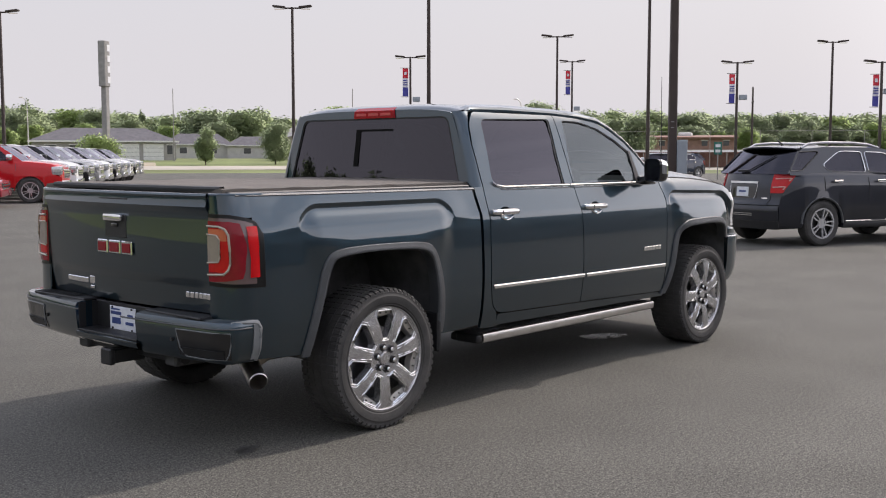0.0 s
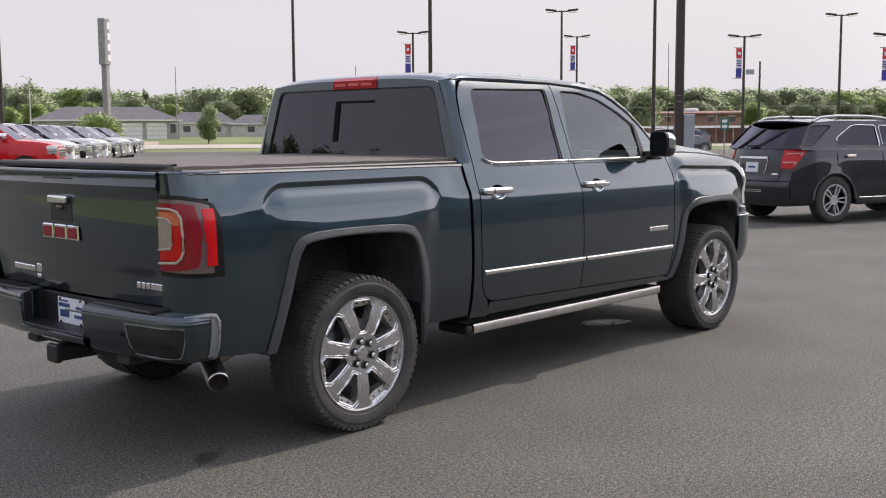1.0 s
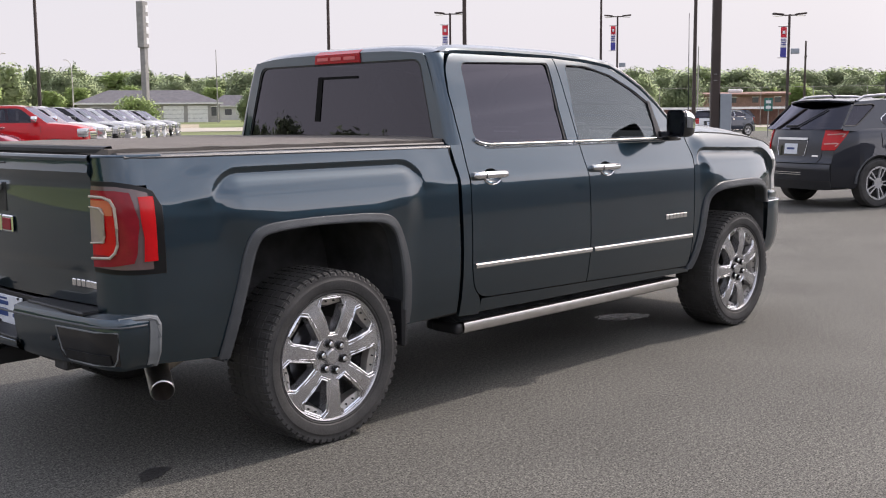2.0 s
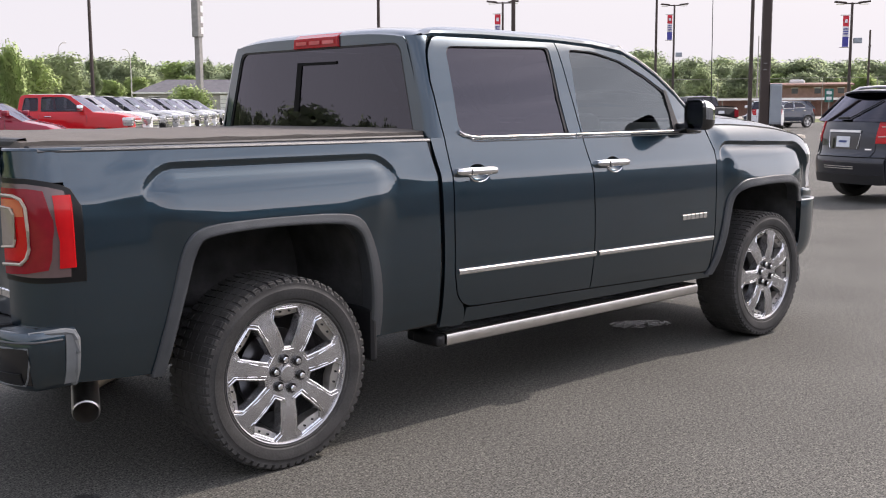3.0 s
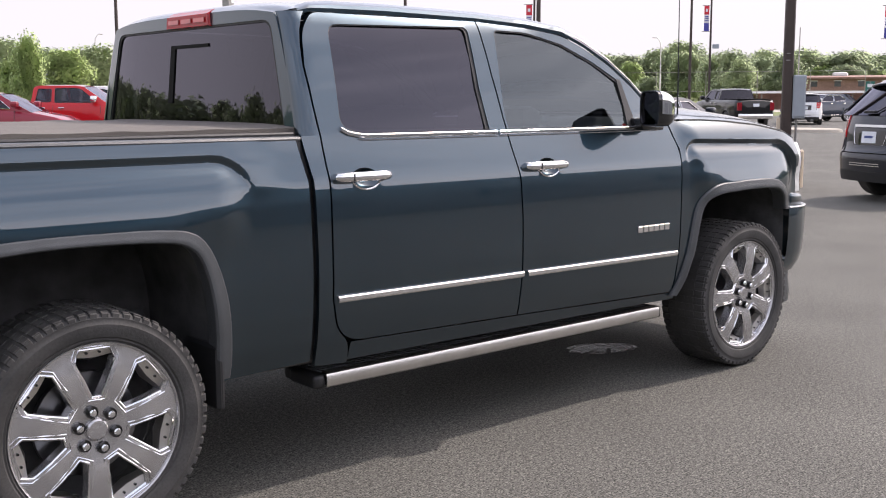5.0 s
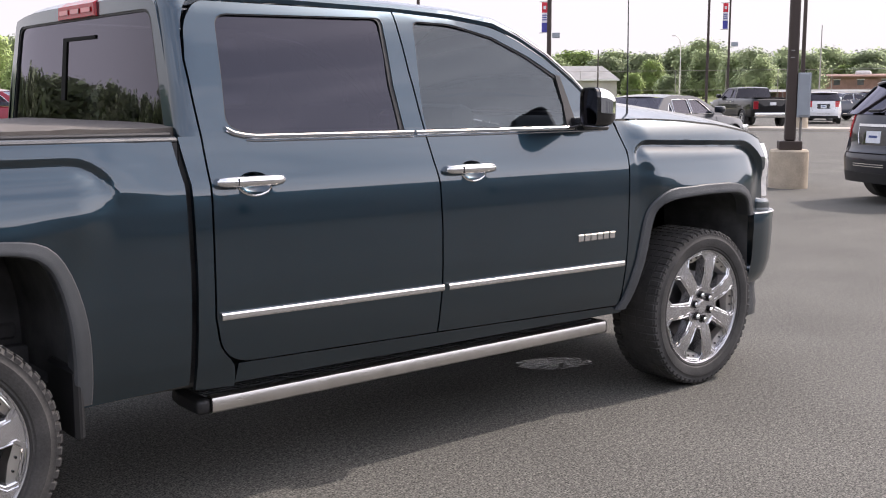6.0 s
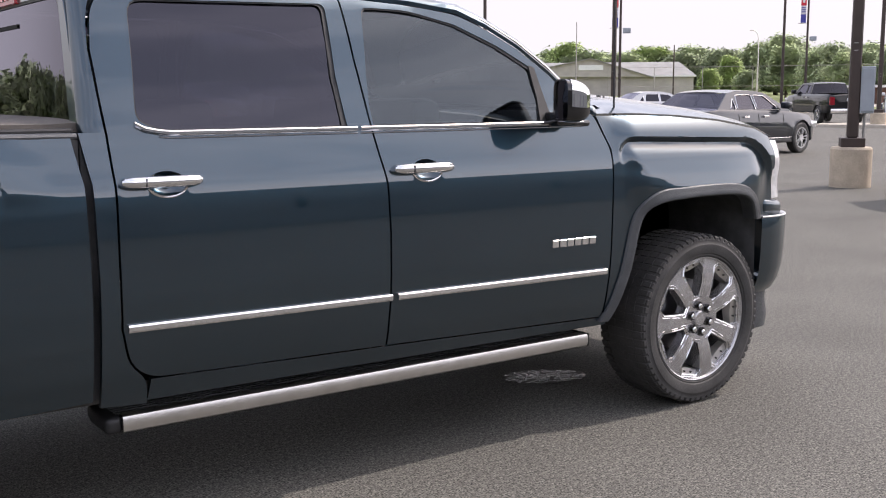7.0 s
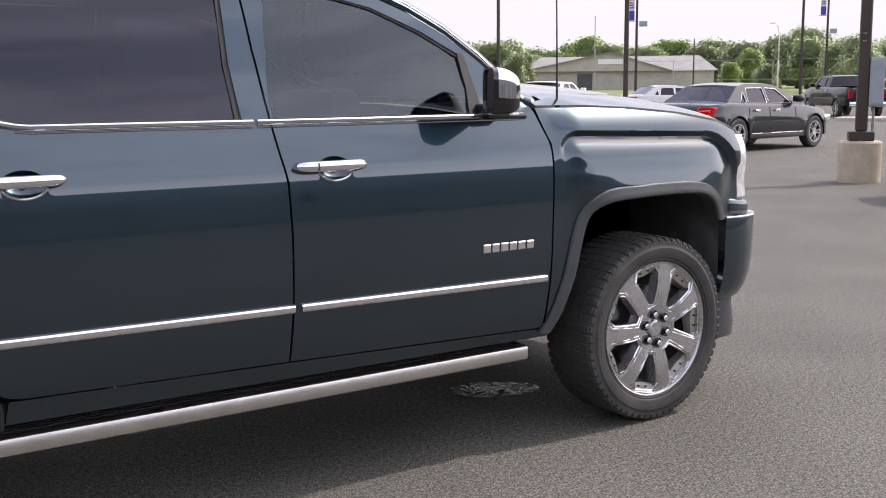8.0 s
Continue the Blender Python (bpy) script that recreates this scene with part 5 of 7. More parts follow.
def plain_wheel(parent, m, r, spokes=5):
    tyre = part("wheel", lathe_bm([(r * 0.70, -0.10), (r * 0.80, -0.115), (r * 0.93, -0.11), (r, -0.085), (r, 0.085), (r * 0.93, 0.11), (r * 0.70, 0.10)], 32), TYRE, parent, m=m)
    rim = [(r * 0.69 * math.cos(2 * math.pi * k / 30), r * 0.69 * math.sin(2 * math.pi * k / 30)) for k in range(30)]
    holes = []
    for k in range(spokes * 2):
        a = 2 * math.pi * (k // 2 + (0.22 if k % 2 else 0.72)) / spokes
        wide = 0.25 if k % 2 else 0.08
        near = 0.06 if k % 2 else 0.025
        shape = [(-near, 0.22), (near, 0.22), (wide, 0.60), (-wide, 0.60)]
        holes.append([(r * (u * math.cos(a) - q * math.sin(a)), r * (u * math.sin(a) + q * math.cos(a))) for u, q in shape])
    part("rim", panel_bm(rim, lambda x, z: 0.095 + 0.02 * math.hypot(x, z) / r, holes, -1, 0.03, 0.12), BRIGHT_RIM, tyre)
    part("hub", lathe_bm([(0.0, -0.02), (r * 0.66, -0.02)], 24), BLACK, tyre)
    return tyre


def fine_box(x0, x1, y0, y1, z0, z1, n=8):
    """A box with many cuts along its length, soft at its edges."""
    own = box_bm(x0, x1, y0, y1, z0, z1, 0.03, 2)
    for k in range(1, n):
        bmesh.ops.bisect_plane(own, geom=own.verts[:] + own.edges[:] + own.faces[:], plane_co=(x0 + (x1 - x0) * k / n, 0, 0), plane_no=(1, 0, 0))
    return own


def bowed_bar(w, z0, z1, back=0.0):
    """A bumper bar whose ends sweep forward round the corners."""
    own = fine_box(-w, w, -0.05 + back, 0.12, z0, z1, 14)
    for v in own.verts:
        y, x = v.co.x, v.co.y
        v.co.x, v.co.y = x + 0.30 * max(0.0, abs(y) / w - 0.45) ** 2, y
    return own


suv_lean = smooth_table([(0.28, 0.03), (0.42, 0.0), (0.60, -0.02), (0.68, 0.0), (0.76, 0.05), (1.0, 0.07), (1.2, 0.13), (1.3, 0.18)], 0.25, 1.35)


def suv_rear(x, y, z, out=0.0):
    """Bends the rear end of the SUV's body: bowed across, its tailgate set in over the bumper."""
    k = max(0.0, 1 - x / 0.6)
    return x + (0.09 * (abs(y) / 0.75) ** 2 + 0.11 * (abs(y) / 0.75) ** 5 + suv_lean(z)) * k - out * k, y, z


def suv_tail(car, half, paint, glass):
    """Tailgate, window, spoiler, lamps, bumper and plate of the SUV."""
    w = half(0.0)

    def sheet(y0, y1, z0, z1, out, n=12, m=8, rim=0.012):
        """A panel on the rear end with its rim turned in."""
        ys, zs = list(np.linspace(y0, y1, n)), list(np.linspace(z0, z1, m))
        ys, zs = [ys[0], *ys, ys[-1]], [zs[0], *zs, zs[-1]]
        return grid_bm([[suv_rear(0, y, z, out - (rim if i in (0, len(ys) - 1) or j in (0, len(zs) - 1) else 0)) for i, y in enumerate(ys)] for j, z in enumerate(zs)])

    gate = part("tailgate", sheet(-w, w, 0.690, 1.225, 0.004), paint, car, out=(-1, 0, 0))
    bumper = part("rear_bumper", sheet(-w - 0.002, w + 0.002, 0.420, 0.676, 0.012), paint, car, out=(-1, 0, 0))
    part("lower_cladding", sheet(-w - 0.004, w + 0.004, 0.285, 0.425, 0.016), BLACK, bumper, out=(-1, 0, 0))
    for z in (0.505, 0.535):
        part("bumper_strip", sheet(-0.31, 0.31, z, z + 0.012, 0.018, rim=0.006), CHROME, bumper, out=(-1, 0, 0))
    part("plate_recess", sheet(-0.33, 0.33, 0.795, 1.045, 0.007, rim=0.004), GLOSS_BLACK, gate, out=(-1, 0, 0))
    part("plate_trim", sheet(-0.335, 0.335, 1.045, 1.080, 0.026), SATIN, gate, "chrome bar above the plate", out=(-1, 0, 0))
    for side in (-1, 1):
        part("recess_edge", tube_bm([suv_rear(0, side * y, z, 0.012) for y, z in ((0.335, 1.04), (0.325, 0.92), (0.295, 0.81), (0.27, 0.798))], 0.004, 6), CHROME, gate)
        part("gate_seam", tube_bm([suv_rear(0, side * y, z, 0.006) for y, z in ((0.600, 1.22), (0.590, 0.90), (0.585, 0.78), (0.55, 0.700))], 0.006, 5), BLACK, gate)
    part("rear_plate", sheet(-0.145, 0.145, 0.825, 0.985, 0.014, 4, 3, 0.006), WHITE_PLATE, gate, out=(-1, 0, 0))
    part("plate_mark", sheet(-0.085, 0.085, 0.893, 0.925, 0.0165, 4, 3, 0.001), PLATE_BLUE, gate, out=(-1, 0, 0))
    part("name_mark", sheet(-0.54, -0.44, 0.792, 0.812, 0.010, 4, 3, 0.003), CHROME, gate, out=(-1, 0, 0))
    # window leaning forward, with a wiper across it
    def pane(u, t, out=0.0):
        return 0.27 + 0.36 * t - 0.155 * (1 - u * u) * (1 - 0.15 * t) - out, u * (0.83 - 0.15 * t), 1.205 + 0.395 * t

    rear = part("rear_window", grid_bm([[pane(u, t) for u in np.linspace(-1, 1, 15)] for t in np.linspace(0, 1, 6)]), glass, car, out=(-1, 0, 0.5))
    part("wiper_base", box_bm(0.075, 0.14, -0.06, 0.16, 1.235, 1.275, 0.012, 2), BLACK, rear)
    part("wiper", tube_bm([pane(u, t, 0.025) for u, t in ((-0.03, 0.10), (-0.20, 0.34), (-0.40, 0.60), (-0.54, 0.80))], 0.011, 6), BLACK, rear)
    for side in (-1, 1):
        part("pillar_cover", panel_bm([(0.275, 1.215), (0.33, 1.245), (0.635, 1.592), (0.60, 1.590)], lambda x, z: 0.85 - 0.17 * (z - 1.21) / 0.45 + 0.004, (), side, 0.02, 0.2), GLOSS_BLACK, car, out=(0, side, 0))
    # spoiler over the window's head
    rows = []
    for u in np.linspace(-1, 1, 13):
        tip, y = 0.40 + 0.20 * u * u, u * 0.665
        drop = 0.03 * u * u
        rows.append([(x, y, z - drop) for x, z in ((0.80, 1.690), (tip + 0.12, 1.682), (tip + 0.01, 1.666), (tip, 1.655), (tip + 0.015, 1.632), (tip + 0.20, 1.612))])
    part("spoiler", grid_bm(rows), paint, car, out=(0, 0, 1))
    # lamps wrapped round the corners
    for side in (-1, 1):
        def lamp_at(k, q, lift):
            q = q * (0.46 + 0.54 * k)
            x = max(0.0, q - 0.45) / 0.55 * 0.15
            y = w - 0.155 * max(0.0, 0.45 - q) / 0.45 if q < 0.45 else half(x) + 0.004
            px, py, pz = suv_rear(x, y, 0.885 + 0.325 * k)
            lean = min(1.0, max(0.0, q / 0.6))
            return px - lift * (1 - 0.7 * lean), side * (py + lift * lean), pz

        ks, qs = [0, 0.02, 0.25, 0.5, 0.75, 0.97, 1], [0, 0.03, 0.2, 0.4, 0.5, 0.6, 0.8, 0.97, 1]
        lamp = part("tail_light", grid_bm([[lamp_at(k, q, -0.01 if k in (0, 1) or q in (0, 1) else 0.016) for q in qs] for k in ks]), RED_BRIGHT, car, "bright red wrap-round tail lamp", out=(-1, side, 0))
        for k in (0.30, 0.74):
            line = [lamp_at(k + 0.06 * q, q, 0.018) for q in np.linspace(0.16, 0.86, 8)] + [lamp_at(k - 0.10, 0.80, 0.018)]
            part("light_bar", tube_bm(line, 0.011, 6), LAMP_PALE, lamp)


def vehicle(name, style, paint, label, category, m, group="", glass=OTHER_GLASS, roof_rails=False):
    """A car of one of the styles; its origin lies on the ground under the middle of its rear end, x ahead."""
    s = STYLES[style]
    L, W, sill, r = s["L"], s["W"], s["sill"], s["r"]
    car = thing(name, label, category, m, group)
    top = smooth_table(s["top"], 0, L, 200, 9)

    def half(x):
        u = abs(2 * x / L - 1)
        round_end = (0.13 * max(0.0, (0.58 - x) / 0.58) ** 3 if style == "suv" else 0.25 * max(0.0, (0.58 - x) / 0.58) ** 2) + 0.14 * max(0.0, (x - L + 0.35) / 0.35) ** 2.2 if style != "pickup" else 0.10 * max(0.0, (u - 0.93) / 0.07) ** 2
        return W * (1 - 0.07 * u ** 6 - round_end)

    def low(x):
        z = sill + 0.10 * max(0.0, abs(2 * x / L - 1) - 0.8)
        for a in s["axles"]:
            d = abs(x - a) / (r * 1.17)
            if d < 1:
                z = max(z, r + r * 1.15 * math.sqrt(1 - d * d) * 1.0)
        return z

    xs = sorted({round(v, 3) for v in [*np.linspace(0, L, 44), *(a + r * 1.17 * q for a in s["axles"] for q in (-0.999, -0.97, -0.9, -0.75, -0.5, -0.25, 0, 0.25, 0.5, 0.75, 0.9, 0.97, 0.999))]})
    rows = []
    for x in xs:
        w, zt = half(x), top(x)
        zb = min(low(x), zt - 0.12)
        zz = lambda z: max(z, zb + 0.01)
        near = any(abs(x - a) < r * 1.3 for a in s["axles"])
        puff = 0.015 if near else 0.0
        row = [(w - 0.12, zb), (w - 0.02 + puff, zb), (w + puff, zz(zb + 0.03)), (w + 0.006 + puff, zz(sill + 0.35)), (w, zz(zt - 0.30)), (w - 0.010, zz(zt - 0.20)), (w - 0.035, zz(zt - 0.07)), (w - 0.075, zt - 0.012), (w * 0.80, zt + 0.008),
               (w * 0.4, zt + 0.03), (0, zt + 0.035)]
        rows.append([(x, -y, z) for y, z in row] + [(x, y, z) for y, z in reversed(row[:-1])])
    if style == "suv":
        rows = [[suv_rear(*p) for p in row] for row in rows]
    else:
        rows = [[(-0.03, y * 0.55, 0.66 + (z - 0.66) * 0.55) for x, y, z in rows[0]]] + rows
    rows = rows + [[(L + 0.03, y * 0.55, 0.62 + (z - 0.62) * 0.55) for x, y, z in rows[-1]]]
    own = grid_bm(rows)
    for row in (rows[0], rows[-1]):
        own.faces.new([own.verts.new(p) for p in row])
    body = part("body", own, paint, car, sharp=40)
    part("underside", box_bm(0.15, L - 0.15, -W * 0.72, W * 0.72, sill - 0.02, sill + 0.25), LINER, car)
    for a in s["axles"]:
        part("wheel_liner", box_bm(a - r * 1.16, a + r * 1.16, -W * 0.94, W * 0.94, r * 1.2, r * 2.1, 0.05), LINER, car)
    # cabin
    zb, zr, wr = s["belt"], s["roof"], s["wr"]
    wb = W - 0.07

    def cabin_y(x, z):
        return wb + (wr - wb) * min(1.1, max(0.0, (z - zb) / (zr - zb)))

    panes = [rounded(p, 0.05, 3) for p in s["panes"]]
    for side in (-1, 1):
        part("cabin_side", panel_bm(rounded(s["cabin"], 0.08, 3), cabin_y, panes, side, 0.03, 0.25), paint, car)
        for p in panes:
            part("side_window", panel_bm(p, lambda x, z: cabin_y(x, z) - 0.012, (), side, 0, 0.4), glass, car, out=(0, side, 0))
            ring = [(x, side * (cabin_y(x, z) + 0.003), z) for x, z in p]
            part("window_trim", tube_bm(ring + ring[:1], 0.008, 5), BLACK if style == "pickup" or (style == "suv" and p is panes[0]) else CHROME, car)
    c = s["cabin"]
    up = [q for q in c[1:] ]
    roof_pts = up[1:]  # from the windscreen's head to the rear window's head
    part("roof", grid_bm([[(x, u * cabin_y(x, z) * 0.995, z + 0.03 * (1 - u * u)) for u in np.linspace(-1, 1, 9)] for x, z in roof_pts]), paint, car)
    for na, (xa, za), (xb, zb2), o in (("windscreen", c[1], c[2], (1, 0, 1)), ("rear_window", c[0], c[-1], (-1, 0, 0.5))):
        if style == "suv" and na == "rear_window":
            continue
        part(na, grid_bm([[(xa + (xb - xa) * t + (0.06 if o[0] > 0 else -0.03) * (1 - u * u), u * (cabin_y(0, za + (zb2 - za) * t) - 0.03), za + (zb2 - za) * t) for u in np.linspace(-1, 1, 7)] for t in (0.0, 0.33, 0.66, 1.0)]), glass, car, out=o)
    part("interior", box_bm(c[0][0] + 0.5, c[1][0] - 0.9, -wb * 0.7, wb * 0.7, sill + 0.2, zb + 0.10, 0.08), BLACK, car)
    # lamps, bumpers, mirrors, handles
    for side in (-1, 1):
        tz = top(0.1) - 0.06
        if style == "pickup":
            part("tail_light", box_bm(-0.015, 0.10, side * (half(0) - 0.14), side * (half(0.08) + 0.004), tz - 0.42, tz - 0.05, 0.01), RED_LENS, car)
        elif style == "sedan":
            lamp = part("tail_light", fine_box(-0.004, 0.36, side * (half(0) - 0.03), side * (half(0.3) + 0.016), tz - 0.20, tz + 0.06), RED_BRIGHT, car)
            for v in lamp.data.vertices:
                k = (v.co.z - tz + 0.20) / 0.26
                v.co.x = v.co.x * (0.55 + 0.60 * k) + 0.03 * k
                v.co.z += 0.03 * k - 0.055
                v.co.y = side * min(abs(v.co.y), half(max(0.0, v.co.x)) + 0.014)
            for bz in (tz - 0.155, tz - 0.045):
                line = [(0.02 + 0.19 * t, side * (half(0.02 + 0.19 * t) + 0.017), bz + 0.012 * t) for t in np.linspace(0, 1, 7)]
                hook = [(line[-1][0] - 0.03 * t, line[-1][1] - side * 0.002, line[-1][2] - 0.045 * t) for t in (0.5, 1.0)]
                part("light_bar", tube_bm(line + hook, 0.011, 6), LAMP_PALE, lamp)
        hz = top(L - 0.15) - 0.06
        deep = 0.25 if style == "pickup" else 0.15
        lamp = part("headlight", box_bm(L - 0.30, L + (0.008 if style == "pickup" else -0.015), side * (half(L) - 0.30), side * (half(L - 0.25) + (0.006 if style == "pickup" else 0.0)), hz - deep, hz + 0.02, 0.03, 2), mat_headlight, car)
        if style == "pickup":
            for z in (hz - 0.17, hz - 0.09):
                part("lamp_bar", box_bm(L - 0.27, L + 0.028, side * (half(L) - 0.30), side * (half(L - 0.25) + 0.010), z, z + 0.012, 0.004), FLARE, lamp)
        mx = c[1][0] - 0.42
        part("mirror", box_bm(mx - 0.08, mx + 0.10, side * (W - 0.06), side * (W + 0.17), s["belt"] + 0.04, s["belt"] + (0.24 if style == "pickup" else 0.20), 0.04, 2), CHROME if style == "pickup" and paint is not BLACK_PAINT else paint, car)
        for p in s["panes"][-2:]:
            hx = p[0][0] + 0.22
            part("door_handle", box_bm(hx - 0.10, hx + 0.10, side * (half(hx) - 0.005), side * (half(hx) + 0.03), s["belt"] - 0.14, s["belt"] - 0.105, 0.008), CHROME, car)
        if roof_rails:
            part("roof_rail", tube_bm([(0.72, side * wr * 0.95, zr - 0.02), (0.88, side * wr * 0.95, zr + 0.05), (1.25, side * wr * 0.95, zr + 0.075), (1.9, side * wr * 0.95, zr + 0.07), (2.25, side * wr * 0.95, zr + 0.045), (2.5, side * wr * 0.95, zr - 0.01)], 0.022, 8), RAIL_GREY, car)
        # door seams and wheel-arch lips
        for x in [p[0][0] - 0.05 for p in s["panes"][-2:]] + [s["panes"][-1][1][0] + 0.10]:
            part("door_seam", tube_bm([(x, side * (half(x) - 0.002 - 0.035 * max(0.0, z - top(x) + 0.20) / 0.13), z) for z in np.linspace(sill + 0.08, s["belt"] - 0.06, 9)], 0.006, 5), BLACK, car)
        for a in s["axles"]:
            lip = [(a + r * 1.19 * math.cos(b), side * (half(a + r * 1.19 * math.cos(b)) + 0.006), r * 0.99 + r * 1.17 * math.sin(b)) for b in np.linspace(0.02, math.pi - 0.02, 17)]
            part("arch_lip", tube_bm(lip, 0.020 if style == "suv" else 0.012, 6), FLARE if style == "suv" else paint, car)
        if style != "pickup":
            part("rocker", box_bm(s["axles"][0] + r * 1.2, s["axles"][1] - r * 1.2, side * (W - 0.05), side * (W + 0.012), sill - 0.01, sill + 0.09, 0.02, 2), BLACK, car)
            part("rocker_strip", box_bm(s["axles"][0] + r * 1.35, s["axles"][1] - r * 1.35, side * (W - 0.02), side * (W + 0.018), sill + 0.095, sill + 0.115, 0.004), CHROME, car)
    bz = 0.72 if style == "pickup" else 0.58
    if style == "suv":
        suv_tail(car, half, paint, glass)
    else:
        part("rear_bumper", box_bm(-0.05, 0.12, -half(0.02), half(0.02), bz - 0.26, bz - 0.02, 0.04, 3) if style == "pickup" else bowed_bar(half(0.03), bz - 0.26, bz - 0.02), CHROME if style == "pickup" else paint, car)
    part("front_bumper", box_bm(L - 0.12, L + 0.05, -half(L) * 0.98, half(L) * 0.98, bz - 0.26, bz, 0.05, 3), CHROME if style == "pickup" else paint, car)
    if style != "suv":
        part("rear_plate", box_bm(-0.060, -0.025, -0.15, 0.15, top(0) - 0.24, top(0) - 0.10, 0.004), WHITE_PLATE, car)
    part("grille", box_bm(L - 0.06, L + 0.036, -half(L) * 0.62, half(L) * 0.62, top(L) - 0.32 if style == "pickup" else 0.5, top(L) - 0.02, 0.02), CHROME if style == "pickup" else BLACK, car)
    for k in range(3):
        gz = (top(L) - 0.27 if style == "pickup" else 0.53) + 0.08 * k
        part("grille_bar", box_bm(L + 0.03, L + 0.050, -half(L) * 0.6, half(L) * 0.6, gz, gz + 0.035, 0.006), BLACK if style == "pickup" else CHROME, car)
    if style == "pickup":
        part("bed_cover", box_bm(0.10, 1.98, -W + 0.14, W - 0.14, top(1) + 0.030, top(1) + 0.042), BLACK, car)
    elif style == "sedan":
        part("lower_cladding", bowed_bar(half(0.0) * 0.97, sill + 0.02, sill + 0.20, 0.03), BLACK, car)
        part("plate_trim", box_bm(-0.055, 0.0, -0.30, 0.30, top(0) - 0.025, top(0) + 0.015, 0.008), CHROME, car)
    w1 = plain_wheel(car, pose(s["axles"][0], -W + 0.10, r), r)
    for x, y, rz in ((s["axles"][1], -W + 0.10, 0), (s["axles"][0], W - 0.10, 180), (s["axles"][1], W - 0.10, 180)):
        copy_thing(w1, pose(x, y, r, 0, 0, rz) @ Matrix.Rotation(0.3 * x, 4, "Y"))
    return car


LAMP_PALE = lens("pale_lamp", (0.62, 0.33, 0.30))
mat_headlight = mat("clear_lamp", (0.62, 0.62, 0.62), 0.08, metal=0.6, coat=1.0, vary=0.25, vary_scale=25)


def parked(x, y, yaw, style, axle, side=-1):
    """The pose of a vehicle from the ground point of one wheel: axle 0 rear or 1 front, side -1 right."""
    s = STYLES[style]
    turn = pose(0, 0, 0, 0, 0, yaw)
    off = turn @ Vector((s["axles"][axle], side * (s["W"] - 0.10), 0))
    return Matrix.Translation((x - off.x, y - off.y, 0)) @ turn


suv = vehicle("suv", "suv", DARK_GREY, "dark graphite SUV with silver roof rails, parked on asphalt", "suv", parked(13.50, 2.10, -23, "suv", 0), glass=OTHER_GLASS, roof_rails=True)
part("aerial", tube_bm([(0.95, 0.0, 1.68), (0.80, 0.0, 1.78), (0.74, 0.0, 1.83)], [0.02, 0.008, 0.004], 6), BLACK, suv)
vehicle("sedan", "sedan", BLUE_GREY, "dark grey sedan with chrome window trim, parked on asphalt", "sedan", parked(21.75, 11.77, 6, "sedan", 1), glass=GLASS_CLEAR)
vehicle("pickup_truck", "pickup", BLACK_PAINT, "black crew-cab pickup parked near the lot edge", "pickup truck", parked(43.1, 26.3, 56, "pickup", 0, 1))
vehicle("suv", "suv", NIGHT_BLUE, "dark blue-grey SUV parked by the grass", "suv", parked(60.7, 29.8, 164, "suv", 0, 1))
vehicle("suv", "suv", WHITE_PAINT, "white SUV parked by the grass", "suv", pose(50.9, 26.8, 0, 0, 0, 34))
vehicle("sedan", "sedan", SILVER, "silver sedan parked among other cars", "sedan", pose(34.8, 31.8, 0, 0, 0, -20))
vehicle("suv", "suv", WHITE_PAINT, "white SUV parked among other cars", "suv", pose(28.3, 30.0, 0, 0, 0, 30))
# the row of pickups for sale, noses aligned
row_turn = -37.7
along = Vector((0.611, 0.792, 0))
for k, (style, paint, words) in enumerate((("pickup", RED_PAINT, "bright red pickup in a row of parked trucks"), ("pickup", WHITE_PAINT, "white pickup in a row of parked trucks"), ("pickup", BLACK_PAINT, "black pickup in a row of parked trucks"),
                                           ("pickup", SILVER, "silver pickup in a row of parked trucks"), ("pickup", WHITE_PAINT, "white pickup in a row of parked trucks"), ("pickup", BLACK_PAINT, "black pickup in a row of parked trucks"),
                                           ("pickup", SILVER, "silver pickup in a row of parked trucks"), ("pickup", WHITE_PAINT, "white pickup in a row of parked trucks"), ("pickup", BLACK_PAINT, "black pickup in a row of parked trucks"),
                                           ("pickup", SILVER, "silver pickup in a row of parked trucks"))):
    p = Vector((12.59, 27.43, 0)) + along * 3.05 * k
    vehicle("pickup_truck", style, paint, words, "pickup truck", parked(p.x, p.y, row_turn, style, 1), "row of parked trucks", GLASS_CLEAR)
vehicle("suv", "suv", CRIMSON, "dark crimson car in a row of parked trucks", "car", parked(9.4, 25.1, row_turn, "suv", 1), "row of parked trucks", GLASS_CLEAR)

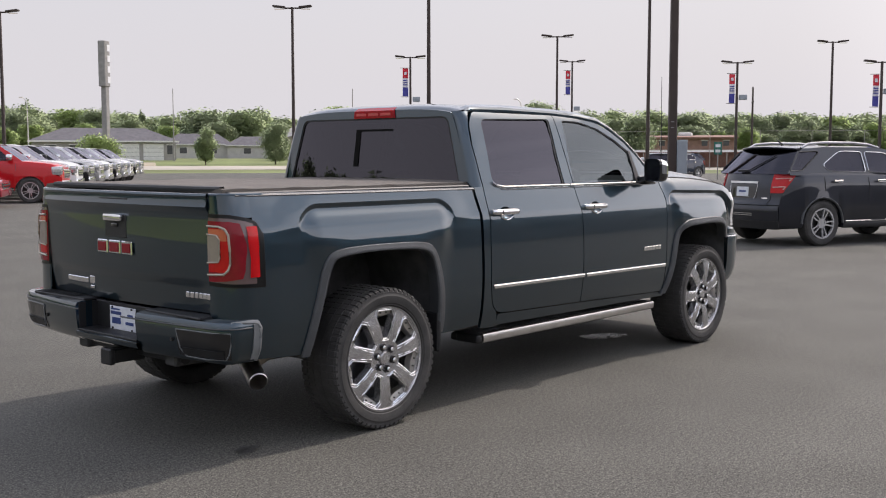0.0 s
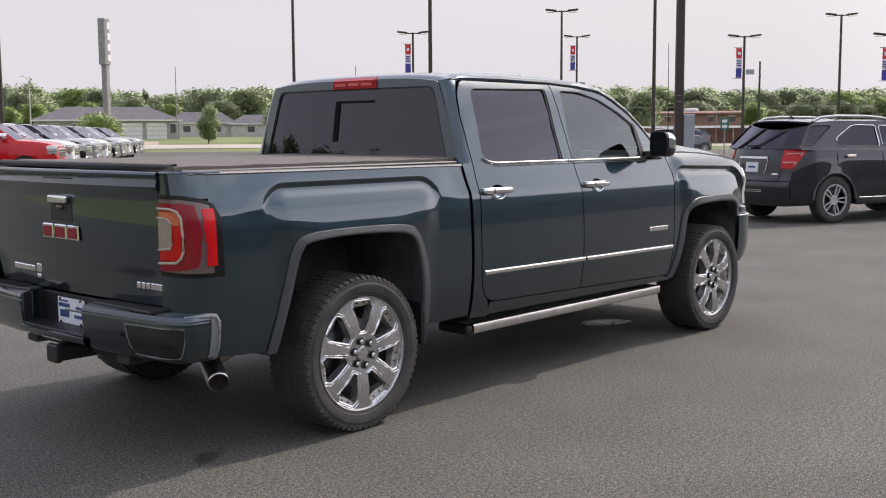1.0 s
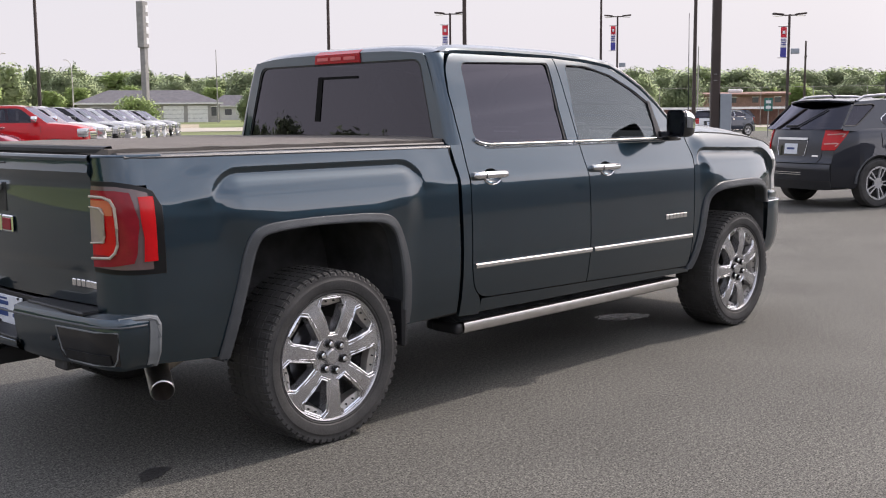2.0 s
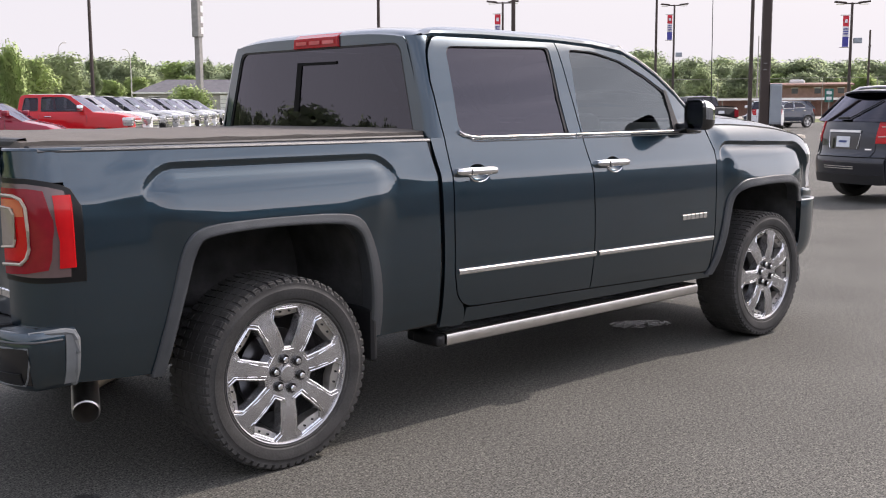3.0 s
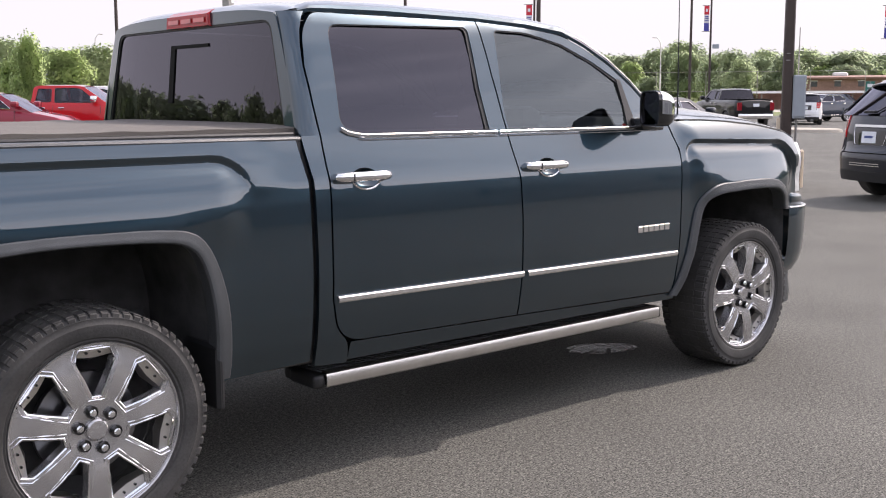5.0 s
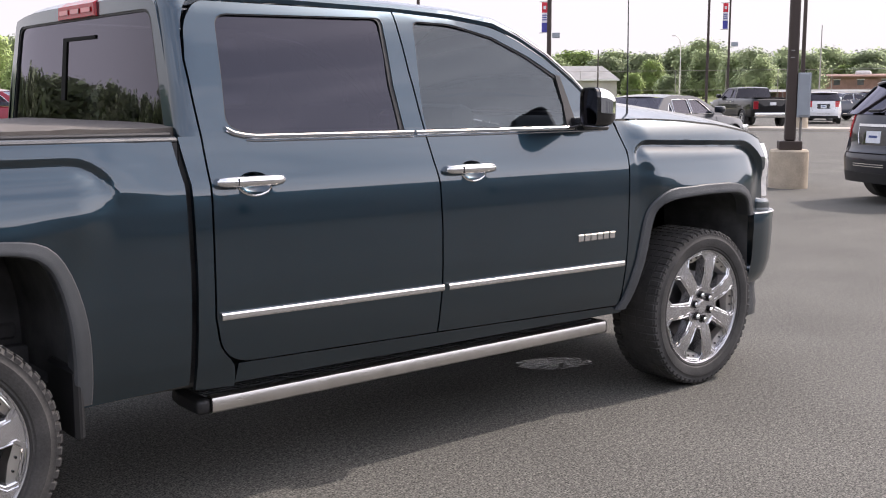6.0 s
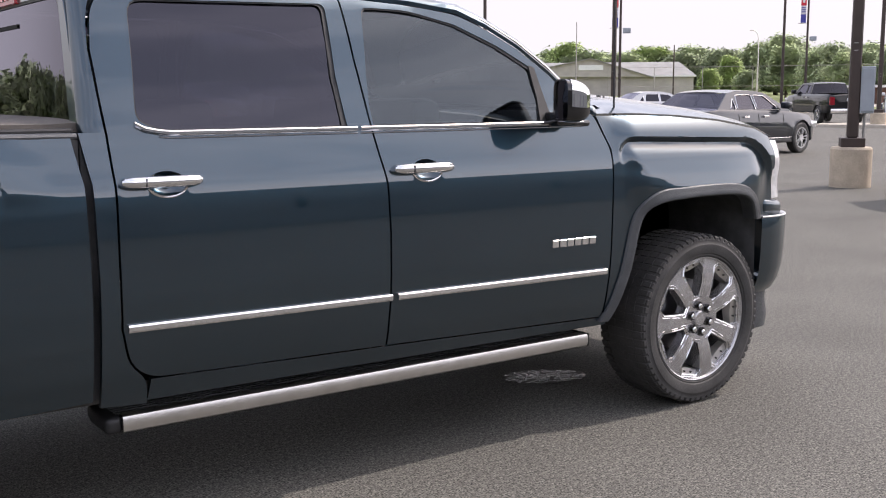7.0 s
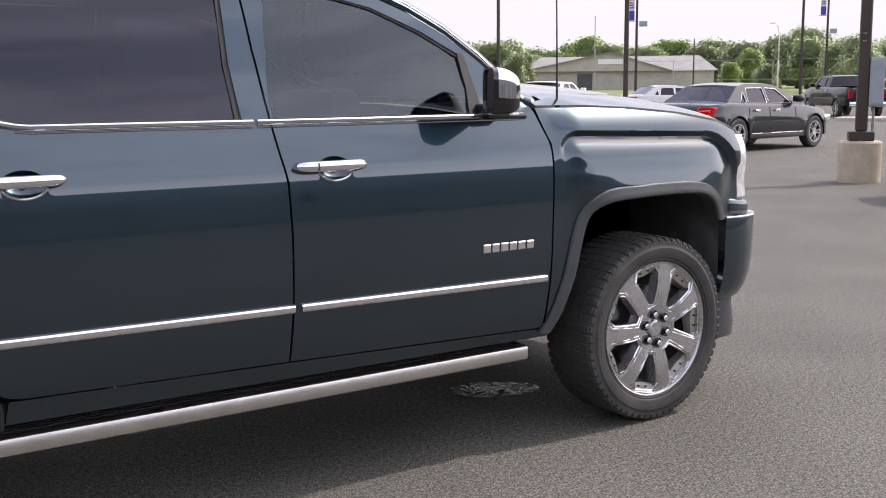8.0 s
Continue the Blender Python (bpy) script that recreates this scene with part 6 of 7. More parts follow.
# ---- light poles, signs, cabinet ----
def light_pole(x, y, height, turn, heads=True, base=0.61, wide=0.165, banner=False, flood=False, label="dark brown square light pole on a concrete base"):
    pole = thing("light_pole", label, "light pole", pose(x, y, 0, 0, 0, turn), "light poles of the lot")
    foot = lathe_bm([(0.0, 0.0), (0.305, 0.0), (0.305, base - 0.03), (0.285, base), (0.0, base)], 28)
    bmesh.ops.transform(foot, matrix=Matrix.Rotation(radians(90), 4, "X"), verts=foot.verts)
    for v in foot.verts:
        v.co.z = abs(v.co.z)
    part("concrete_base", foot, CONCRETE, pole)
    part("base_cover", box_bm(-0.175, 0.175, -0.175, 0.175, base, base + 0.14, 0.012), BROWN_POLE, pole)
    shaft = box_bm(-wide / 2, wide / 2, -wide / 2, wide / 2, base + 0.14, height, 0.02)
    for v in shaft.verts:
        if v.co.z > height - 0.1:
            v.co.x *= 0.72
            v.co.y *= 0.72
    part("shaft", shaft, BROWN_POLE, pole)
    for z in (2.05, 2.16):
        part("clip", box_bm(-0.045, 0.015, -wide / 2 - 0.012, -wide / 2 + 0.02, z, z + 0.014, 0.003), GREY_POLE, pole)
    if heads:
        for s in (-1, 1):
            part("arm", box_bm(s * 0.06, s * 0.45, -0.05, 0.05, height - 0.09, height - 0.02, 0.01), BROWN_POLE, pole)
            head = box_bm(s * 0.35, s * 1.0, -0.18, 0.18, height - 0.10, height + 0.0, 0.03, 2)
            bmesh.ops.transform(head, matrix=Matrix.Rotation(radians(-6 * s), 4, "Y"), verts=head.verts, space=Matrix.Translation((0, 0, -height)))
            lamp = part("lamp_head", head, BROWN_POLE, pole)
            part("lamp_lens", box_bm(s * 0.45, s * 0.92, -0.13, 0.13, height - 0.112, height - 0.098, 0.004), CLEAR_LENS, lamp)
    if banner:
        top = height - 0.75
        for z in (top + 0.03, top - 1.83):
            part("banner_arm", rod_bm((-0.08, 0, z), (-0.64, 0, z), 0.018), BROWN_POLE, pole)
        cloth = part("banner", banner_bm(-0.50, -0.14, top - 0.62, top), BANNER_RED, pole, "red, white and blue fabric banner")
        part("banner_panel", banner_bm(-0.50, -0.14, top - 1.22, top - 0.62), BANNER_WHITE, cloth)
        part("banner_panel", banner_bm(-0.50, -0.14, top - 1.80, top - 1.22), BANNER_BLUE, cloth)
        for k in range(3):
            part("print_bar", box_bm(-0.46, -0.19, -0.075, -0.068, top - 0.80 - 0.14 * k, top - 0.74 - 0.14 * k), BANNER_BLUE, cloth)
        part("print_bar", box_bm(-0.40, -0.24, -0.075, -0.068, top - 0.42, top - 0.22), BANNER_WHITE, cloth)
    if flood:
        part("flood_light", box_bm(0.15, 0.62, -0.14, 0.14, 5.0, 5.32, 0.03), BOX_GREY, pole)
    return pole


def banner_bm(x0, x1, z0, z1):
    return grid_bm([[(x, -0.05 + 0.035 * math.sin(5 * (x - x0)) + 0.02 * math.sin(3 * z), z) for x in np.linspace(x0, x1, 7)] for z in np.linspace(z0, z1, 5)])


BANNER_RED = mat("banner_red", (0.62, 0.03, 0.05), 0.7, vary=0.12, vary_scale=5)
BANNER_WHITE = mat("banner_white", (0.72, 0.70, 0.72), 0.7, vary=0.1, vary_scale=5)
BANNER_BLUE = mat("banner_blue", (0.06, 0.06, 0.30), 0.7, vary=0.12, vary_scale=5)
for x, y, h in ((14.42, 5.42, 9.4), (26.5, 22.9, 9.6), (32.2, 37.6, 9.1), (51.1, 34.5, 8.97), (39.45, 20.95, 9.6), (66.0, 23.0, 9.0), (22.6, 49.6, 9.0)):
    light_pole(x, y, h, -50)
for x, y, h in ((46.7, 43.0, 7.9), (64.8, 42.9, 8.8), (58.5, 26.0, 7.35), (58.2, 17.0, 6.85)):
    light_pole(x, y, h, -50, wide=0.17, banner=True, flood=True, label="dark light pole with a red white and blue banner")
cab = thing("electric_cabinet", "pale blue-grey electrical box fixed to a light pole", "cabinet", pose(14.522, 5.262, 0, 0, 0, -57))
part("cabinet_body", box_bm(-0.10, 0.10, -0.10, 0.10, 1.12, 1.82, 0.012), BOX_GREY, cab)
part("cabinet_door", box_bm(-0.085, 0.085, -0.112, -0.098, 1.15, 1.79, 0.005), BOX_GREY, cab)
part("conduit", rod_bm((-0.03, 0.0, 0.62), (-0.03, 0.0, 1.14), 0.02), GREY_POLE, cab)
# kerbed island round the cabinet
own = lathe_bm([(0.0, 0.15), (2.25, 0.15), (2.38, 0.12), (2.42, 0.0)], 40)
bmesh.ops.transform(own, matrix=Matrix.Diagonal((1, 1, 1.0, 1)) @ Matrix.Rotation(radians(90), 4, "X"), verts=own.verts)
for v in own.verts:
    v.co.y *= 0.5
    v.co.z = abs(v.co.z)
tagged(part("kerb_island", own, CONCRETE_ROAD, m=pose(40.0, 21.3, 0, 0, 0, 120)), "low pale kerbed island round a light pole", "kerb", kind="structure")

# tall sign of the dealer, edge on, its lettering as bars
sign = thing("pylon_sign", "tall grey pylon sign with white panels", "sign", pose(40.0, 68.7, 0, 0, 0, 25))
SIGN_WHITE = mat("sign_white", (0.75, 0.75, 0.74), 0.4, vary=0.06, vary_scale=3)
part("column", box_bm(-0.22, 0.22, -0.22, 0.22, 0, 6.9, 0.03), GREY_POLE, sign)
board = part("sign_box", box_bm(-0.40, 0.30, -0.30, 0.30, 6.75, 10.2, 0.05), GREY_POLE, sign)
for k in range(4):
    part("sign_panel", box_bm(-0.05, 0.28, -0.325, -0.295, 7.0 + 0.80 * k, 7.50 + 0.80 * k, 0.01), SIGN_WHITE, board)
    part("sign_panel", box_bm(0.295, 0.32, -0.26, 0.26, 7.0 + 0.80 * k, 7.50 + 0.80 * k, 0.01), SIGN_WHITE, board)
# small green road sign
gs = thing("road_sign", "small green road sign on a thin post", "road sign", pose(58.1, 27.0, 0, 0, 0, -60))
part("post", rod_bm((0, 0, 0), (0, 0, 2.38), 0.035), GREY_POLE, gs)
plate_g = part("sign_plate", box_bm(-0.25, 0.25, -0.03, 0.0, 1.58, 2.38, 0.01), mat("sign_green", (0.02, 0.14, 0.11), 0.5, vary=0.08, vary_scale=6), gs)
for k in range(2):
    part("print_bar", box_bm(-0.15, 0.15, -0.036, -0.03, 1.72 + 0.33 * k, 1.90 + 0.33 * k), SIGN_WHITE, plate_g)


def street_lamp(x, y, h, turn):
    lamp = thing("street_lamp", "tall pale curved street lamp", "street lamp", pose(x, y, ground_z(math.hypot(x, y)), 0, 0, turn), "street lamps")
    part("post", tube_bm([(0, 0, 0), (0, 0, h * 0.5), (0, 0, h * 0.86), (0.10, 0, h * 0.94), (0.35, 0, h * 0.985), (0.60, 0, h)], [0.10, 0.085, 0.07, 0.06, 0.055, 0.05], 8), SATIN, lamp)
    part("lamp_head", box_bm(0.5, 1.0, -0.12, 0.12, h - 0.06, h + 0.06, 0.04), SATIN, lamp)


street_lamp(64.3, 128.3, 8.6, 160)
street_lamp(52.8, 124.2, 9.0, -20)
street_lamp(97.5, 72.9, 8.0, 130)
for x, y, h in ((92, 41, 8.0), (88.6, 131.3, 10.8), (118, 104, 7.6), (105, 60, 8.8), (88, 92, 9.5)):
    p = thing("utility_pole", "slender weathered utility pole", "utility pole", pose(x, y, ground_z(math.hypot(x, y)), 0, 0, 30), "utility poles")
    part("post", rod_bm((0, 0, 0), (0, 0, h), 0.13 if h < 8.5 else 0.10, 0.08 if h < 8.5 else 0.05), BROWN_POLE if h < 8.5 else GREY_POLE, p)
    if h < 8.5:
        part("cross_arm", box_bm(-0.9, 0.9, -0.06, 0.06, h - 1.5, h - 1.38), BROWN_POLE, p)

# ---- houses and halls beyond the lot ----
SHINGLE = mat("grey_shingle", (0.118, 0.113, 0.122), 0.85, vary=0.2, vary_scale=1.5, grain=0.2, grain_scale=12)
HOUSE_GREY = mat("grey_siding", (0.30, 0.285, 0.27), 0.8, vary=0.12, vary_scale=1.0, grain=0.08, grain_scale=10)
SIDING = mat("pale_siding", (0.55, 0.53, 0.50), 0.75, vary=0.1, vary_scale=1.0, grain=0.08, grain_scale=10)
TAN = mat("tan_metal", (0.40, 0.37, 0.335), 0.6, vary=0.1, vary_scale=0.8)
TAN_ROOF = mat("tan_roof", (0.24, 0.235, 0.22), 0.6, vary=0.15, vary_scale=0.6)
BRICK = mat("dull_brick", (0.27, 0.16, 0.13), 0.9, vary=0.2, vary_scale=1.0, grain=0.2, grain_scale=9)
DARK_PANE = mat("dark_pane", (0.09, 0.09, 0.095), 0.12, vary=0.2, vary_scale=2)
GARAGE_WHITE = mat("garage_white", (0.68, 0.67, 0.65), 0.6, vary=0.08, vary_scale=2)


def gable_house(name, label, x, y, yaw, w, d, h, rise, wall_m, roof_m, hip=0.0, windows=(), doors=(), category="house", edge=None):
    """A house w wide and d deep; its front looks along -y before it is turned."""
    z0 = ground_z(math.hypot(x, y)) - 0.05
    hs = thing(name, label, category, pose(x, y, z0, 0, 0, yaw))
    part("wall", box_bm(-w / 2, w / 2, -d / 2, d / 2, 0, h), wall_m, hs)
    e = 0.5
    own = bmesh.new()
    a = [own.verts.new(p) for p in ((-w / 2 - e, -d / 2 - e, h - 0.05), (w / 2 + e, -d / 2 - e, h - 0.05), (w / 2 + e, d / 2 + e, h - 0.05), (-w / 2 - e, d / 2 + e, h - 0.05))]
    b = [own.verts.new(p) for p in ((-w / 2 - e + hip, 0, h + rise), (w / 2 + e - hip, 0, h + rise))]
    for f in ((a[0], a[1], b[1], b[0]), (a[2], a[3], b[0], b[1]), (a[1], a[2], b[1]), (a[3], a[0], b[0]), (a[3], a[2], a[1], a[0])):
        own.faces.new(f)
    roof_o = part("roof", own, roof_m, hs, sharp=10)
    part("fascia", box_bm(-w / 2 - e, w / 2 + e, -d / 2 - e - 0.06, -d / 2 - e, h - 0.25, h - 0.02), edge or GARAGE_WHITE, roof_o)
    for wx, wz, ww, wh in windows:
        win = part("window", box_bm(wx - ww / 2, wx + ww / 2, -d / 2 - 0.04, -d / 2 + 0.05, wz - wh / 2, wz + wh / 2), DARK_PANE, hs)
        part("window_frame", box_bm(wx - ww / 2 - 0.1, wx + ww / 2 + 0.1, -d / 2 - 0.06, -d / 2 + 0.0, wz + wh / 2, wz + wh / 2 + 0.12), GARAGE_WHITE, win)
    for dx, dw, dh, dm in doors:
        door = part("garage_door", box_bm(dx - dw / 2, dx + dw / 2, -d / 2 - 0.05, -d / 2 + 0.05, 0, dh), dm, hs)
        for k in range(1, 4):
            part("door_groove", box_bm(dx - dw / 2, dx + dw / 2, -d / 2 - 0.06, -d / 2 - 0.045, dh * k / 4 - 0.02, dh * k / 4 + 0.02), DARK_PANE, door)
    return hs


gable_house("house", "low house with a grey shingle roof and white garage doors", 88.0, 149.5, -30.7, 21.5, 10, 3.1, 2.05, HOUSE_GREY, SHINGLE, 5.0, [(-8.0, 1.8, 1.6, 1.2), (-4.5, 1.8, 1.4, 1.2), (-1.0, 1.8, 1.4, 1.2), (9.8, 1.7, 0.8, 1.4)], [(3.6, 3.1, 2.6, GARAGE_WHITE), (7.3, 3.1, 2.6, GARAGE_WHITE)])
gable_house("house", "pale house with a grey roof among trees", 129, 182, -35, 13, 9, 3.0, 2.2, SIDING, SHINGLE, 3.0, [(-3, 1.7, 1.4, 1.2), (0, 1.7, 1.4, 1.2), (3, 1.7, 1.4, 1.2)], [])
gable_house("house", "pale house with a grey roof behind parked trucks", 68, 176, -20, 13, 9, 3.1, 2.4, SIDING, SHINGLE, 2.5, [(-3, 1.7, 1.4, 1.2), (3, 1.7, 1.4, 1.2)], [])
gable_house("house", "small house with a grey roof beside the road", 138, 172, -40, 14, 8, 2.8, 1.8, SIDING, SHINGLE, 3.0, [(-3, 1.6, 1.4, 1.1), (2, 1.6, 1.4, 1.1)], [])
hall = gable_house("metal_hall", "low tan metal hall with a broad gable", 141.0, 143.5, -47, 34, 16, 3.6, 2.6, TAN, TAN_ROOF, 3.0, [], [(-5.6, 2.7, 3.0, DARK_PANE)], "building")
wing = bmesh.new()
v = [wing.verts.new(p) for p in ((-17.6, -8.9, 3.4), (9.6, -8.9, 3.4), (-1.0, -8.9, 6.6), (-17.6, 0, 3.4), (9.6, 0, 3.4), (-1.0, 0, 6.6))]
for f in ((v[0], v[1], v[2]), (v[3], v[5], v[4]), (v[0], v[2], v[5], v[3]), (v[1], v[4], v[5], v[2])):
    wing.faces.new(f)
part("gable", wing, TAN, hall, sharp=10)
for s in (-1, 1):
    own = bmesh.new()
    xe = -18.1 if s < 0 else 10.1
    q = [own.verts.new(p) for p in ((xe, -9.4, 3.35), (-1.0, -9.4, 6.75), (-1.0, 0.5, 6.75), (xe, 0.5, 3.35))]
    q2 = [own.verts.new(w.co - Vector((0, 0, 0.15))) for w in q]
    own.faces.new(q)
    own.faces.new(q2[::-1])
    for i in range(4):
        own.faces.new((q[i], q[(i + 1) % 4], q2[(i + 1) % 4], q2[i]))
    part("gable_roof", own, TAN_ROOF, hall, sharp=10)
part("gable_sign", box_bm(-3.2, 1.2, -9.0, -8.9, 4.6, 5.5), SIGN_WHITE, hall, "plain pale sign board")
school = gable_house("brick_building", "long low brick building with a flat roof", 153.4, 82.2, -63, 16, 12, 3.7, 0.35, BRICK, BRICK, 0.5, [(-6.6 + 3.3 * k, 2.7, 0.9, 0.8) for k in range(5)], [], "building", BRICK)
part("roof_vent", box_bm(-1, 1.2, -2, 2, 3.8, 4.5, 0.25, 2), GARAGE_WHITE, school)
# pale canopy and chain-link fence in front of it
can = thing("canopy", "long low canopy with a pale roof edge", "canopy", pose(104, 53, ground_z(116), 0, 0, -62))
part("canopy_roof", box_bm(-13, 13, -1.5, 1.5, 1.75, 2.0), SIGN_WHITE, can)
for k in range(9):
    part("canopy_post", box_bm(-12 + 3 * k - 0.05, -12 + 3 * k + 0.05, -1.3, -1.2, 0, 1.76), GREY_POLE, can)
part("canopy_wall", box_bm(-13, 13, 1.2, 1.3, 0, 1.75), BRICK, can)
fen = thing("fence", "thin wire fence with grey posts along the grass", "fence", pose(97, 48, ground_z(108), 0, 0, -62))
for k in range(15):
    part("post", rod_bm((-35 + 5 * k, 0, 0), (-35 + 5 * k, 0, 4.0), 0.032, 0.032, 6), GREY_POLE, fen)
for z in (2.0, 3.95):
    part("rail", rod_bm((-35, 0, z), (35, 0, z), 0.018, 0.018, 6), GREY_POLE, fen)


# unseen hall, added to close the lot behind the path and be mirrored in the truck's doors
PANEL_GREY = mat("panel_grey", (0.27, 0.27, 0.265), 0.5, vary=0.1, vary_scale=0.5)
SHOW_PANE = mat("show_pane", (0.23, 0.235, 0.24), 0.1, vary=0.2, vary_scale=1)
dealer = thing("unseen_hall", "long low grey unseen hall with glass bays, added behind the lot for reflections", "building", pose(14, -25, 0, 0, 0, 180))
part("wall", box_bm(-45, 45, -0.2, 12, 0, 5.5), PANEL_GREY, dealer)
part("roof", box_bm(-45.3, 45.3, -0.5, 12.3, 5.5, 5.8), PANEL_GREY, dealer)
for k in range(9):
    bay = part("window", box_bm(-43 + 9.6 * k, -38.6 + 9.6 * k, -0.26, -0.15, 0.9, 2.5), SHOW_PANE, dealer)
    part("window_frame", box_bm(-38.6 + 9.6 * k, -38.4 + 9.6 * k, -0.30, -0.14, 0.8, 2.6), BLACK, bay)

# ---- trees ----
def crown_mesh(name, seed, lobes, leaves, leaf, material, squat=1.0):
    """Small leaf sprays spread over several lobes, shaded by the lobe that they lie on; height 1 above the ground."""
    rng = np.random.default_rng(seed)
    a, q, h = rng.uniform(0, 2 * math.pi, lobes), rng.uniform(0.0, 0.27, lobes), rng.uniform(0.20, 0.86, lobes)
    taper = 1.0 - 0.55 * np.abs(h - 0.5) * 2 * np.where(h < 0.5, 0.6, 1.0)
    centre = np.stack((q * np.cos(a) * taper, q * np.sin(a) * taper, h), axis=1)
    radius = rng.uniform(0.11, 0.20, lobes) * (0.6 + 0.4 * taper)
    # sprays: more on the larger lobes, ragged at the rim
    pick = rng.choice(lobes, leaves, p=radius ** 2 / (radius ** 2).sum())
    d = rng.normal(size=(leaves, 3))
    d /= np.linalg.norm(d, axis=1)[:, None]
    reach = radius[pick] * np.where(rng.random(leaves) < 0.09, rng.uniform(1.0, 1.16, leaves), rng.uniform(0.55, 1.03, leaves))
    p = centre[pick] + d * reach[:, None] * np.array((1.25 * squat, 1.25 * squat, 1.0))
    n = d + rng.normal(size=(leaves, 3)) * 0.34
    n /= np.linalg.norm(n, axis=1)[:, None]
    u = np.cross(n, rng.normal(size=(leaves, 3)))
    u /= np.linalg.norm(u, axis=1)[:, None]
    v = np.cross(n, u)
    size = (leaf * rng.uniform(0.55, 1.5, leaves))[:, None]
    verts = np.stack((p + u * size, p - u * size * 0.55 + v * size * 0.8, p - u * size * 0.5 - v * size * 0.75), axis=1).reshape(-1, 3)
    whole = p - np.array((0, 0, 0.42))
    whole /= np.linalg.norm(whole, axis=1)[:, None]
    shade = d * 0.62 + whole * 0.38 + n * 0.22 + np.array((0, 0, 0.30))
    shade /= np.linalg.norm(shade, axis=1)[:, None]
    turned = np.einsum("ij,ij->i", n, shade) < 0
    faces = np.arange(leaves * 3).reshape(-1, 3)
    faces[turned] = faces[turned][:, ::-1]
    normals = list(np.repeat(shade, 3, axis=0))
    verts, faces = verts.tolist(), faces.tolist()
    # denser hearts inside the lobes
    for (cx, cy, cz), r in zip(centre, radius):
        i = len(verts)
        for j in range(5):
            lat = math.pi * (j + 0.5) / 5
            for k in range(8):
                b = 2 * math.pi * k / 8 + j
                w = r * rng.uniform(0.26, 0.44)
                o = np.array((math.sin(lat) * math.cos(b), math.sin(lat) * math.sin(b), math.cos(lat)))
                verts.append((cx + 1.2 * squat * w * o[0], cy + 1.2 * squat * w * o[1], cz + w * o[2]))
                normals.append(o)
        for j in range(4):
            for k in range(8):
                faces.append((i + 8 * j + k, i + 8 * j + 8 + k, i + 8 * j + 8 + (k + 1) % 8, i + 8 * j + (k + 1) % 8))
    me = bpy.data.meshes.new(name)
    me.from_pydata(verts, [], faces)
    me.polygons.foreach_set("use_smooth", [True] * len(me.polygons))
    me.normals_split_custom_set_from_vertices([tuple(o) for o in normals])
    me.materials.append(material)
    return me, [(*c, r) for c, r in zip(centre.tolist(), radius.tolist())]


def tree_at(seed, lobes, leaves, leaf, material, label, category="tree", squat=1.0, name="tree", trunk=0.022):
    t = thing(name, label, category, group="trees beyond the lot")
    me, centres = crown_mesh("crown", seed, lobes, leaves, leaf, material, squat)
    crown = new("crown", me)
    crown.parent = t
    bm = tube_bm([(0, 0, -0.02), (0.005, 0.003, 0.2), (-0.004, 0.006, 0.45), (0, 0, 0.75)], [trunk, trunk * 0.8, trunk * 0.6, trunk * 0.2], 7)
    for cx, cy, cz, r in centres[:6]:
        bm = tube_bm([(0, 0, min(0.6, cz * 0.6)), (cx * 0.5, cy * 0.5, cz * 0.75), (cx, cy, cz)], [trunk * 0.5, trunk * 0.35, trunk * 0.12], 5, bm)
    part("trunk", bm, BARK, t)
    return t


rng = random.Random(11)
kinds = [tree_at(1, 34, 9000, 0.0205, LEAF, "full green deciduous tree beyond the lot"), tree_at(2, 36, 9000, 0.0205, LEAF_DARK, "dark green broad-crowned tree beyond the lot", squat=1.2), tree_at(3, 30, 8500, 0.0205, LEAF_LIGHT, "light green young tree beyond the lot", squat=0.9),
         tree_at(4, 34, 9000, 0.0205, LEAF, "tall green tree with an uneven crown", squat=1.0), tree_at(5, 38, 9500, 0.0205, LEAF_DARK, "wide dark tree of a woodland edge", squat=1.5)]
conifer = tree_at(6, 16, 3500, 0.022, LEAF_DARK, "slim dark green conifer among houses", squat=0.5)


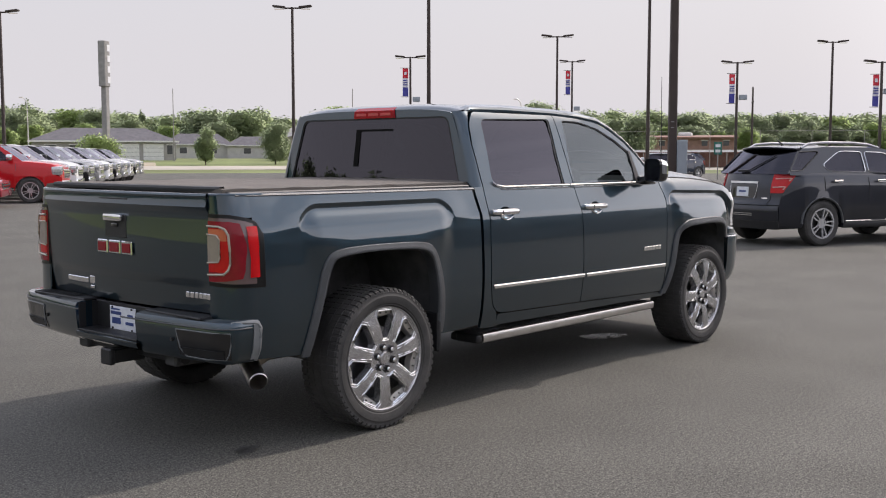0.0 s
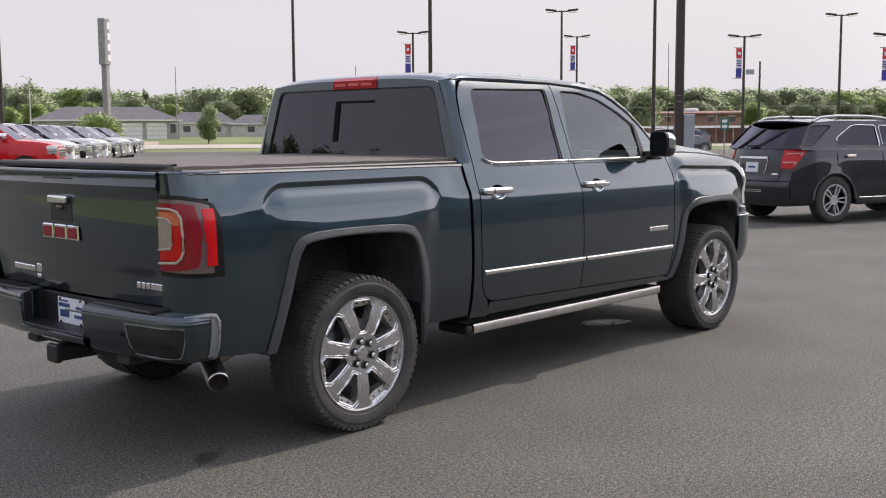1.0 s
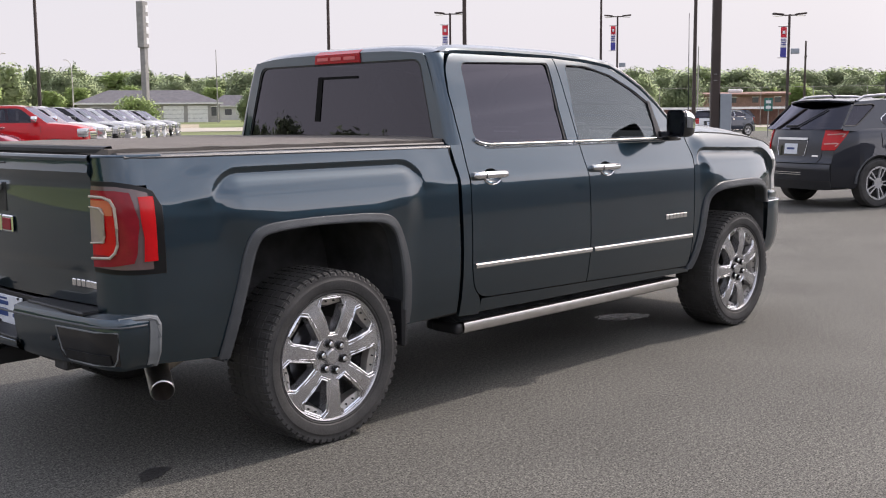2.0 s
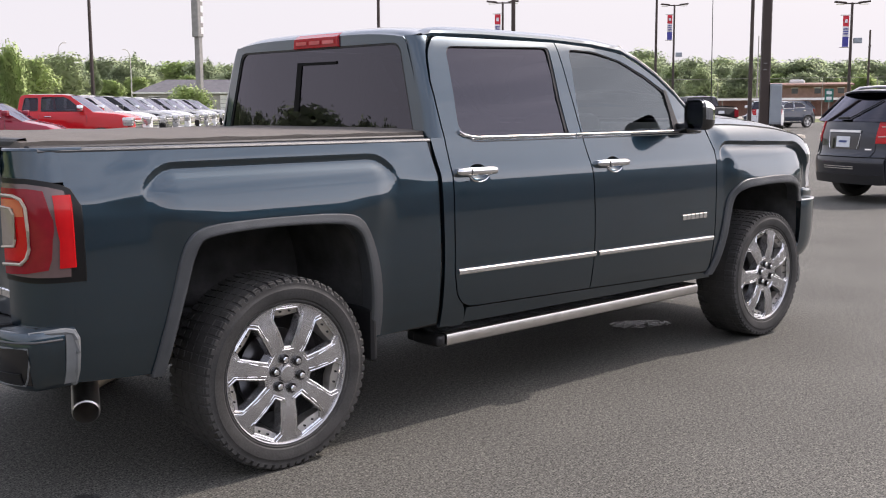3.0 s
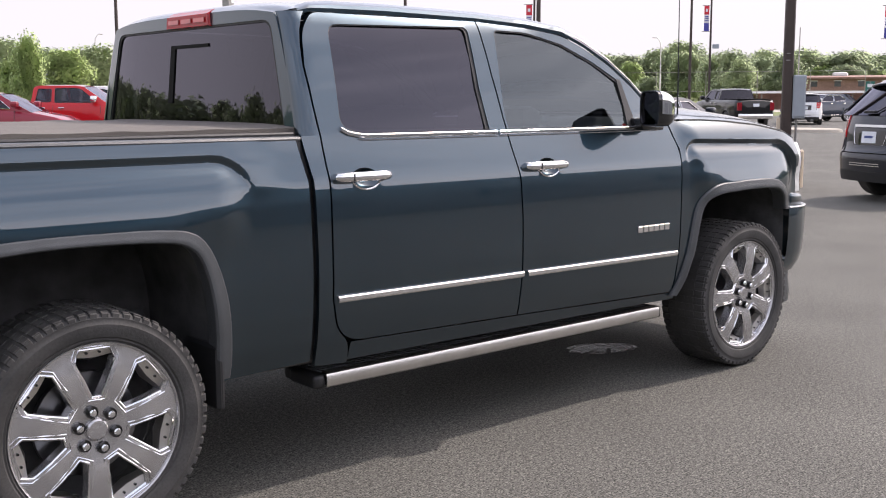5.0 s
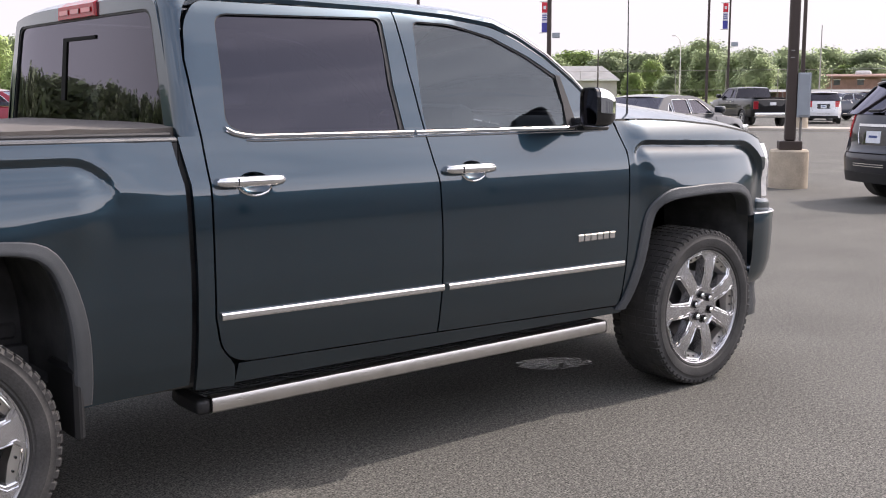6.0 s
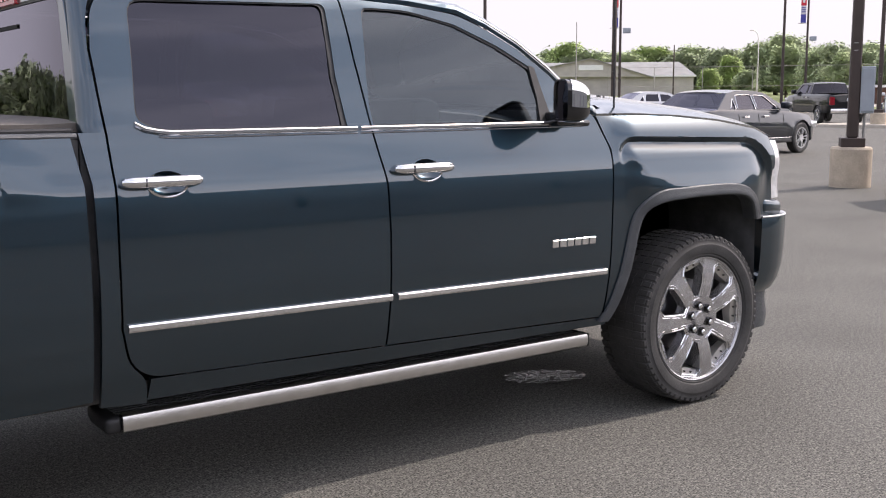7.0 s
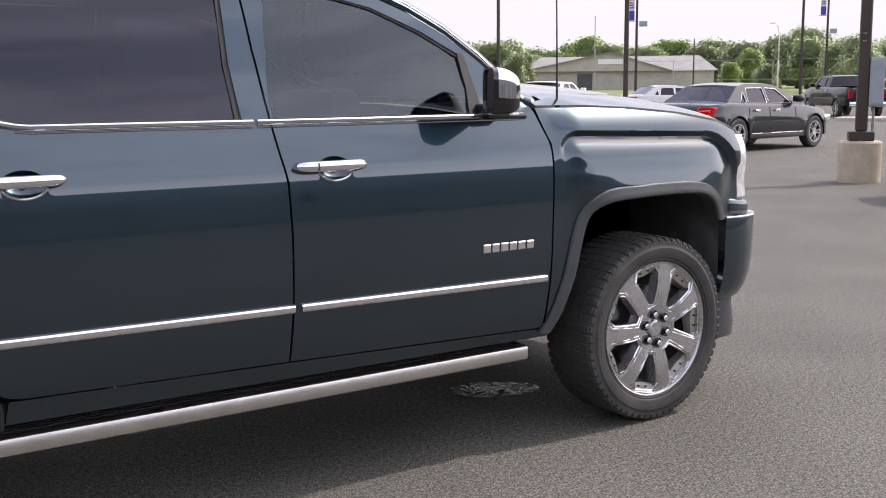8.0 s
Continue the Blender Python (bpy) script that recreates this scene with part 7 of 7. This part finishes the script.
def woodland(name, label, where, lobes, leaves, leaf, material, squat):
    """Many trees too far off to tell apart, as one mass of foliage. where: rows of (x, y, height, width)."""
    crowns = [crown_mesh("crown", 40 + k, lobes, leaves, leaf, material, squat)[0] for k in range(3)]
    sheets = []
    for me in crowns:
        co_, no_, lo_ = np.empty(len(me.vertices) * 3), np.empty(len(me.loops) * 3), np.empty(len(me.loops), dtype=np.int64)
        st_, le_ = np.empty(len(me.polygons), dtype=np.int64), np.empty(len(me.polygons), dtype=np.int64)
        me.vertices.foreach_get("co", co_)
        me.corner_normals.foreach_get("vector", no_)
        me.loops.foreach_get("vertex_index", lo_)
        me.polygons.foreach_get("loop_start", st_)
        me.polygons.foreach_get("loop_total", le_)
        sheets.append((co_.reshape(-1, 3), no_.reshape(-1, 3), lo_, st_, le_))
    co_all, no_all, lo_all, st_all, le_all, nv, nl = [], [], [], [], [], 0, 0
    for k, (x, y, h, wide) in enumerate(where):
        c, nrm, lo_, st_, le_ = sheets[k % 3]
        a = k * 2.4
        turn = np.array(((math.cos(a), -math.sin(a), 0), (math.sin(a), math.cos(a), 0), (0, 0, 1)))
        co_all.append((c * (h * wide, h * wide, h)) @ turn.T + (x, y, ground_z(math.hypot(x, y)) - 0.05))
        no_all.append(nrm @ turn.T)
        lo_all.append(lo_ + nv)
        st_all.append(st_ + nl)
        le_all.append(le_)
        nv, nl = nv + len(c), nl + len(lo_)
    me = bpy.data.meshes.new(name)
    me.vertices.add(nv)
    me.loops.add(nl)
    me.polygons.add(sum(map(len, st_all)))
    me.vertices.foreach_set("co", np.concatenate(co_all).ravel())
    me.loops.foreach_set("vertex_index", np.concatenate(lo_all).astype(np.int32))
    me.polygons.foreach_set("loop_start", np.concatenate(st_all).astype(np.int32))
    me.polygons.foreach_set("use_smooth", np.ones(len(me.polygons), dtype=bool))
    me.update(calc_edges=True)
    me.normals_split_custom_set(np.concatenate(no_all).tolist())
    me.materials.append(material)
    for old in crowns:
        bpy.data.meshes.remove(old)
    return tagged(new(name, me), label, "woodland", kind="stuff")


first = [False] * 6
spots = []
# woodland edge across the view
for k in range(150):
    a = radians(12 + 72 * (k + rng.random()) / 150)
    r = rng.uniform(205, 262)
    spots.append((rng.choice((0, 1, 1, 3, 4, 4, 2)), r * math.cos(a), r * math.sin(a), rng.uniform(7.5, 12.5) * (0.82 if a < radians(36) else 1.0), rng.uniform(1.15, 1.6)))
# conifers that stand out above it
for k in range(12):
    a = radians(54 + 26 * (k + rng.random()) / 12)
    r = rng.uniform(255, 285)
    spots.append((5, r * math.cos(a), r * math.sin(a), rng.uniform(11.5, 14.0), 0.5))
# low hedge-like trees under it
for k in range(70):
    a = radians(12 + 74 * (k + rng.random()) / 70)
    r = rng.uniform(196, 214)
    spots.append((rng.choice((1, 4, 2, 0)), r * math.cos(a), r * math.sin(a), rng.uniform(4.5, 7.0), 1.4))
# taller woods at the back, and woods all round behind the path
back_woods, round_woods = [], []
for k in range(120):
    a, r = radians(12 + 74 * (k + rng.random()) / 120), rng.uniform(268, 300)
    back_woods.append((r * math.cos(a), r * math.sin(a), rng.uniform(9.5, 13.5), rng.uniform(1.15, 1.5)))
for k in range(126):
    a, r = (radians(86 + 134 * (k + rng.random()) / 96), rng.uniform(100, 128)) if k < 96 else (radians(330 + 42 * (k - 96 + rng.random()) / 30), rng.uniform(125, 160))
    round_woods.append((r * math.cos(a), r * math.sin(a), rng.uniform(6.5, 8.5) if k < 96 else rng.uniform(8, 11), rng.uniform(1.3, 1.7)))
woodland("woodland", "hazy green woods along the horizon", back_woods, 34, 3600, 0.027, LEAF, 1.3)
woodland("woodland", "green woods round the lot", round_woods, 30, 1400, 0.044, LEAF_DARK, 1.2)
spots += [(1, 84.7, 103, 5.6, 0.85), (3, 76, 106, 5.0, 0.8), (1, 97.6, 58.4, 6.8, 1.0), (0, 155, 122.8, 12.5, 1.1), (3, 160, 118, 11.5, 1.1), (2, 114, 94, 4.4, 1.1), (1, 117, 90, 4.0, 1.2), (1, 106.7, 128.5, 6.2, 0.8),
          (0, 152, 120, 11.0, 1.0)]
spots += [ (1, 108, 70, 7.0, 1.1), (4, 112, 66, 6.5, 1.0), (3, 100, 64, 6.0, 0.9), (1, 124, 84, 7.2, 1.0), (0, 118, 80, 7.0, 1.0), (1, 120, 74, 6.4, 1.0), (0, 128, 92, 8.0, 1.0), (5, 74, 150, 9.5, 0.6), (5, 80, 158, 10.0, 0.6),
          (5, 70, 152, 9.0, 0.6), (2, 78, 140, 5.2, 1.6), (0, 50, 118, 8.0, 1.2), (2, 44, 112, 7.0, 1.3), (0, 36, 108, 8.0, 1.3), (2, 30, 100, 7.5, 1.3)]
BUILT = ((88.0, 149.5, 15), (129, 182, 11), (68, 176, 11), (138, 172, 11), (141.0, 143.5, 23), (153.4, 82.2, 13), (104, 53, 6), (119, 168, 9), (128, 159, 9))
for i, x, y, h, wide in spots:
    if any(math.hypot(x - bx, y - by) < br + h * wide * 0.35 for bx, by, br in BUILT):
        continue
    kind = (*kinds, conifer)[i]
    if not first[i]:
        first[i] = True
        kind.matrix_basis = pose(x, y, ground_z(math.hypot(x, y)) - 0.05) @ Matrix.Diagonal((h * wide, h * wide, h, 1))
    else:
        r = math.hypot(x, y)
        t = copy_thing(kind, Matrix())
        t.matrix_basis = pose(x, y, ground_z(r) - 0.05, 0, 0, rng.uniform(0, 360)) @ Matrix.Diagonal((h * wide, h * wide, h, 1))
# leafy trees and bushes close behind the parked row
for x, y, h, wide, seed, mt in ((12.8, 35.0, 3.8, 0.55, 21, LEAF_LIGHT), (8.0, 37.5, 3.9, 0.9, 22, LEAF_LIGHT), (13.4, 38.6, 3.0, 1.0, 23, LEAF_LIGHT)):
    t = tree_at(seed, 26, 9000, 0.017, mt, "leafy light green young tree behind parked trucks", trunk=0.012)
    t.matrix_basis = pose(x, y, ground_z(40) - 0.03) @ Matrix.Diagonal((h * wide, h * wide, h * 1.1, 1))
for x, y, h, seed in ((34.0, 59.7, 3.2, 31), (30.5, 61.0, 2.4, 32), (28.0, 63.0, 2.2, 33)):
    t = tree_at(seed, 24, 7000, 0.022, LEAF_LIGHT, "round light green bush behind parked trucks", "bush", 1.5, "bush", 0.02)
    t.matrix_basis = pose(x, y, -0.3) @ Matrix.Diagonal((h * 1.2, h * 1.2, h * 1.05, 1))
